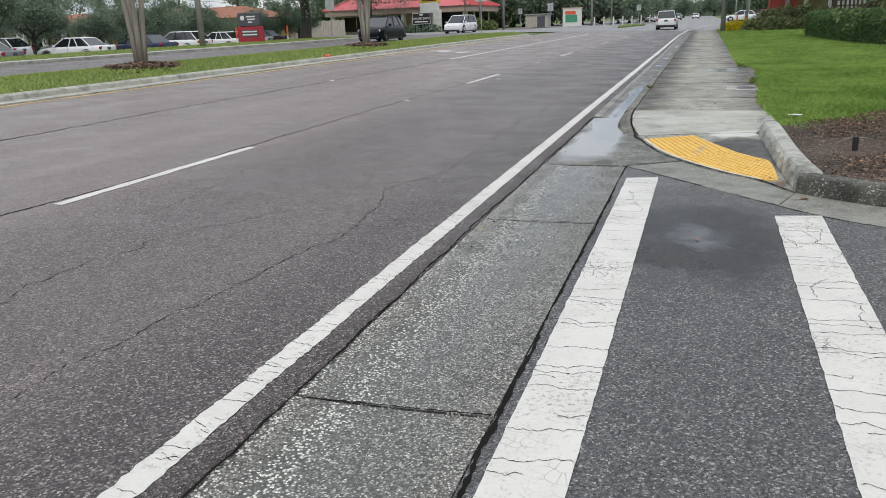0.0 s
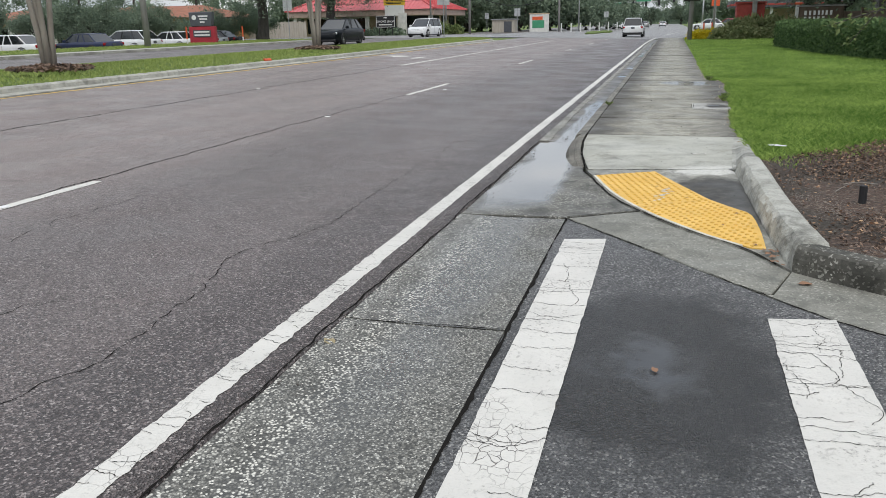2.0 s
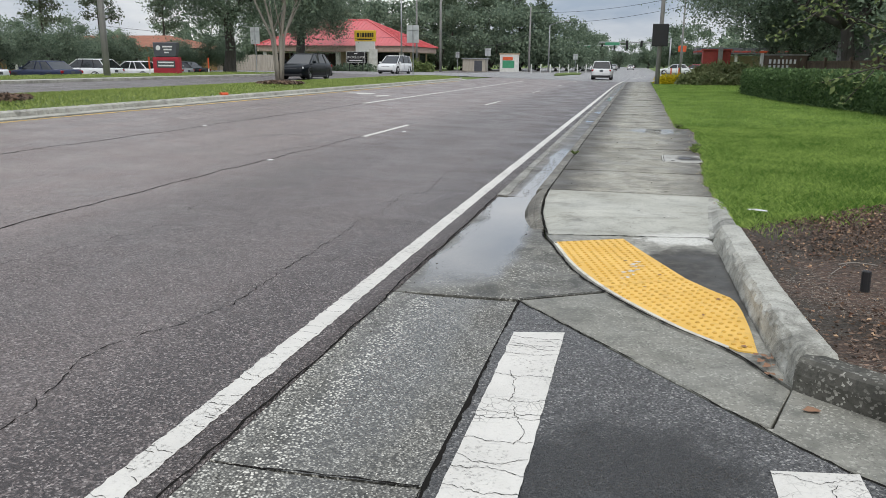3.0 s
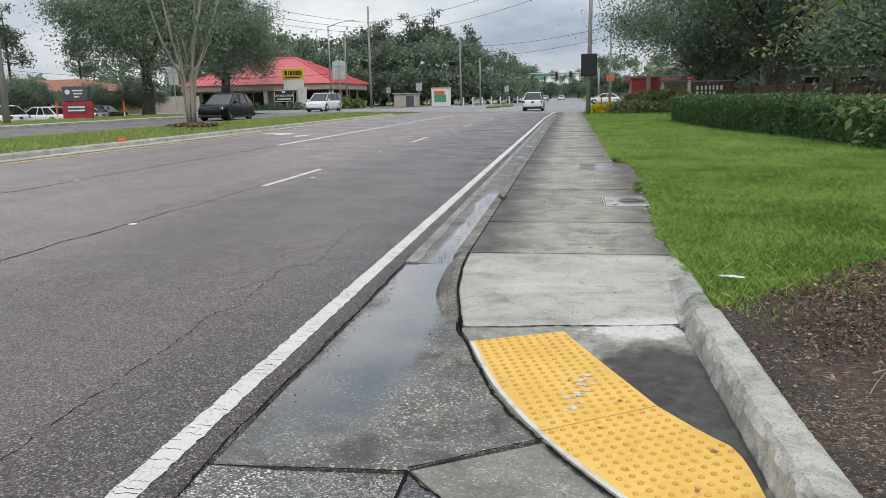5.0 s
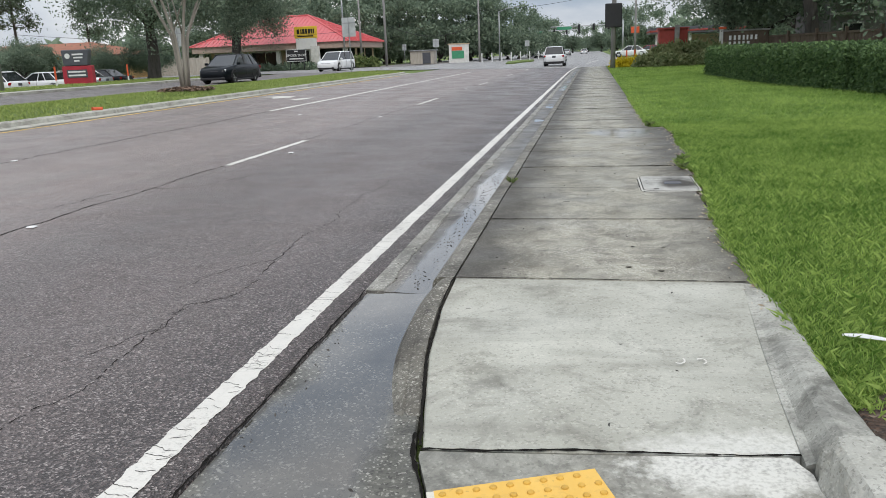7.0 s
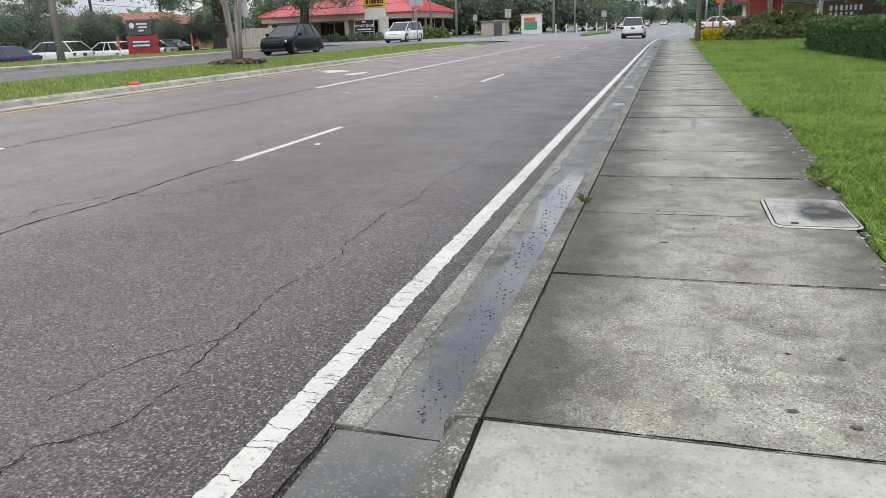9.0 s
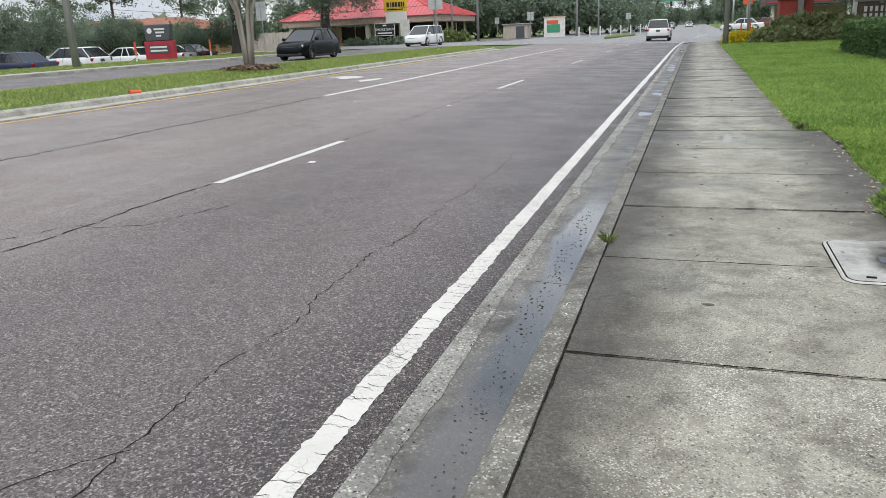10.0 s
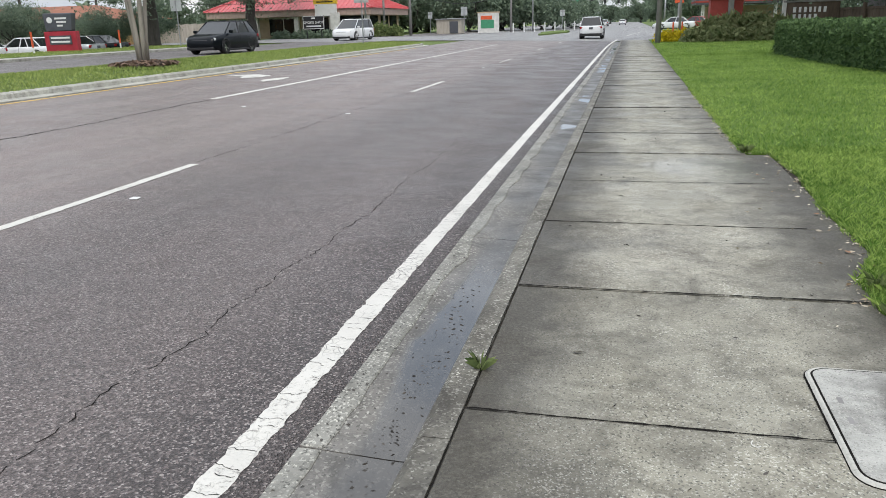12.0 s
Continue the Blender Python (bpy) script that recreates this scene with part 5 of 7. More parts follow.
def make_hedge(name, line, width, height, leaves, leaf, seed, label):
    """A clipped hedge: a dark twiggy core under a thick skin of small leaves."""
    rng = np.random.default_rng(seed)
    root = empty(name, pose(0, 0, 0))
    L = smoothline(line, 5)
    w, h = width, height
    core = [(-w * 0.42, 0.0), (-w * 0.42, h * 0.86), (-w * 0.3, h * 0.93), (w * 0.3, h * 0.93), (w * 0.42, h * 0.86), (w * 0.42, 0.0)]
    sweep("core", [(x, y, lawn_z(x)) for x, y in L], core, M_HEDGE, root)
    P = np.array(resample(L, 400))
    d = np.gradient(P, axis=0)
    d /= np.linalg.norm(d, axis=1, keepdims=True)
    nrm = np.stack([d[:, 1], -d[:, 0]], 1)
    i = rng.integers(0, 400, leaves)
    k = rng.random(leaves)
    u = np.where(k < 0.40, -0.5, np.where(k < 0.62, 0.5, rng.uniform(-0.5, 0.5, leaves)))
    z = np.where(k < 0.62, rng.uniform(0.0, 1.0, leaves) ** 0.9, 1.0)
    bulge = 0.04 * np.sin(i * 0.35) + 0.03 * np.sin(i * 0.9 + 1)
    u = u * (w + bulge) * (1 - 0.10 * (z > 0.92)) + rng.normal(0, 0.035, leaves)
    zz = z * (h + bulge) + rng.normal(0, 0.035, leaves)
    xy = P[i] + nrm[i] * u[:, None] + rng.normal(0, 0.03, (leaves, 2))
    gz = np.array([lawn_z(x) for x in xy[:, 0]])
    pts = np.stack([xy[:, 0], xy[:, 1], gz + np.maximum(zz, 0.02)], 1)
    for e, s in ((0, -1), (-1, 1)):
        n = leaves // 12
        q = P[e] + d[e] * s * rng.uniform(-0.05, 0.06, (n, 1)) + nrm[e] * rng.uniform(-0.5, 0.5, (n, 1)) * w
        pts = np.concatenate([pts, np.stack([q[:, 0], q[:, 1], lawn_z(q[0, 0]) + rng.random(n) * h], 1)])
    ob = new("leaves", quads_mesh("leaves", leaf_quads(rng, pts, leaf), M_HEDGE))
    ob.parent = root
    tagged(root, label, "hedge", "hedge blocks")
    return root


make_hedge("hedge", [(5.75, 44.2), (5.95, 40), (6.25, 35), (6.75, 31.5), (7.15, 29.4)], 1.3, 1.12, 32000, 0.085, 31, "long clipped dark green hedge along the lawn")
make_hedge("hedge", [(7.3, 29.2), (7.5, 26), (7.75, 22.5), (8.4, 18), (9.6, 14.5)], 1.3, 1.04, 27000, 0.085, 32, "clipped leafy green hedge block at the lawn edge")


def make_clump(name, places, material, leaf, per, seed, label, category, long=1.5, up=0.0):
    """One low bush made of rounded lumps: x, y, z, radius, height."""
    rng = np.random.default_rng(seed)
    P = []
    for x, y, z, r, h in places:
        v = rng.normal(size=(per, 3))
        v /= np.linalg.norm(v, axis=1, keepdims=True)
        v[:, 2] = np.abs(v[:, 2])
        P.append(np.array([x, y, z]) + v * np.array([r, r, h]) * rng.uniform(0.35, 1.05, (per, 1)))
    P = np.concatenate(P)
    ob = new(name, quads_mesh(name, leaf_quads(rng, P, leaf, long=long), material))
    return tagged(ob, label, category)


make_clump("yellow_bush", [(2.2, 63.6, 0.15, 0.75, 0.75), (3.0, 64.2, 0.15, 0.8, 0.85), (1.9, 65.2, 0.15, 0.7, 0.7)], M_FLOWER, 0.14, 500, 41, "low bright yellow bush beside the utility pole", "bush")
make_clump("juniper_shrub", [(3.6, 61.8, 0.2, 0.9, 0.8), (4.8, 61.2, 0.2, 1.2, 0.9), (6.2, 61.0, 0.2, 1.2, 0.75), (7.6, 60.6, 0.2, 1.2, 0.8)], M_REED, 0.2, 900, 42, "low spreading juniper at the lawn end", "shrub")
make_clump("ornamental_grass", [(4.6, 63.2, 0.2, 1.0, 1.2), (5.8, 63.4, 0.2, 1.1, 1.5), (7.0, 63.3, 0.2, 1.1, 1.5), (8.2, 62.2, 0.2, 1.0, 1.3)], M_REED, 0.3, 900, 43, "tall pale ornamental grass behind the juniper", "shrub", long=3)
make_clump("shop_shrub", [(-28.5, 92.5, 0.5, 1.6, 1.8), (-26.2, 93, 0.5, 1.3, 1.5), (-24.8, 93.5, 0.5, 0.9, 1.2)], M_BRIGHT, 0.25, 700, 44, "green shrubs beside the tyre shop", "shrub")
make_clump("shop_shrub", [(-34, 90.5, 0.5, 1.5, 0.9), (-31.5, 90.5, 0.5, 1.4, 0.9), (-36.5, 90.5, 0.5, 1.4, 0.9)], M_OAK, 0.25, 500, 45, "dark low hedge before the tyre shop", "shrub")

# the leafy branches that reach over the bed


def make_sapling():
    rng = np.random.default_rng(51)
    root = empty("sapling", pose(0, 0, 0))
    bm = bmesh.new()
    foot = Vector((2.85, 9.75, 0.14))
    top = Vector((2.55, 9.65, 1.5))
    tube_bm([foot, foot.lerp(top, 0.5) + Vector((0.05, 0, 0)), top, top + Vector((-0.05, 0.1, 1.4))], [0.045, 0.038, 0.03, 0.012], 8, bm)
    part("trunk", bm, M_BARK, root, smooth=True)
    Q, tone = [], []
    tips = [(1.08, 9.45, 1.72), (1.42, 9.4, 1.42), (1.62, 9.6, 1.27), (1.35, 9.7, 1.98), (1.5, 9.5, 2.25), (1.75, 9.3, 1.62), (1.65, 10.0, 2.5), (1.95, 9.3, 1.12), (1.9, 9.9, 1.85), (1.3, 10.2, 2.75), (1.75, 9.55, 2.02), (1.85, 9.2, 1.35)]
    for k, tip in enumerate(tips):
        tip = Vector(tip)
        a = foot.lerp(top, rng.uniform(0.55, 1.0)) if k % 2 else top + Vector((-0.02, 0.05, rng.uniform(0, 0.9)))
        mid = a.lerp(tip, 0.5) + Vector((0, 0, 0.12))
        bm = bmesh.new()
        line = smoothline([tuple(a), tuple(mid), tuple(tip)], 8)
        tube_bm(line, [0.012 - 0.009 * i / (len(line) - 1) for i in range(len(line))], 5, bm)
        part("branch", bm, M_BARK, root, smooth=True)
        for i in range(5, len(line)):
            for s in range(9):
                out = Vector(rng.normal(size=3)) * 0.6 + Vector((-0.4, -0.2, 0.1))
                out.normalize()
                L = rng.uniform(0.028, 0.06)
                W = L * rng.uniform(0.5, 0.68)
                p = Vector(line[i]) + Vector(rng.normal(size=3)) * 0.03
                side = out.cross(Vector((0, 0, 1)) + Vector(rng.normal(size=3)) * 0.5).normalized()
                droop = Vector((0, 0, -0.25 * L))
                Q.append([p, p + out * L * 0.5 + side * W * 0.5 + droop * 0.2, p + out * L + droop, p + out * L * 0.5 - side * W * 0.5 + droop * 0.2])
    crown = new("leaves", quads_mesh("leaves", np.array([[tuple(v) for v in q] for q in Q]), M_BRIGHT))
    crown.parent = root
    return tagged(root, "young tree with thin branches and yellow-green leaves over the planting bed", "tree")


make_sapling()

# ---- grass blades: uncountable ----


def inside(poly, x, y):
    r = np.zeros(len(x), bool)
    n = len(poly)
    for i in range(n):
        (x0, y0), (x1, y1) = poly[i], poly[(i + 1) % n]
        c = (y0 > y) != (y1 > y)
        with np.errstate(divide="ignore", invalid="ignore"):
            r ^= c & (x < (x1 - x0) * (y - y0) / (y1 - y0 + 1e-12) + x0)
    return r


def blades(name, poly, zf, n, area, height, width, material, seed, label, fade=0.0):
    rng = np.random.default_rng(seed)
    x = rng.uniform(area[0], area[1], n)
    y = area[2] + (area[3] - area[2]) * rng.random(n) ** (1 + fade)
    k = inside(poly, x, y)
    x, y = x[k], y[k]
    n = len(x)
    z = np.array([zf(a, b) for a, b in zip(x, y)]) - 0.005
    t = rng.uniform(0, 2 * math.pi, n)
    h = height * rng.uniform(0.5, 1.3, n)
    w = width * rng.uniform(0.7, 1.3, n)
    lean = rng.normal(0, 0.55, (n, 2)) * h[:, None]
    base = np.stack([x, y, z], 1)
    sx, sy = np.cos(t) * w, np.sin(t) * w
    side = np.stack([sx, sy, np.zeros(n)], 1)
    top = base + np.stack([lean[:, 0], lean[:, 1], h], 1)
    mid = base + np.stack([lean[:, 0] * 0.35, lean[:, 1] * 0.35, h * 0.62], 1)
    Q = np.stack([base - side, base + side, mid + side * 0.8, top], 1)
    ob = new(name, quads_mesh(name, Q, material))
    return tagged(ob, label, "grass", kind="stuff")


blades("grass", lawn_pts, lambda x, y: lawn_z(x), 215000, (1.0, 8.0, 7.4, 22), 0.045, 0.0026, M_BLADE, 61, "short mown bright green lawn grass")
blades("grass", lawn_pts, lambda x, y: lawn_z(x), 130000, (1.0, 12.0, 20, 46), 0.045, 0.005, M_BLADE, 62, "short mown bright green lawn grass", 0.4)
blades("grass", lawn_pts, lambda x, y: lawn_z(x), 34000, (1.0, 12.0, 44, 64), 0.05, 0.01, M_BLADE, 63, "short mown bright green lawn grass")
blades("grass", lawn_pts, lambda x, y: lawn_z(x), 70000, (1.0, 8.0, 10.0, 19), 0.058, 0.0026, M_BLADE, 66, "longer loose grass blades at the lawn edge", 0.9)
fringe = bed_edge[:14] + [(x + 0.10, y - 0.16) for x, y in reversed(bed_edge[:14])]
blades("grass", fringe, lambda x, y: 0.135, 9000, (1.0, 5.0, 10.0, 13.6), 0.06, 0.003, M_BLADE, 67, "loose grass straying over the bed edge")
fringe = bed_edge[:14] + [(x + 0.28 + 0.12 * math.sin(5 * x), y - 0.42 - 0.15 * math.sin(7 * x)) for x, y in reversed(bed_edge[:14])]
blades("grass", fringe, lambda x, y: 0.135, 5000, (1.0, 5.0, 10.0, 13.6), 0.05, 0.003, M_BLADE, 68, "thin grass tufts on the bare bed")
blades("grass", med_pts, med_z, 60000, (MED_W, MED_E - 0.1, 2, 61), 0.075, 0.011, M_MEDBLADE, 64, "rough green grass on the median")
blades("grass", [(FAR_C - 1.5, -10), (FAR_C - 1.5, 62), (-33.5, 62), (-33.5, -10)], lambda x, y: road_z(FAR_C) + 0.15, 24000, (-33.5, FAR_C - 0.5, 10, 62), 0.08, 0.02, M_MEDBLADE, 65, "rough green grass on the far verge")


edge_soil = solid("soil_strip", [(0.98, 12.25, 0.098), (1.75, 12.25, 0.104), (1.75, 34, 0.104), (0.98, 34, 0.098)], [(0, 1, 2, 3)], M_SOIL)
tagged(edge_soil, "damp dark soil between sidewalk and lawn", "soil", kind="structure")
walk_edge = [p for p in lawn_edge if p[1] < 34]
ragged = [(x - 0.025 - 0.015 * math.sin(7.3 * y) - 0.012 * math.sin(17.1 * y), y) for x, y in resample(walk_edge, 160)] + [(x + 0.10, y) for x, y in reversed(resample(walk_edge, 60))]
blades("grass", ragged, lambda x, y: WALK_Z + 0.002, 60000, (0.9, 1.7, 10.4, 32), 0.040, 0.0022, M_BLADE, 69, "ragged grass creeping over the sidewalk edge", 0.5)


def tuft(name, at, n, height, seed, label):
    rng = np.random.default_rng(seed)
    Q = []
    for i in range(n):
        t = rng.uniform(0, 2 * math.pi)
        o = Vector((math.cos(t), math.sin(t), 0))
        s = Vector((-o.y, o.x, 0)) * 0.004
        b = Vector(at) + o * rng.uniform(0, 0.015)
        h = height * rng.uniform(0.5, 1.1)
        m = b + o * h * 0.35 + Vector((0, 0, h * 0.8))
        e = b + o * h * 0.9 + Vector((0, 0, h * rng.uniform(0.7, 1.1)))
        Q.append([tuple(b - s), tuple(b + s), tuple(m + s), tuple(e)])
    ob = new(name, quads_mesh(name, np.array(Q), M_BRIGHT))
    return tagged(ob, label, "weed")


tuft("weed", (-0.755, 15.86, WALK_Z - 0.01), 40, 0.075, 71, "small green weed in the curb joint")
tuft("weed", (1.12, 21.75, WALK_Z), 60, 0.10, 72, "tuft of overgrown grass at the sidewalk edge")
tuft("weed", (1.2, 17.2, WALK_Z), 60, 0.09, 73, "tuft of overgrown grass at the sidewalk edge")
tuft("weed", (1.15, 16.7, WALK_Z), 50, 0.09, 74, "tuft of overgrown grass at the sidewalk edge")

# ---- tactile warning pad on the ramp ----


def in_poly(poly, x, y):
    r = False
    for (x0, y0), (x1, y1) in zip(poly, poly[1:] + poly[:1]):
        if (y0 > y) != (y1 > y) and x < (x1 - x0) * (y - y0) / (y1 - y0) + x0:
            r = not r
    return r


pad = empty("tactile_pad", pose(0, 0, 0))
tagged(pad, "yellow tactile warning pad with raised domes on the curb ramp", "tactile paving")
pad_low = [(x + 0.018, y + 0.012) for x, y in LOWER if 7.66 < y < 9.90]
PA_low = [p for p in pad_low if p[1] > 8.70] + [(0.049, 8.683)]
PB_low = [(0.051, 8.677)] + [p for p in pad_low if p[1] < 8.66] + [(0.80, 7.66)]
PA_up = smoothline([(0.135, 10.07), (0.30, 9.66), (0.592, 8.973)], 6)
PB_up = smoothline([(0.594, 8.967), (0.76, 8.70), (0.875, 8.52), (0.905, 8.1), (0.90, 7.64)], 6)
pad_z = lambda x, y: ramp_z(x, y) + 0.009
# The ring of dirt and shade round each dome is put into its colour.
M_DOME = plain("darker_yellow_dome", (0.665, 0.39, 0.062), 0.6, var=0.12, scale=20)
dome_me = None
for low, up in ((PA_low, PA_up), (PB_low, PB_up)):
    A, B = resample(low, 16), resample(up, 16)
    panel = strip("panel", A, B, pad_z, 6, M_PAD, pad, 0.012)
    poly = A + list(reversed(B))
    d = Vector((B[0][0] - A[0][0], B[0][1] - A[0][1])).normalized()
    e = Vector((-d.y, d.x))
    o = Vector(A[0])
    if dome_me is None:
        V, F = [], []
        for r, h in ((0.0145, 0.0), (0.0125, 0.0055), (0.0075, 0.008)):
            V += [(r * math.cos(t), r * math.sin(t), h) for t in [2 * math.pi * k / 8 for k in range(8)]]
        for q in range(2):
            F += [(q * 8 + k, q * 8 + (k + 1) % 8, q * 8 + 8 + (k + 1) % 8, q * 8 + 8 + k) for k in range(8)]
        F.append(tuple(range(16, 24)))
        dome_me = mesh_from("dome", V, F, M_DOME, False)
    for i in range(-40, 60):
        for j in range(-60, 60):
            p = o + d * 0.06 * (i + 0.5) + e * 0.06 * (j + 0.5)
            if in_poly(poly, p.x, p.y) and min((Vector(q) - p).length for q in resample(poly + [poly[0]], 120)) > 0.022:
                dm = new("dome", dome_me)
                dm.matrix_basis = pose(p.x, p.y, pad_z(p.x, p.y) - 0.0005)
                dm.parent = pad
# the pad's pale rim and worn white paint marks
M_RIM = concrete("pad_mortar_rim", (0.56, 0.53, 0.45), (0.68, 0.65, 0.57), (0.26, 0.24, 0.19), 0.05, 90, 0.8)
rim_line = [(x + 0.007, y + 0.005, ramp_z(x, y)) for x, y in LOWER if 7.64 < y < 9.94]
sweep("rim", rim_line, [(-0.014, 0.010), (0.013, 0.010), (0.013, -0.02), (-0.014, -0.02)], M_RIM, pad, "pale mortar rim")
rg = random.Random(12)
for k in range(16):
    f = k / 15
    cx, cy = 0.19 + 0.085 * f + rg.gauss(0, 0.022), 8.90 + 0.42 * f + rg.gauss(0, 0.012)
    a, b = rg.uniform(0.012, 0.032), rg.uniform(0.008, 0.018)
    pts = [(cx + a * rg.uniform(0.6, 1.3) * math.cos(t), cy + b * rg.uniform(0.6, 1.3) * math.sin(t)) for t in [2 * math.pi * q / 11 for q in range(11)]]
    solid("paint_mark", [(x, y, pad_z(x, y) + 0.0022 + 0.0001 * k) for x, y in pts], [list(range(11))], M_WHITE, pad, "worn white paint mark")
crack("seam", [(0.05, 8.68), (0.59, 8.97)], 0.0025, pad, M_DOME, seed=31, wander=0.004, zf=lambda x, y: pad_z(x, y) + 0.002, step=0.02)
crack("dirt_seam", [(x - 0.017, y - 0.012) for x, y in LOWER if 7.3 < y < 10.4], 0.018, pavement, seed=32, wander=0.006, zf=lambda x, y: 0.0185, step=0.03)
crack("dirt_seam", [(-0.752, 12.2), (-0.742, 11.66), (-0.685, 11.05), (-0.592, 10.5), (-0.54, 10.2)], 0.015, pavement, seed=33, wander=0.004, zf=lambda x, y: ramp_z(x, y) + 0.005, step=0.03)
crack("dirt_seam", [(CURB_B + 0.011, 12.2), (CURB_B + 0.011, 40)], 0.005, pavement, seed=34, wander=0.004, zf=lambda x, y: WALK_Z + 0.0062, step=0.04)
crack("dirt_seam", [(-0.53, 10.175), (0.3, 10.185), (0.87, 10.21)], 0.014, pavement, seed=36, wander=0.006, zf=lambda x, y: ramp_z(x, y) + 0.004, step=0.03)
crack("dirt_seam", [(-0.5, 8.27), (0.06, 8.615)], 0.009, apron, seed=37, wander=0.004, zf=lambda x, y: 0.0165, step=0.03)
crack("dirt_seam", [(GUT_X, 8.2), (-0.5, 8.25)], 0.009, apron, seed=38, wander=0.006, zf=lambda x, y: 0.0150, step=0.03)
for a in (2.88, 5.88):
    crack("dirt_seam", [(GUT_X + 0.01, a - 0.02), (-0.51, a + 0.03)], 0.011, gutter, seed=int(a * 10), wander=0.006, zf=lambda x, y: 0.0115, step=0.03)

crack("dirt_seam", [(CURB_B + 0.02, 12.207), (0.3, 12.204), (1.04, 12.207)], 0.012, pavement, M_CRACK, 122, 0.004, 0.03, lambda x, y: WALK_Z + 0.0058)
for q in JY[1:24]:
    crack("dirt_seam", [(CURB_B + 0.02, q), (0.3, q - 0.004), (1.10, q)], 0.010 + 0.0014 * (q - 13.5), pavement, M_CRACK, int(q * 10), 0.004, 0.03, lambda x, y: WALK_Z + 0.0058)

# painted survey marks on curb and slab
for k, (x, y, r, z) in enumerate(((-0.83, 14.42, 0.022, WALK_Z + 0.0045), (-0.82, 14.58, 0.02, WALK_Z + 0.0045), (0.32, 15.42, 0.018, WALK_Z + 0.0065), (0.28, 14.75, 0.015, WALK_Z + 0.0065), (0.52, 11.0, 0.03, 0.105), (0.62, 11.0, 0.025, 0.105))):
    V = []
    for q in range(20):
        t = (0.7 + 0.25 * (k % 3)) * math.pi * q / 19 + k
        for s_ in (1.0, 0.72):
            V.append((x + r * s_ * math.cos(t), y + 1.4 * r * s_ * math.sin(t), z))
    F = [(2 * q, 2 * q + 1, 2 * q + 3, 2 * q + 2) for q in range(19)]
    tagged(solid("paint_squiggle", V, F, M_WHITE), "small faded white paint mark on the concrete", "paint mark", "paint marks")
rs = random.Random(61)
M_GUM = plain("old_gum_stain", (0.15, 0.138, 0.11), 0.8, spec=0.2, var=0.3, scale=40)
for x, y, r in ((-0.12, 14.72, 0.022), (0.62, 13.02, 0.013), (0.36, 12.50, 0.015), (-0.35, 16.1, 0.014), (0.56, 12.42, 0.016), (-0.2, 19.4, 0.018)):
    pts = [(x + 1.5 * r * rs.uniform(0.7, 1.2) * math.cos(t), y + r * rs.uniform(0.7, 1.2) * math.sin(t)) for t in [2 * math.pi * q / 14 for q in range(14)]]
    tagged(solid("gum_stain", [(px_, py_, WALK_Z + 0.0046) for px_, py_ in pts], [list(range(14))], M_GUM), "dark flattened gum stain on the sidewalk", "stain", "gum stains")
# grit gathered in the gutter water
rng = np.random.default_rng(81)
n = 200
gp = np.stack([-1.06 + rng.normal(0, 0.045, n), rng.uniform(12.3, 17.2, n), np.full(n, 0.0225)], 1)
g2 = np.stack([rng.uniform(-1.36, -1.2, 160), rng.uniform(5, 18, 160), np.full(160, 0.03)], 1)
tagged(new("grit", quads_mesh("grit", leaf_quads(rng, np.concatenate([gp, g2]), 0.013, 0.9), M_GRIT)), "dark grit and leaf scraps in the gutter", "grit", kind="stuff")

# ---- utility lid in the sidewalk ----
lid = empty("utility_box", pose(0.60, 15.21, WALK_Z + 0.001))
tagged(lid, "pale concrete utility box cover set in the sidewalk", "utility box")


def rounded(w, h, r, seg=4):
    pts = []
    for cx, cy, a0 in ((w - r, r, -90), (w - r, h - r, 0), (r, h - r, 90), (r, r, 180)):
        for k in range(seg + 1):
            t = radians(a0 + 90 * k / seg)
            pts.append((cx + r * math.cos(t), cy + r * math.sin(t)))
    return pts


M_LIDRIM = concrete("pale_box_rim", (0.42, 0.41, 0.37), (0.56, 0.55, 0.50), (0.2, 0.19, 0.16), 0.1, 90, 0.7)
prism("gap", [(x - 0.004, y - 0.004) for x, y in rounded(0.588, 0.908, 0.093, 6)], 0.0055, -0.03, M_CRACK, lid, "dark soil-filled gap", 0.002)
prism("rim", rounded(0.58, 0.90, 0.09, 6), 0.013, -0.03, M_LIDRIM, lid, "pale worn rim", 0.007)
prism("gap", [(x + 0.019, y + 0.019) for x, y in rounded(0.542, 0.862, 0.076, 6)], 0.0142, -0.02, M_CRACK, lid, "dark gap round the cover", 0.001)
prism("cover", [(x + 0.022, y + 0.022) for x, y in rounded(0.536, 0.856, 0.073, 6)], 0.016, -0.02, M_PLATE, lid, "worn concrete cover", 0.006)
prism("reader_flap", [(x + 0.25, y + 0.38) for x, y in rounded(0.17, 0.13, 0.015)], 0.0215, 0.0, M_GREYSIGN, lid, "small dark reader flap", 0.003)
for q in (0.40, 0.56):
    prism("letter_bar", [(x + 0.07, y + q) for x, y in rounded(0.02, 0.05, 0.004)], 0.0168, 0.0, M_STONE, lid, "small worn letter mark", 0.0005)
prism("keyhole", [(x + 0.12, y + 0.075) for x, y in rounded(0.055, 0.026, 0.012)], 0.0205, 0.0, M_CRACK, lid, "dark lifting hole", 0.001)

# ---- loose things near the path ----


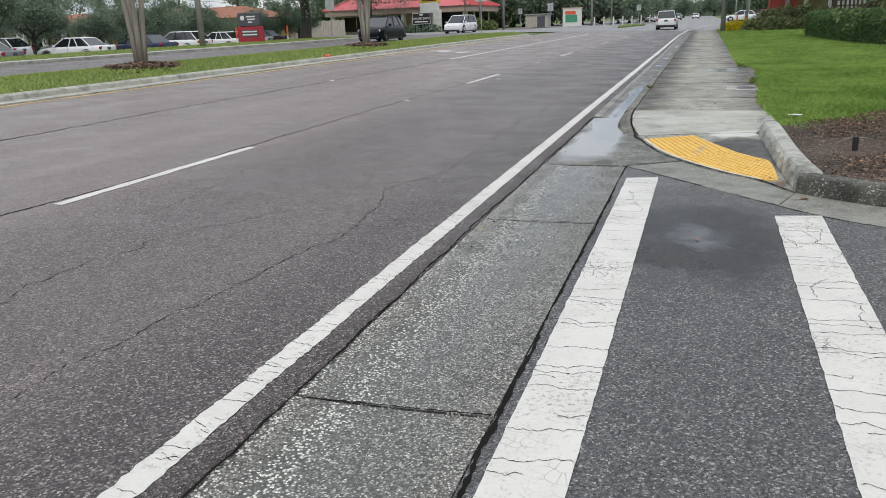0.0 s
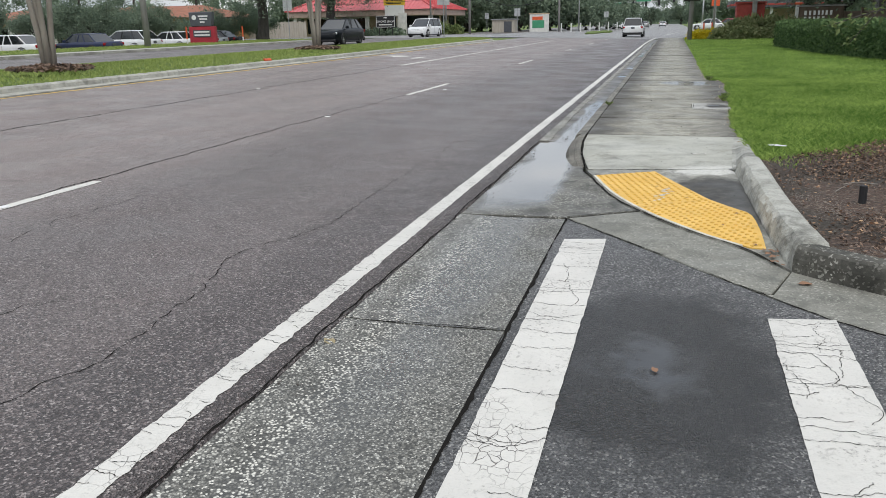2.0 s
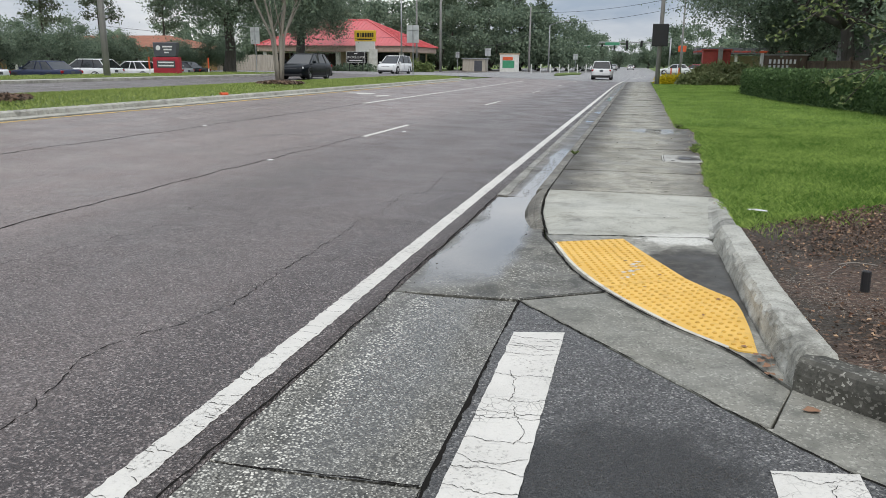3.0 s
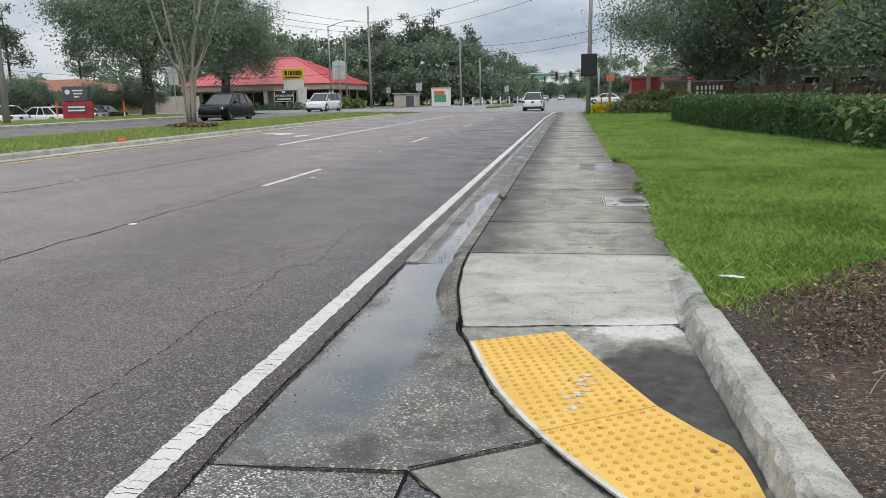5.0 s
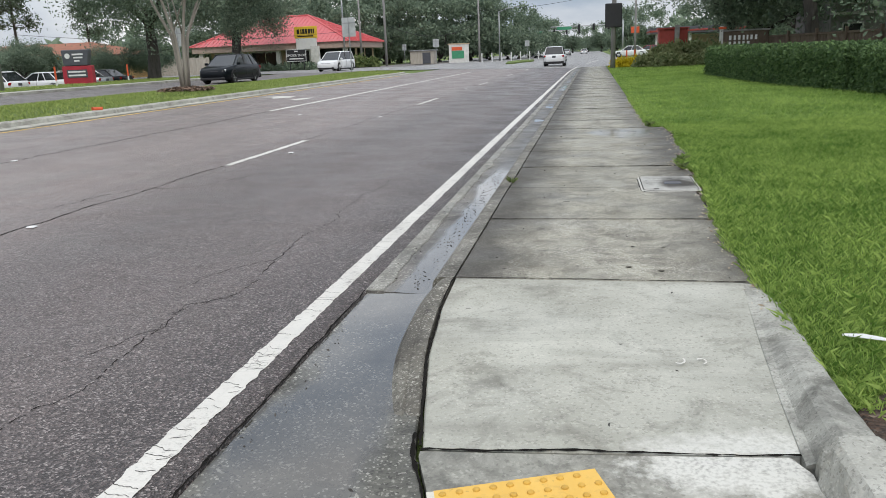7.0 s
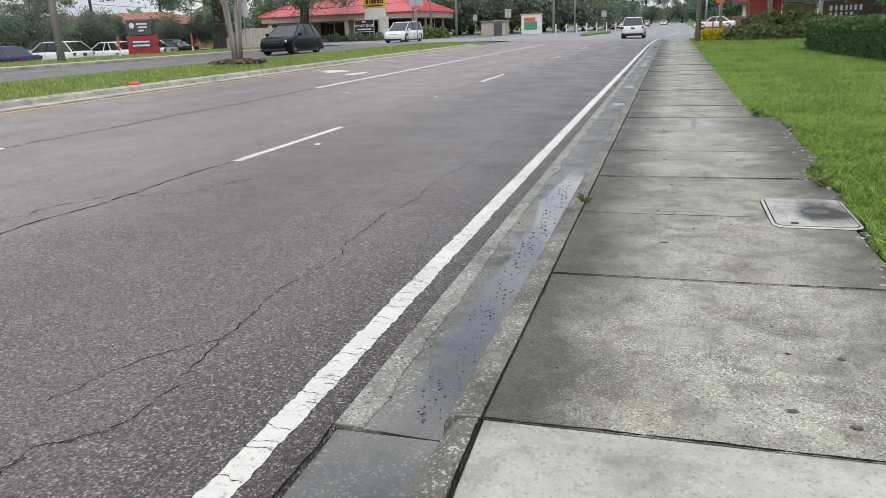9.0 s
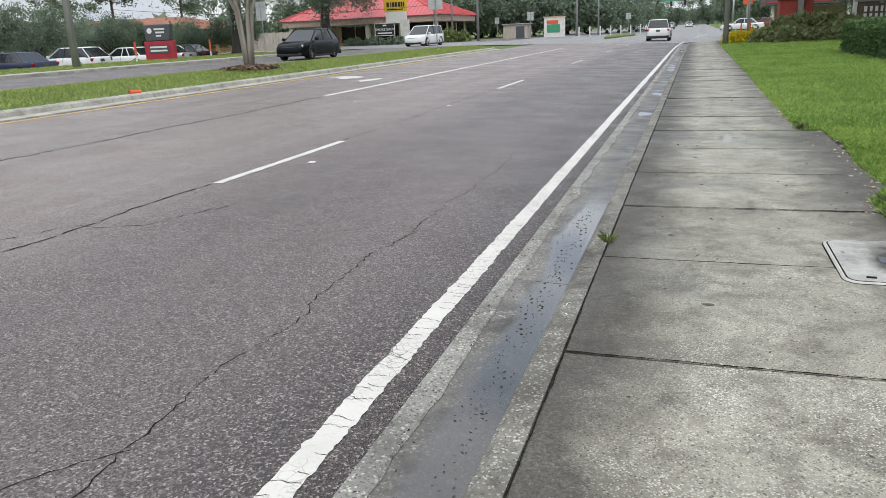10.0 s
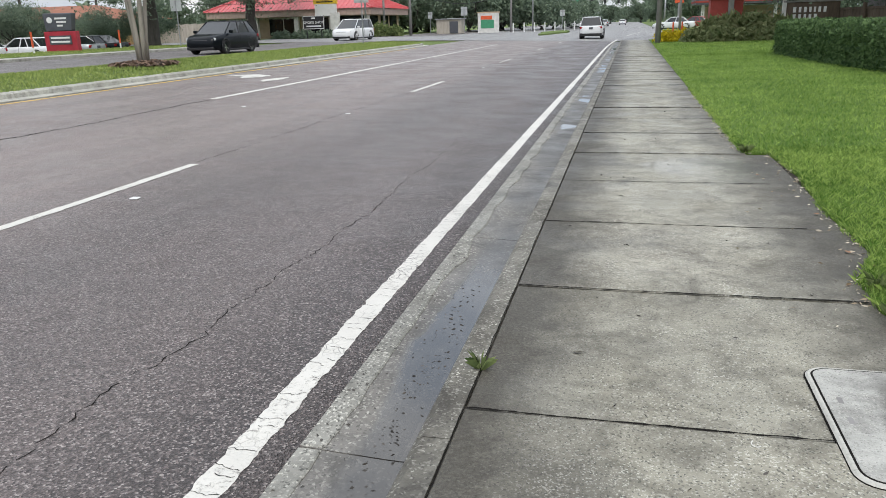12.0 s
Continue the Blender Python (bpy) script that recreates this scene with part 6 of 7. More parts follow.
def fallen_leaf(at, size, turn, label, material=M_LEAF):
    V = [(0, -0.5, 0), (0.28, -0.25, 0.06), (0.34, 0.05, 0.1), (0.16, 0.3, 0.05), (0, 0.52, 0.08), (-0.18, 0.28, 0.05), (-0.33, 0.02, 0.12), (-0.26, -0.28, 0.05), (0, 0, 0.0)]
    F = [(8, i, (i + 1) % 8) for i in range(8)]
    ob = solid("fallen_leaf", [(x * size, y * size, z * size) for x, y, z in V], F, material)
    ob.matrix_basis = pose(at[0], at[1], at[2], 0, 0, turn)
    return tagged(ob, label, "leaf", "fallen leaves")


fallen_leaf((-1.30, 5.55, 0.014), 0.085, 60, "dry tan fallen leaf on the gutter slab", chips("dry_leaf", (0.30, 0.25, 0.14), (0.36, 0.30, 0.18)))
fallen_leaf((0.23, 5.62, 0.008), 0.05, 20, "small orange fallen leaf on wet asphalt")
fallen_leaf((1.04, 6.98, 0.010), 0.09, 110, "orange-brown fallen leaf by the curb")
lr = random.Random(19)
for k in range(16):
    fallen_leaf((0.93 + lr.gauss(0, 0.035), 7.50 + lr.gauss(0, 0.10), 0.026 + 0.002 * (k % 5)), lr.uniform(0.03, 0.055), lr.uniform(0, 360), "curled orange-brown leaf in the curb corner")
for x, y, z in ((0.42, 9.02, 0.105), (0.31, 8.72, 0.09), (0.78, 8.52, 0.09), (0.66, 8.20, 0.085), (0.40, 8.35, 0.085)):
    fallen_leaf((x, y, ramp_z(x, y) + 0.011), lr.uniform(0.025, 0.045), lr.uniform(0, 360), "small brown leaf on the tactile pad")
for k, (x, y) in enumerate(((1.33, 16.2), (1.27, 16.12), (1.20, 16.3), (1.25, 18.9), (1.30, 17.6), (1.22, 17.9), (1.05, 20.4))):
    fallen_leaf((x, y, WALK_Z + 0.012), 0.05, k * 77, "small brown leaf on the sidewalk edge")
scrap = solid("paper_scrap", [(1.27, 11.19, 0.180), (1.45, 11.135, 0.180), (1.458, 11.150, 0.186), (1.36, 11.188, 0.192), (1.275, 11.205, 0.184), (1.27, 11.19, 0.178), (1.45, 11.135, 0.178), (1.458, 11.150, 0.184), (1.36, 11.188, 0.190), (1.275, 11.205, 0.182)],
              [(0, 1, 2, 3, 4), (9, 8, 7, 6, 5)], M_WHITE_P)
tagged(scrap, "thin strip of white paper lying on the grass", "litter")
stub = part("pipe_stub", tube_bm([(1.66, 8.62, 0.1), (1.655, 8.62, 0.275), (1.655, 8.62, 0.28)], [0.028, 0.028, 0.02], 10), M_BLACK, None)
tagged(stub, "short black pipe stub in the mulch", "pipe stub")
for line, r in (([(1.64, 9.22, 0.165), (1.73, 9.26, 0.175), (1.82, 9.23, 0.18), (1.90, 9.25, 0.17)], 0.005), ([(1.54, 8.97, 0.155), (1.60, 9.07, 0.165), (1.70, 9.22, 0.175)], 0.0035)):
    tw = part("twig", tube_bm(smoothline(line, 4), [r * (1 - 0.5 * q / (4 * (len(line) - 1))) for q in range(4 * (len(line) - 1) + 1)], 6), M_PALEBARK, None)
    tagged(tw, "pale dry twig lying on the mulch", "twig", "twigs")
# raised pavement markers
for x, y in ((-4.56, 18.8), (-4.93, 25.4), (-4.98, 13.55), (-4.95, 7.2), (-8.46, 17.5), (-7.19, 25.9), (-5.0, 38.7)):
    b = part("road_reflector", box_bm(0.08, 0.07, 0.014, (x, y, road_z(x)), 0.006), M_WHITE_P, None)
    tagged(b, "small white raised road reflector", "reflector", "road reflectors")
cap = part("litter_cup", tube_bm([(-12.72, 25.45, road_z(MED_E) + 0.16), (-12.62, 25.7, road_z(MED_E) + 0.17)], [0.07, 0.05], 10), M_ORANGE, None)
tagged(cap, "crushed red cup lying on the median curb", "litter")
# mulch chips and leaves on the bed: uncountable
bed_outline = [(v.co.x, v.co.y) for v in bed.data.vertices][: len(bed.data.vertices) // 3]
rng = np.random.default_rng(91)
n = 120000
x, y = rng.uniform(1.1, 6.5, n), rng.uniform(6.2, 13.5, n)
k = inside(bed_outline, x, y)
x, y = x[k], y[k]
z = 0.13 + 0.015 * np.clip(x - 1.1, 0, 4) + 0.02 * np.sin(3 * x) * np.sin(2.3 * y) + rng.random(len(x)) * 0.018
patch = 0.5 + 0.5 * np.sin(2.1 * x + 1.3 * np.sin(1.7 * y)) * np.sin(1.6 * y + 0.8 * np.sin(2.3 * x))
keep = rng.random(len(x)) < np.clip((x - 1.15) / 0.6, 0.22, 1.0) * np.clip(1.5 * patch, 0.3, 1.0)
tagged(new("mulch", quads_mesh("mulch", leaf_quads(rng, np.stack([x, y, z], 1)[keep], 0.016, 0.6, 2.0), M_CHIP)), "brown shredded bark mulch on the bed", "mulch", kind="stuff")
sel = rng.random(len(x)) < 0.075 * np.clip((x - 1.0) / 0.8, 0.35, 1.0) * np.clip(1.6 * patch, 0.3, 1.0)
tagged(new("leaf_litter", quads_mesh("leaf_litter", leaf_quads(rng, np.stack([x, y, z + 0.012], 1)[sel], 0.021, 0.8, 1.3), M_LEAF)), "dry fallen leaves on the mulch", "leaf litter", kind="stuff")
edge_line_pts = np.array(resample(walk_edge, 420))
pick = rng.integers(0, 420, 520)
scraps = np.stack([edge_line_pts[pick, 0] - 0.045 + rng.normal(0, 0.035, 520), edge_line_pts[pick, 1] + rng.normal(0, 0.04, 520), np.full(520, WALK_Z + 0.011)], 1)
n = 60
loose = np.stack([1.32 - np.abs(rng.normal(0, 0.30, n)), rng.uniform(16.5, 21.4, n), np.full(n, WALK_Z + 0.010)], 1)
tagged(new("leaf_litter", quads_mesh("leaf_litter", leaf_quads(rng, np.concatenate([scraps, loose]), 0.015, 0.92, 2.6), M_PETAL)), "pale dry leaf scraps along the lawn edge", "leaf litter", kind="stuff")
n = 500
tagged(new("twigs", quads_mesh("twigs", leaf_quads(rng, np.stack([rng.uniform(-0.7, 1.0, n), rng.uniform(8.6, 30, n), np.full(n, WALK_Z + 0.006)], 1)[:90], 0.012, 0.95, 2.5), M_GRIT)), "dark specks of debris on the sidewalk", "debris", kind="stuff")

# ---- vehicles ----


def loft(sections, material, name, parent, label="", smooth=True, cap=True):
    """A closed skin through cross-sections, each a list of points in order round it."""
    bm = bmesh.new()
    rings = [[bm.verts.new(p) for p in s] for s in sections]
    m = len(rings[0])
    for a, b in zip(rings, rings[1:]):
        for k in range(m):
            bm.faces.new((a[k], a[(k + 1) % m], b[(k + 1) % m], b[k]))
    if cap:
        bm.faces.new(list(reversed(rings[0])))
        bm.faces.new(rings[-1])
    bmesh.ops.recalc_face_normals(bm, faces=bm.faces)
    ob = part(name, bm, material, parent, label, smooth)
    return ob


def body_ring(y, w, z0, z1, belly=0.06, tuck=0.05):
    """One cross-section of a car body at y: half width w, from z0 to z1."""
    pts = [(w - 0.10, z0), (w - 0.02, z0 + 0.10), (w, z0 + (z1 - z0) * 0.45), (w - 0.015, z0 + (z1 - z0) * 0.72), (w - tuck, z1 - 0.03), (w - tuck - 0.08, z1)]
    return [(x, y, z) for x, z in pts] + [(-x, y, z) for x, z in reversed(pts)]


CAR_SHAPES = {
    # length, width, roof, belt, bonnet height, tail height, cabin start and end (low), roof start and end, wheel radius
    "suv": (4.95, 1.92, 1.76, 1.08, 1.02, 1.08, 1.10, -2.36, 0.35, -2.05, 0.38),
    "sedan": (4.75, 1.84, 1.44, 0.92, 0.86, 0.95, 1.15, -1.75, 0.30, -1.05, 0.33),
    "crossover": (4.6, 1.85, 1.58, 1.0, 0.94, 1.0, 1.25, -2.2, 0.30, -1.55, 0.34),
    "minivan": (5.05, 1.97, 1.74, 1.02, 0.98, 1.02, 1.55, -2.42, 0.45, -2.15, 0.35),
}


def make_car(name, shape, paint_m, label, rear_lamps=True):
    """A car that faces +y, standing on its wheels at the origin: body, cabin glass, roof, wheels, lamps, mirrors, plates."""
    L, W, roof, belt, hood, tail, c0, c1, r0, r1, wr = CAR_SHAPES[shape]
    w, h = W / 2, L / 2
    root = empty(name, pose(0, 0, 0))
    ground = 0.24 if shape == "suv" else 0.19
    S = [body_ring(-h, w - 0.20, ground + 0.18, tail - 0.12), body_ring(-h + 0.10, w - 0.08, ground + 0.06, tail - 0.02), body_ring(-h + 0.45, w - 0.02, ground, belt),
         body_ring(-h * 0.55, w, ground, belt), body_ring(0, w, ground, belt), body_ring(c0 - 0.15, w, ground, belt - 0.02),
         body_ring(h * 0.55, w - 0.01, ground, hood + 0.02), body_ring(h - 0.45, w - 0.05, ground, hood - 0.06), body_ring(h - 0.12, w - 0.16, ground + 0.05, hood - 0.16), body_ring(h, w - 0.30, ground + 0.16, hood - 0.30)]
    loft(S, paint_m, "body", root)
    # cabin: glass all round under a painted roof
    g0, g1 = belt - 0.05, roof - 0.06
    wt, wb = w - 0.24, w - 0.075
    ring0 = [(wb - 0.10, c0 + 0.02, g0), (wb, c0 - 0.2, g0), (wb, 0, g0), (wb, c1 + 0.25, g0), (wb - 0.06, c1, g0)]
    ring1 = [(wt - 0.08, r0 + 0.02, g1), (wt, r0 - 0.15, g1), (wt + 0.01, (r0 + r1) / 2, g1 + 0.02), (wt, r1 + 0.15, g1), (wt - 0.06, r1, g1)]
    mir = lambda ring: ring + [(-x, y, z) for x, y, z in reversed(ring)]
    lo, hi = mir(ring0), mir(ring1)
    for pane, ks in (("windscreen", (9, 0, 8)), ("side_window", (1,)), ("side_window", (2,)), ("rear_window", (3, 4, 5)), ("side_window", (6,)), ("side_window", (7,))):
        V, F = [], []
        for q in ks:
            r = (q + 1) % 10
            F.append(tuple(len(V) + e for e in range(4)))
            V += [lo[q], lo[r], hi[r], hi[q]]
        solid(pane, V, F, M_CARGLASS, root, "dark tinted glass")
    ring2 = [(x + 0.012, y, z - 0.01) for x, y, z in ring1]
    ring3 = [(x * 0.94, y * 0.97, roof - 0.035) for x, y, z in ring1]
    ring4 = [(x * 0.72, y * 0.85, roof) for x, y, z in ring1]
    loft([mir(ring2), mir(ring3), mir(ring4)], paint_m, "roof", root)
    # pillars
    for sx in (1, -1):
        for a, b in (((wb - 0.06, c0 - 0.02, g0), (wt - 0.04, r0, g1)), ((wb + 0.004, -0.15, g0), (wt + 0.012, -0.25, g1)), ((wb + 0.002, c1 + 0.95, g0), (wt + 0.008, r1 + 0.55, g1)), ((wb - 0.03, c1 + 0.06, g0), (wt - 0.03, r1 + 0.04, g1))):
            bm = tube_bm([(sx * a[0], a[1], a[2] - 0.02), (sx * b[0], b[1], b[2] + 0.02)], [0.034, 0.03], 6)
            part("pillar", bm, paint_m if abs(a[1]) > 0.5 and a[1] != c1 + 0.95 else M_BLACK, root)
        part("mirror", box_bm(0.20, 0.10, 0.15, (sx * (w + 0.06), c0 - 0.35, belt - 0.02), 0.03, 2), paint_m, root)
        part("headlamp", box_bm(0.36, 0.14, 0.14, (sx * (w - 0.33), h - 0.20, hood - 0.30), 0.03, 2), M_LAMP, root, "clear headlamp")
        part("taillamp", box_bm(0.42, 0.10, 0.17, (sx * (w - 0.28), -h + 0.06, tail - 0.26), 0.03, 2), M_TAIL, root, "red tail lamp")
        part("sill", box_bm(0.06, L * 0.52, 0.10, (sx * (w - 0.04), 0, ground - 0.04), 0.02), M_BLACK, root)
        part("door_seam", box_bm(0.006, 0.012, belt - ground - 0.25, (sx * (w + 0.0005), -0.12, ground + 0.2)), M_BLACK, root)
        part("door_handle", box_bm(0.03, 0.18, 0.03, (sx * (w - 0.005), 0.15, belt - 0.2), 0.008), paint_m, root)
        part("door_handle", box_bm(0.03, 0.18, 0.03, (sx * (w - 0.005), -0.9, belt - 0.2), 0.008), paint_m, root)
    part("bumper_rear", box_bm(W - 0.16, 0.14, 0.24, (0, -h + 0.06, ground + 0.0), 0.05, 2), M_BLACK, root, "black rear bumper")
    part("bumper_front", box_bm(W - 0.42, 0.14, 0.16, (0, h - 0.07, ground + 0.02), 0.05, 2), M_BLACK, root, "black front bumper")
    part("grille", box_bm(W * 0.46, 0.08, 0.16, (0, h - 0.05, hood - 0.42), 0.02), M_BLACK, root, "dark grille")
    part("plate", box_bm(0.31, 0.03, 0.16, (0, -h - 0.005, tail - 0.30), 0.005), M_GREYSIGN, root, "plain dark plate")
    for sx in (1, -1):
        for y in (h - 0.95, -h + 1.0):
            m = Matrix.Translation((sx * (w - 0.12), y, wr)) @ Matrix.Rotation(radians(90), 4, "Y")
            bm = bmesh.new()
            prof = [(wr * 0.66, -0.11), (wr * 0.95, -0.115), (wr, -0.07), (wr, 0.07), (wr * 0.95, 0.115), (wr * 0.66, 0.11)]
            rings = [[bm.verts.new((r * math.cos(t), r * math.sin(t), z)) for t in [2 * math.pi * k / 24 for k in range(24)]] for r, z in prof]
            for a, b in zip(rings, rings[1:] + rings[:1]):
                for k in range(24):
                    bm.faces.new((a[k], a[(k + 1) % 24], b[(k + 1) % 24], b[k]))
            bmesh.ops.transform(bm, matrix=m, verts=bm.verts)
            bmesh.ops.recalc_face_normals(bm, faces=bm.faces)
            tyre = part("wheel", bm, M_RUBBER, root, "black tyre", True)
            bm = bmesh.new()
            bmesh.ops.create_cone(bm, cap_ends=True, segments=24, radius1=wr * 0.66, radius2=wr * 0.66, depth=0.06)
            bmesh.ops.transform(bm, matrix=m @ Matrix.Translation((0, 0, 0.05 * sx)), verts=bm.verts)
            part("hub", bm, M_BLACK, tyre)
            bm = bmesh.new()
            for k in range(5):
                t = 2 * math.pi * k / 5
                box_bm(wr * 0.62, 0.06, 0.02, (wr * 0.32 * math.cos(t), wr * 0.32 * math.sin(t), 0.082 * sx - 0.01), 0, 1, bm, math.degrees(t))
            bmesh.ops.transform(bm, matrix=m, verts=bm.verts)
            part("rim", bm, M_ALLOY, tyre, "five-spoke alloy rim")
            part("wheel_arch", tube_bm([(sx * (w - 0.02), y + (wr + 0.05) * math.cos(t), wr + (wr + 0.05) * math.sin(t)) for t in [math.pi * q / 12 for q in range(13)]], [0.035] * 13, 5), M_BLACK, root)
    tagged(root, label, "car")
    return root


RZ = road_z(-21) + 0.006
suv = make_car("suv_car", "suv", P_WHITE, "white SUV driving ahead on the road")
suv.matrix_basis = pose(-3.35, 80, road_z(-3.35), 0, 0, 0)
c = make_car("crossover_car", "crossover", P_DARK, "dark blue SUV on the opposite carriageway")
c.matrix_basis = pose(-20.4, 49, RZ, 0, 0, 180)
van = make_car("minivan_car", "minivan", P_WHITE, "white minivan on the opposite carriageway")
van.matrix_basis = pose(-23.2, 76, RZ, 0, 0, 176)
sed = make_car("sedan_car", "sedan", P_SILVER, "silver sedan parked in the lot")
LZ = 0.035


def park(src, x, y, turn, paint_m, label, group="parked cars"):
    c = copy_thing(src, pose(x, y, LZ, 0, 0, turn))
    for o in c.children:
        if o.name.split(".")[0] in ("body", "roof", "pillar", "mirror", "door_handle"):
            o.data = o.data.copy()
            o.data.materials[0] = paint_m
    tagged(c, label, "car", group)
    return c


sed.matrix_basis = pose(-35.8, 24, LZ, 0, 0, 82)
sed["group"] = "parked cars"
cross = make_car("crossover_car", "crossover", P_WHITE, "white crossover parked beside the sign")
cross.matrix_basis = pose(-36.6, 49.0, LZ, 0, 0, 88)
cross["group"] = "parked cars"
park(sed, -36.0, 44.2, 84, P_BLUE, "dark blue sedan parked nose to the verge")
park(sed, -35.8, 31, 98, P_GREY, "grey sedan parked in the lot")
park(sed, -37.2, 39.4, 96, P_WHITE, "white sedan parked in the lot")
park(sed, -36.2, 53.5, 88, P_WHITE, "white sedan parked beside the red sign")
park(sed, -36.4, 57.2, 90, P_SILVER, "silver sedan parked beside the red sign")
park(sed, -37.0, 60.6, 90, P_DARK, "dark sedan parked near the oak")
park(sed, -43.5, 34.5, 80, P_WHITE, "white sedan parked in the second row")
park(cross, -44.5, 40, 95, P_WHITE, "white off-roader parked in the second row")
park(sed, -43, 28.6, 100, P_DARK, "black sedan parked in the second row")
park(sed, -44.0, 46, 95, P_GREY, "grey sedan parked in the second row")
park(sed, -36.2, 17, 84, P_DARK, "black sedan parked near the verge")
for x, y, turn, pm, lab in ((4.6, 108, 90, P_WHITE, "white car waiting in the side street"), (7.5, 116, 80, P_RED, "dark red car beyond the junction"), (-9.5, 150, 180, P_WHITE, "white car approaching far away"),
                            (-12, 175, 180, P_DARK, "dark car approaching far away"), (-6, 190, 0, P_SILVER, "silver car far down the road"), (-2.5, 230, 0, P_WHITE, "white car far down the road")):
    c = park(sed, x, y, turn, pm, lab, "distant traffic")
    c.location.z = road_z(min(x, -1.5)) + 0.01 if x < 1 else 0.22


# ---- poles, signs and wires ----


def utility_pole(x, y, z, h, r, label, lean=0.0, arm=0.0):
    root = empty("utility_pole", pose(x, y, z))
    part("pole", tube_bm([(0, 0, -0.2), (lean * 0.5, 0, h * 0.5), (lean, 0, h)], [r, r * 0.85, r * 0.65], 12), M_POLEWOOD, root, smooth=True)
    for k in (0.72, 0.8, 0.95):
        part("bracket", box_bm(0.10, 0.45, 0.08, (lean * k, 0.1, h * k)), M_GALV, root)
    if arm:
        part("crossarm", box_bm(2.2, 0.1, 0.12, (lean, 0, h - 0.5)), M_POLEWOOD, root)
    return tagged(root, label, "utility pole", "utility poles")


utility_pole(-29.3, 41.5, VZ, 12.0, 0.19, "grey wooden utility pole on the far verge", 0.0)
utility_pole(-23.5, 95, 0.6, 11.6, 0.16, "grey wooden utility pole at the junction", 0.0)
utility_pole(-26.8, 96, 0.6, 9.0, 0.14, "thin grey utility pole beside the shop")
utility_pole(-14.9, 111, 0.5, 8.6, 0.15, "grey utility pole beyond the junction")
right_pole = utility_pole(1.42, 62.2, WALK_Z, 11.5, 0.17, "grey utility pole at the sidewalk end", 0.1)
part("sign_box", box_bm(1.12, 0.34, 1.56, (0.0, -0.28, 2.72), 0.05, 2), M_BLACK, right_pole, "black box-like sign back")
utility_pole(4.6, 96, 0.2, 9.5, 0.13, "thin utility pole beyond the junction")


def street_lamp(x, y, z, h, reach, label):
    root = empty("street_lamp", pose(x, y, z))
    part("pole", tube_bm([(0, 0, -0.1), (0, 0, h * 0.6), (0, 0, h)], [0.11, 0.09, 0.07], 10), M_GALV, root, smooth=True)
    part("arm", tube_bm([(0, 0, h - 0.1), (reach * 0.5, 0, h + 0.35), (reach, 0, h + 0.5)], [0.05, 0.045, 0.04], 8), M_GALV, root, smooth=True)
    part("lamp_head", box_bm(0.6, 0.25, 0.12, (reach + 0.25, 0, h + 0.44), 0.04, 2), M_GALV, root)
    return tagged(root, label, "street lamp", "street lamps")


street_lamp(-12.3, 112, 0.5, 6.3, 2.2, "galvanised street lamp beyond the junction")
street_lamp(-27.2, 91, 0.55, 9.2, 2.6, "galvanised street lamp beside the tyre shop")


def cable(points, r=0.012):
    """A sagging wire between two places."""
    (a, b, sag) = points
    a, b = Vector(a), Vector(b)
    L = []
    for k in range(13):
        t = k / 12
        p = a.lerp(b, t)
        p.z -= sag * 4 * t * (1 - t)
        L.append(tuple(p))
    ob = part("power_cable", tube_bm(L, [r] * 13, 5), M_BLACK, None)
    return tagged(ob, "thin dark overhead power cable", "cable", "overhead cables")


for dz in (0.0, 0.55, 1.2):
    cable(((-29.3, 41.5, 9.0 + dz), (-23.5, 95, 9.2 + dz), 0.8), 0.02)
    cable(((-29.3, 41.5, 9.0 + dz), (-34, 0, 9.2 + dz), 0.7), 0.02)
for dz in (0.0, 1.4):
    cable(((-23.5, 95, 9.0 + dz), (1.5, 62.2, 9.6 + dz), 0.9), 0.018)
    cable(((-14.9, 111, 7.0 + dz), (4.6, 96, 8.0 + dz * 0.8), 0.6), 0.02)
cable(((-23.5, 95, 5.2), (-14.9, 111, 5.6), 1.6), 0.03)
cable(((-23.5, 95, 4.9), (-60, 80, 5.4), 1.0), 0.02)
for dz in (0.0, 0.7):
    cable(((1.5, 62.2, 9.6 + dz), (4.6, 96, 8.6 + dz), 0.5), 0.018)


def road_sign(x, y, z, top, w, h, label, turn=0.0):
    root = empty("road_sign", pose(x, y, z, 0, 0, turn))
    part("post", box_bm(0.06, 0.04, top - z - 0.02, (0, 0.04, 0)), M_GALV, root)
    part("panel", box_bm(w, 0.02, h, (0, 0, top - z - h), 0.004), M_SIGNBACK, root, "bare grey sign back")
    part("brace", box_bm(w * 0.96, 0.03, 0.05, (0, -0.025, top - z - h * 0.3)), M_GALV, root)
    part("brace", box_bm(0.06, 0.03, h * 0.98, (0, -0.028, top - z - h * 0.99)), M_GALV, root)
    return tagged(root, label, "road sign", "road signs")


road_sign(-15.85, 57.5, med_z(-15.8, 0) - 0.02, 4.15, 0.92, 1.22, "back of a large grey road sign on the median")
road_sign(-29.15, 59, VZ, 4.12, 0.78, 1.26, "back of a tall grey road sign on the verge")
road_sign(-22.3, 99, 0.6, 2.9, 0.5, 0.7, "small grey road sign near the junction")
road_sign(-18.8, 101, 0.6, 3.4, 0.75, 0.95, "grey road sign near the junction")
road_sign(-8.6, 112, 0.45, 2.9, 0.6, 0.75, "white road sign on the far median")


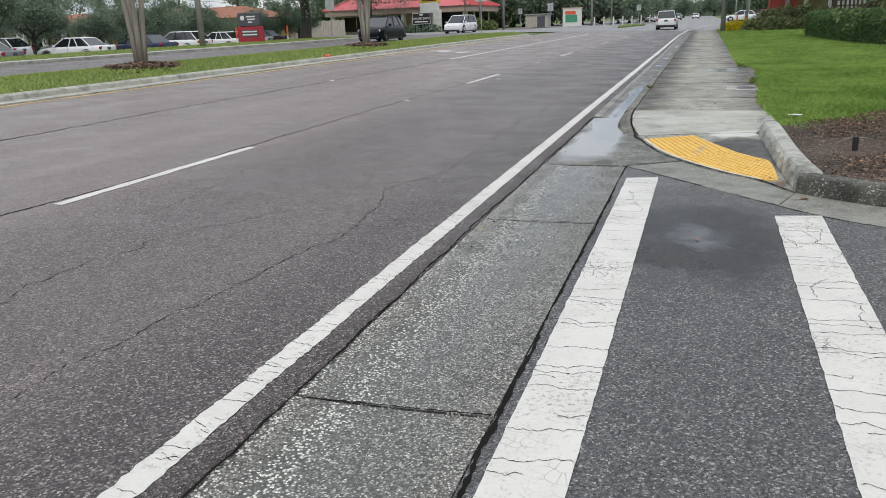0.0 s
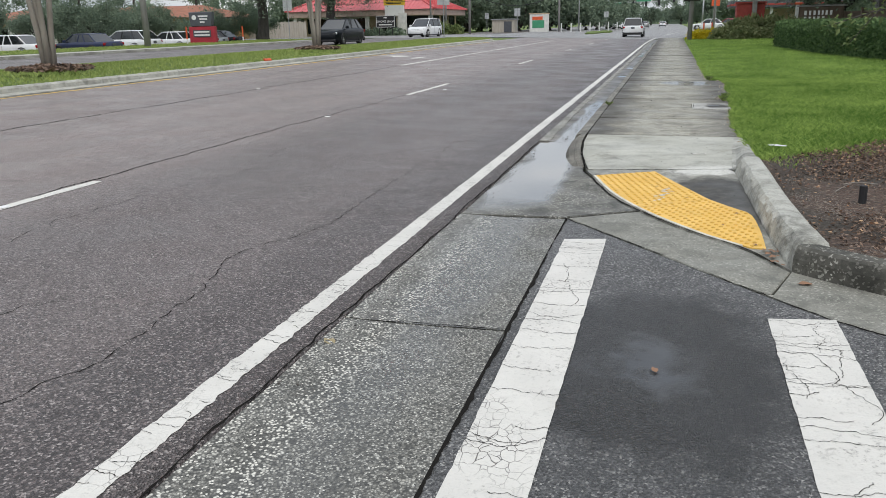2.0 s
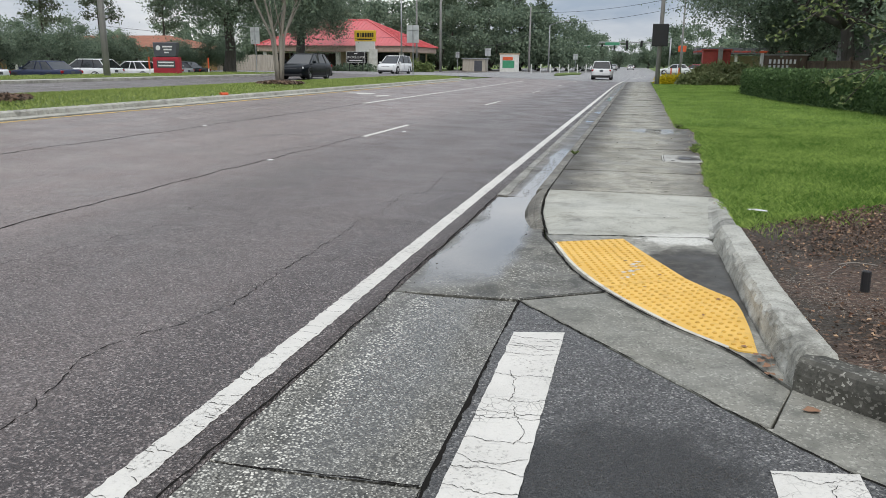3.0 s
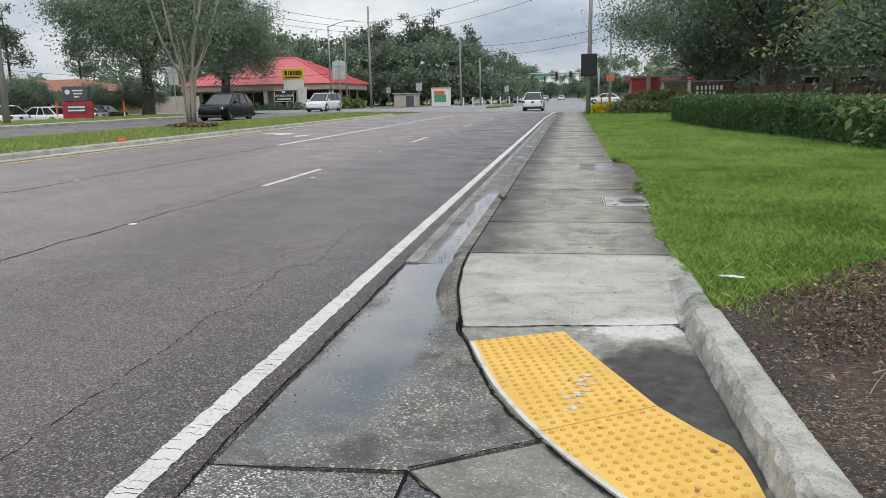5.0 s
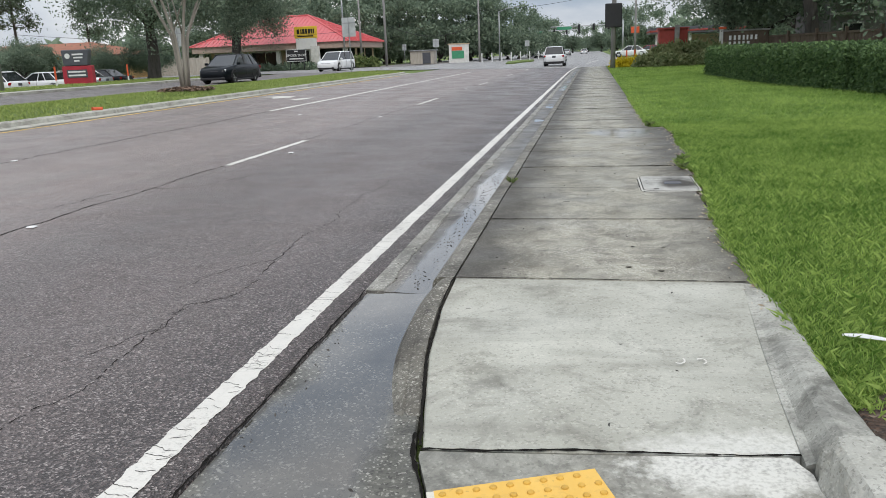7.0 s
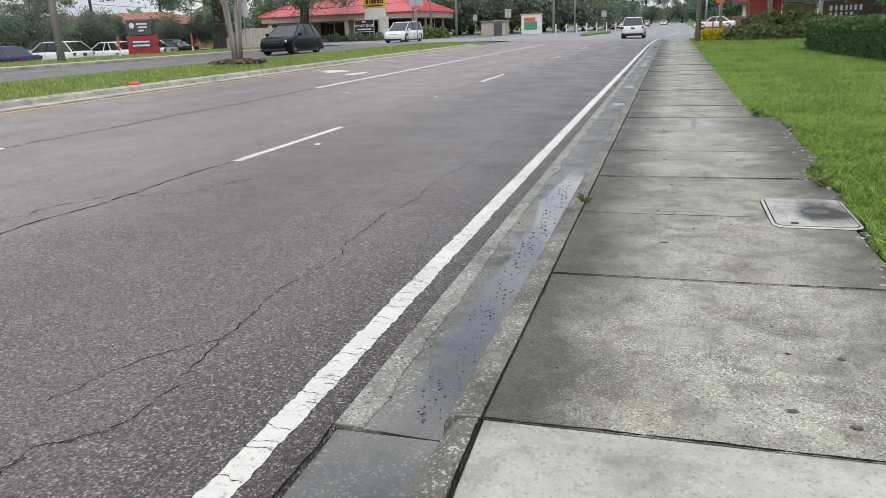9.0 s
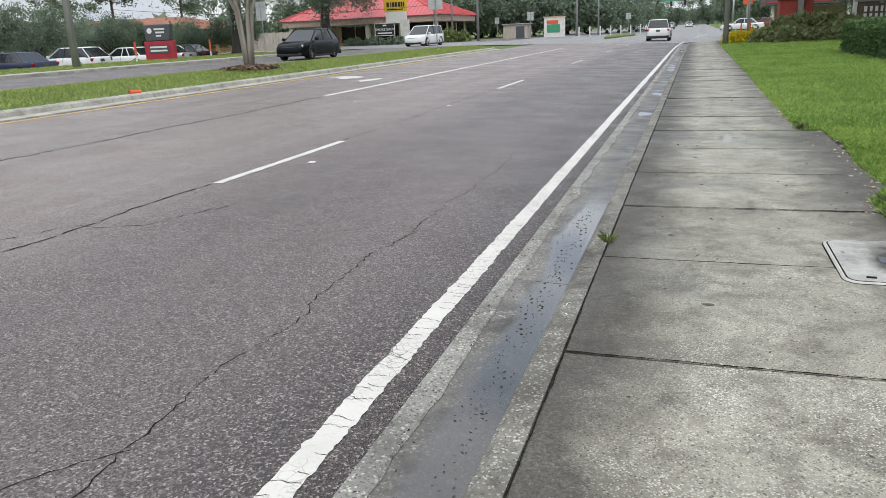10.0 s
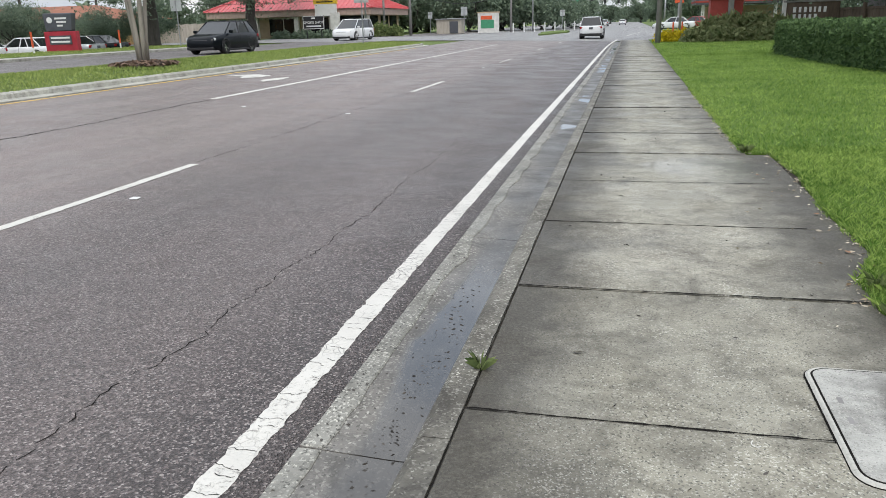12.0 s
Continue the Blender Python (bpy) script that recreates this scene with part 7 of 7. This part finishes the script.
def delineator(x, y, z, label):
    root = empty("marker_post", pose(x, y, z))
    part("base", tube_bm([(0, 0, -0.05), (0, 0, 0.35)], [0.05, 0.05], 8), M_WHITE_P, root)
    part("sleeve", tube_bm([(0, 0, 0.35), (0, 0, 1.15)], [0.055, 0.055], 8), M_ORANGE, root, "orange sleeve")
    return tagged(root, label, "marker post", "marker posts")


for x, y in ((-31.2, 48.2), (-31.8, 56.4)):
    delineator(x, y, VZ, "orange and white cable marker post on the verge")
for x, y in ((2.6, 68.5), (3.3, 70.5)):
    delineator(x, y, 0.15, "orange traffic marker post near the junction")

# monument sign by the parking lot
totem = empty("monument_sign", pose(-32.4, 52, VZ, 0, 0, 8))
part("base_panel", box_bm(1.95, 0.4, 1.15, (0, 0, 0), 0.02), M_REDSIGN, totem, "red lower panel")
part("neck", box_bm(1.5, 0.34, 0.12, (0, 0, 1.13), 0.01), M_BLACK, totem)
loft([[(-0.80, -0.21, 1.2), (0.74, -0.21, 1.2), (0.74, 0.21, 1.2), (-0.80, 0.21, 1.2)], [(-0.88, -0.21, 2.12), (0.90, -0.21, 2.12), (0.90, 0.21, 2.12), (-0.88, 0.21, 2.12)],
      [(-0.86, -0.16, 2.16), (0.88, -0.16, 2.16), (0.88, 0.16, 2.16), (-0.86, 0.16, 2.16)]], M_GREYSIGN, "top_panel", totem, "dark grey upper panel", smooth=False)
part("emblem", tube_bm([(-0.50, -0.215, 1.78), (-0.50, -0.235, 1.78)], [0.17, 0.17], 14), M_WHITE_P, totem, "round white emblem")
for z, w, xo in ((1.82, 0.72, 0.18), (1.62, 0.6, 0.2), (1.42, 0.34, 0.1)):
    part("text_bar", box_bm(w, 0.012, 0.10, (xo, -0.218, z)), M_WHITE_P, totem)
part("board", box_bm(1.35, 0.03, 0.5, (0, -0.21, 0.42)), M_GREYSIGN, totem, "dark message board")
for z in (0.74, 0.52):
    part("text_bar", box_bm(1.15, 0.012, 0.10, (0, -0.232, z)), M_WHITE_P, totem)
tagged(totem, "red and dark grey monument sign beside the parking lot", "sign")

# ---- tyre shop with a red hipped metal roof ----
shop = empty("tyre_shop", pose(0, 0, 0))
tagged(shop, "low tyre shop with a red metal hipped roof", "building")
X0, X1, Y0, Y1, EZ, PZ = -48.0, -28.0, 95.0, 110.0, 3.55, 7.0
GZ = 0.45
part("wall", box_bm(X1 - X0 - 2.4, Y1 - Y0 - 3.0, EZ - GZ - 0.35, ((X0 + X1) / 2, (Y0 + Y1) / 2 + 1.0, GZ)), M_STUCCO, shop)
part("fascia", box_bm(X1 - X0, Y1 - Y0, 0.75, ((X0 + X1) / 2, (Y0 + Y1) / 2, EZ - 0.75), 0.03), M_PINKBAND, shop, "pale fascia band")
rx0, rx1, ry = X0 + 7, X1 - 7.5, (Y0 + Y1) / 2
E4 = [(X0 - 0.2, Y0 - 0.2, EZ), (X1 + 0.2, Y0 - 0.2, EZ), (X1 + 0.2, Y1 + 0.2, EZ), (X0 - 0.2, Y1 + 0.2, EZ)]
R2 = [(rx0, ry, PZ), (rx1, ry, PZ)]
roof = solid("roof", E4 + R2, [(0, 1, 5, 4), (1, 2, 5), (2, 3, 4, 5), (3, 0, 4), (3, 2, 1, 0)], M_REDROOF, shop)


for i in range(1, 40):
    x = X0 + (X1 - X0) * i / 40
    t = min(1.0, (x - X0) / (rx0 - X0), (X1 - x) / (X1 - rx1))
    p, q = Vector((x, Y0 - 0.2, EZ + 0.02)), Vector((x, Y0 - 0.2 + (ry - Y0 + 0.2) * t, EZ + (PZ - EZ) * t + 0.02))
    part("seam", tube_bm([p, q], [0.05, 0.05], 4), M_REDROOF, roof)
for i in range(1, 26):
    y = Y0 + (Y1 - Y0) * i / 26
    t = min((y - Y0) / (ry - Y0), (Y1 - y) / (Y1 - ry))
    part("seam", tube_bm([Vector((X1 + 0.2, y, EZ + 0.02)), Vector((X1 + 0.2 - (X1 + 0.2 - rx1) * t, y, EZ + (PZ - EZ) * t + 0.02))], [0.05, 0.05], 4), M_REDROOF, roof)
for a, b in ((E4[0], R2[0]), (E4[1], R2[1]), (E4[2], R2[1]), (R2[0], R2[1])):
    part("ridge_cap", tube_bm([Vector(a) + Vector((0, 0, 0.04)), Vector(b) + Vector((0, 0, 0.04))], [0.12, 0.12], 6), M_REDROOF, roof)
for x in (X0 + 1, X0 + 6, X0 + 11, X1 - 4.8, X1 - 0.6):
    part("column", box_bm(0.5, 0.5, EZ - 0.75 - GZ, (x, Y0 + 0.5, GZ), 0.02), M_TRIMW, shop)
for x, w in ((X0 + 3.5, 3.6), (X0 + 8.5, 3.6), (X0 + 13, 3.0)):
    win = part("shop_window", box_bm(w, 0.1, 1.9, (x, Y0 + 2.42, GZ + 0.35)), M_DARKGLASS, shop, "dark shop window")
    part("frame", box_bm(w + 0.16, 0.06, 0.1, (x, Y0 + 2.36, GZ + 2.22)), M_TRIMW, win)
    part("frame", box_bm(0.08, 0.06, 1.9, (x, Y0 + 2.36, GZ + 0.35)), M_TRIMW, win)
part("bay_door", box_bm(3.2, 0.1, 2.3, (X1 - 2.9, Y0 + 2.42, GZ)), M_DARKGLASS, shop, "dark open service bay")
for y in (Y0 + 4.5, Y0 + 8.5, Y0 + 12):
    part("bay_door", box_bm(0.1, 2.8, 2.3, (X1 - 1.17, y, GZ)), M_DARKGLASS, shop, "dark service bay")
# the shop's pole sign and boards
ts = empty("pole_sign", pose(-32.6, 93.5, 0.5))
part("pillar", box_bm(1.0, 0.4, 2.6, (1.0, 0, 0)), M_TRIMW, ts)
part("white_panel", box_bm(2.45, 0.35, 1.3, (0, 0, 2.25), 0.02), M_WHITE_P, ts, "pale lower panel")
part("yellow_panel", box_bm(2.7, 0.4, 1.32, (0, 0, 3.5), 0.04), M_YELLOW, ts, "yellow sign face")
for xo, w in ((-0.85, 0.30), (-0.48, 0.14), (-0.18, 0.28), (0.14, 0.24), (0.5, 0.28), (0.8, 0.2), (1.05, 0.16)):
    part("letter_bar", box_bm(w, 0.02, 0.52, (xo, -0.21, 4.0)), M_BLACK, ts)
part("letter_bar", box_bm(1.9, 0.02, 0.12, (0, -0.21, 3.68)), M_BLACK, ts)
tagged(ts, "yellow and white tyre shop pole sign", "sign")


def letters(text, size, at, turn, material, parent, name="lettering", depth=0.01):
    cu = bpy.data.curves.new(name, "FONT")
    cu.body, cu.size, cu.extrude, cu.align_x, cu.resolution_u = text, size, depth, "CENTER", 2
    tmp = bpy.data.objects.new(name, cu)
    scene.collection.objects.link(tmp)
    bpy.context.view_layer.update()
    me = bpy.data.meshes.new_from_object(tmp.evaluated_get(bpy.context.evaluated_depsgraph_get()))
    bpy.data.objects.remove(tmp)
    me.materials.clear()
    me.materials.append(material)
    ob = new(name, me)
    ob.matrix_basis = pose(*at, 90, 0, turn)
    ob.parent = parent
    return ob


sb = empty("shop_board", pose(-31.4, 87, 0.55))
for sx in (-0.8, 0.8):
    part("post", box_bm(0.08, 0.08, 1.0, (sx, 0.05, 0)), M_BLACK, sb)
part("panel", box_bm(2.35, 0.08, 1.3, (0, 0, 0.88), 0.01), M_BLACK, sb, "black board")
for z in (0.90, 2.12):
    part("border", box_bm(2.25, 0.02, 0.05, (0, -0.045, z)), M_WHITE_P, sb)
for x in (-1.1, 1.1):
    part("border", box_bm(0.05, 0.02, 1.24, (x, -0.045, 0.91)), M_WHITE_P, sb)
letters("SMOKE SHOP", 0.36, (0, -0.05, 1.42), 0, M_WHITE_P, sb)
part("text_bar", box_bm(1.6, 0.012, 0.12, (0, -0.046, 1.12)), M_WHITE_P, sb)
part("text_bar", box_bm(0.4, 0.012, 0.14, (0, -0.046, 1.88)), M_WHITE_P, sb)
tagged(sb, "black shop board with white lettering", "sign")
yb = empty("yellow_board", pose(-28.6, 92.2, 0.55))
part("panel", box_bm(1.5, 0.1, 1.1, (0, 0, 0.35), 0.02), M_YELLOW, yb)
part("text_bar", box_bm(1.1, 0.02, 0.14, (0, -0.06, 1.0)), M_BLACK, yb)
part("text_bar", box_bm(1.1, 0.02, 0.14, (0, -0.06, 0.7)), M_BLACK, yb)
for sx in (-0.6, 0.6):
    part("leg", box_bm(0.08, 0.08, 0.4, (sx, 0.02, 0)), M_BLACK, yb)
tagged(yb, "small yellow roadside board before the tyre shop", "sign")
fence2 = empty("plank_fence", pose(0, 0, 0))
for i in range(26):
    part("board", box_bm(0.28, 0.04, 1.7 + 0.03 * (i % 3), (-45.6 + 0.3 * i, 80, 0.5)), M_PALEFENCE, fence2)
part("rail", box_bm(7.9, 0.05, 0.09, (-41.9, 80.05, 1.9)), M_PALEFENCE, fence2)
tagged(fence2, "pale grey wooden plank fence beside the shop", "fence")

# ---- arcade building behind the parking lot ----
arc = empty("arcade_building", pose(0, 0, 0))
tagged(arc, "long ochre shop arcade with a terracotta tile roof", "building")
part("wall", box_bm(30, 9, 2.3, (-60, 76.5, 0.3)), M_OCHRE, arc)
part("fascia", box_bm(31, 1.8, 0.45, (-60, 71.3, 2.35), 0.03), M_OCHRE, arc)
solid("roof", [(-75.8, 70.0, 2.82), (-44.2, 70.0, 2.82), (-44.2, 82, 2.82), (-75.8, 82, 2.82), (-72, 76, 4.1), (-48, 76, 4.1)], [(0, 1, 5, 4), (1, 2, 5), (2, 3, 4, 5), (3, 0, 4), (3, 2, 1, 0)], M_TERRA, arc)
for i in range(11):
    x = -74.5 + 2.95 * i
    part("column", box_bm(0.45, 0.45, 2.1, (x, 70.8, 0.3), 0.02), M_TRIMW, arc)
    if i < 10:
        w_ = part("shop_window", box_bm(2.1, 0.1, 1.6, (x + 1.47, 71.96, 0.5)), M_DARKGLASS, arc, "dark shop window")
        part("frame", box_bm(2.2, 0.06, 0.09, (x + 1.47, 71.92, 2.12)), M_TRIMW, w_)
arc2 = empty("arcade_building", pose(-57.5, 18, 0, 0, 0, 90))
part("wall", box_bm(44, 8, 2.9, (20, -6, 0.5)), M_STUCCO, arc2)
solid("roof", [(-2.5, -11.5, 3.4), (42.5, -11.5, 3.4), (42.5, -1, 3.4), (-2.5, -1, 3.4), (2, -6, 5.2), (38, -6, 5.2)], [(0, 1, 5, 4), (1, 2, 5), (2, 3, 4, 5), (3, 0, 4), (3, 2, 1, 0)], M_TERRA, arc2)
for i in range(14):
    part("shop_window", box_bm(2.0, 0.1, 1.9, (-0.4 + 3.1 * i, -10.02, 0.75)), M_DARKGLASS, arc2, "dark shop window")
    part("column", box_bm(0.4, 0.4, 2.9, (1.15 + 3.1 * i, -10.9, 0.5)), M_TRIMW, arc2)
arc2.matrix_basis = pose(-70, 14, -0.5, 0, 0, 90)
tagged(arc2, "long cream shop row behind the parking lot", "building")

# ---- small structures beyond the junction ----
shed = empty("storage_shed", pose(-20.5, 101.5, 0.5))
part("wall", box_bm(2.9, 2.2, 1.55, (0, 0, 0)), M_PALEFENCE, shed)
part("roof", box_bm(3.2, 2.5, 0.12, (0, 0, 1.55), 0.03), M_GALV, shed)
part("door", box_bm(1.0, 0.06, 1.3, (0.6, -1.12, 0.05)), M_GREYSIGN, shed)
tagged(shed, "low grey storage shed near the junction", "shed")
mural = empty("mural_wall", pose(-15.9, 100.5, 0.5))
part("wall", box_bm(2.4, 0.3, 2.15, (0, 0, 0)), M_TRIMW, mural)
part("green_panel", box_bm(1.5, 0.04, 0.9, (-0.1, -0.16, 0.5)), M_GREEN, mural, "green printed panel")
part("red_panel", box_bm(1.3, 0.04, 0.4, (-0.2, -0.17, 1.45)), M_ORANGE, mural, "red printed strip")
part("cap", box_bm(2.6, 0.4, 0.12, (0, 0, 2.15)), M_STUCCO, mural)
tagged(mural, "pale wall panel with a green and red banner", "wall")
for i in range(9):
    b = part("bollard", tube_bm([(-13.6 + 1.2 * i * 0.9, 104 + 1.4 * i, 0.4), (-13.6 + 1.2 * i * 0.9, 104 + 1.4 * i, 1.5)], [0.07, 0.07], 8), M_WHITE_P, None)
    tagged(b, "white roadside post beyond the junction", "post", "white posts")
# signal mast arms across the far road
for y, xs, x0, x1, z in ((150, 5.2, -7.5, 5.2, 5.3), (172, -13.0, -13.0, -3.0, 5.2)):
    mast = empty("signal_mast", pose(0, 0, 0))
    part("mast", tube_bm([(xs, y, 0), (xs, y, 6.2)], [0.17, 0.13], 10), M_GALV, mast, smooth=True)
    part("arm", tube_bm([(x0, y, z + 0.2), (x1, y, z + 0.2)], [0.09, 0.09], 8), M_GALV, mast)
    part("name_sign", box_bm(2.6, 0.06, 0.55, (x0 + 2.4, y - 0.1, z - 0.35)), M_GREEN, mast, "green street sign")
    for k in range(3):
        part("signal_head", box_bm(0.4, 0.3, 1.1, (x0 + 5 + 2.6 * k, y - 0.1, z - 0.6), 0.03), M_BLACK, mast, "black traffic signal")
    tagged(mast, "galvanised signal mast over the far road", "traffic signal", "signal masts")
redsign = empty("roadside_sign", pose(6.2, 128, 0.2))
part("post", box_bm(0.3, 0.3, 3.4, (0, 0, 0)), M_GALV, redsign)
part("panel", box_bm(1.2, 0.3, 0.9, (0, 0, 3.3), 0.03), M_ORANGE, redsign, "orange-red sign face")
tagged(redsign, "orange-red roadside sign beyond the junction", "sign")
store = empty("fuel_station", pose(15.5, 126, 0.2))
part("canopy", box_bm(15, 8, 0.9, (0, 0, 2.9), 0.03), M_GREYSIGN, store, "dark flat canopy")
part("canopy_band", box_bm(15.1, 8.1, 0.25, (0, 0, 3.15), 0.02), M_BRICKRED, store)
part("wall", box_bm(12, 5, 2.7, (0, 3, 0)), M_STUCCO, store)
for sx in (-6.5, -2, 2.5, 6.5):
    part("column", box_bm(0.4, 0.4, 2.9, (sx, -3, 0)), M_TRIMW, store)
tagged(store, "flat-roofed roadside station beyond the junction", "building")

# ---- entrance sign, brick wall and fence behind the hedge ----
gate = empty("entrance_sign", pose(9.7, 62.8, 0.3, 0, 0, -6))
part("wall", box_bm(2.9, 0.4, 1.95, (0.35, 0, 0), 0.03), M_FENCE, gate, "dark brown sign wall")
part("cap", box_bm(3.1, 0.5, 0.1, (0.35, 0, 1.95)), M_STONE, gate)
part("post", box_bm(0.22, 0.3, 2.3, (-1.15, -0.1, 0)), M_TRIMW, gate, "white end post")
for z, x0, ws in ((1.38, -0.72, (0.26, 0.22, 0.24, 0.2, 0.18, 0.22, 0.24)), (0.98, -0.72, (0.26, 0.24, 0.22, 0.22, 0.26))):
    x = x0
    for q in ws:
        part("letter_bar", box_bm(q * 0.62, 0.03, 0.30, (x + q / 2, -0.215, z)), M_WHITE_P, gate)
        x += q + 0.05
part("emblem", box_bm(0.5, 0.06, 0.16, (-1.1, -0.26, 2.1), 0.03), M_ORANGE, gate, "orange roof-shaped emblem")
tagged(gate, "dark entrance sign wall with pale letter shapes", "sign")
pier = empty("brick_wall", pose(5.9, 70.5, 0.2))
part("wall", box_bm(2.1, 1.6, 2.5, (0.2, 0, 0), 0.02), M_BRICKRED, pier)
part("cap", box_bm(2.3, 1.8, 0.12, (0.2, 0, 2.5)), M_BRICKRED, pier)
part("pillar", box_bm(0.34, 0.3, 2.8, (0.45, -0.95, 0)), M_STONE, pier, "grey stone pillar")
tagged(pier, "red painted brick wall with a grey pillar", "wall")

fence = empty("wooden_fence", pose(0, 0, 0))
tagged(fence, "brown wooden board fence behind the hedge", "fence")
FP = resample([(11.4, 63.0), (13.0, 56), (14.5, 48), (15.5, 38), (16.5, 26)], 111)
for i, (x, y) in enumerate(FP[:-1]):
    x1, y1 = FP[i + 1]
    a = math.degrees(math.atan2(y1 - y, x1 - x))
    gz = lawn_z(x)
    part("board", box_bm(0.32, 0.03, 1.62, ((x + x1) / 2, (y + y1) / 2, gz), 0, 1, None, a), M_FENCE, fence)
    if i % 10 == 0:
        part("post", box_bm(0.16, 0.16, 1.85, (x - 0.1, y, gz), 0.015, 1, None, a), M_FENCE, fence)
for h in (0.35, 1.5):
    sweep("rail", [(x - 0.05, y, lawn_z(x) + h) for x, y in FP[::5]], [(-0.03, 0), (0.03, 0), (0.03, 0.09), (-0.03, 0.09)], M_FENCE, fence)

house = empty("apartment_house", pose(25.5, 74, 0.3))
tagged(house, "grey stone-clad apartment house behind the trees", "building")
part("wall", box_bm(17, 10, 8.5, (0, 0, 0), 0.02), M_STONE, house)
part("roof", box_bm(18, 11, 0.5, (0, 0, 8.5), 0.05), M_GREYSIGN, house)
for row in range(3):
    for k in range(5):
        wn_ = part("window", box_bm(1.3, 0.1, 1.3, (-7 + 3.4 * k, -5.02, 0.9 + 2.75 * row)), M_DARKGLASS, house)
        for sx in (-0.68, 0.68):
            part("frame", box_bm(0.1, 0.08, 1.42, (-7 + 3.4 * k + sx, -5.07, 0.84 + 2.75 * row)), M_TRIMW, wn_)
        for dz in (-0.08, 1.3):
            part("frame", box_bm(1.46, 0.08, 0.1, (-7 + 3.4 * k, -5.07, 0.9 + dz + 2.75 * row)), M_TRIMW, wn_)
for row in (1, 2):
    part("string_course", box_bm(17.1, 0.12, 0.18, (0, -5.04, 2.75 * row + 0.1)), M_TRIMW, house)
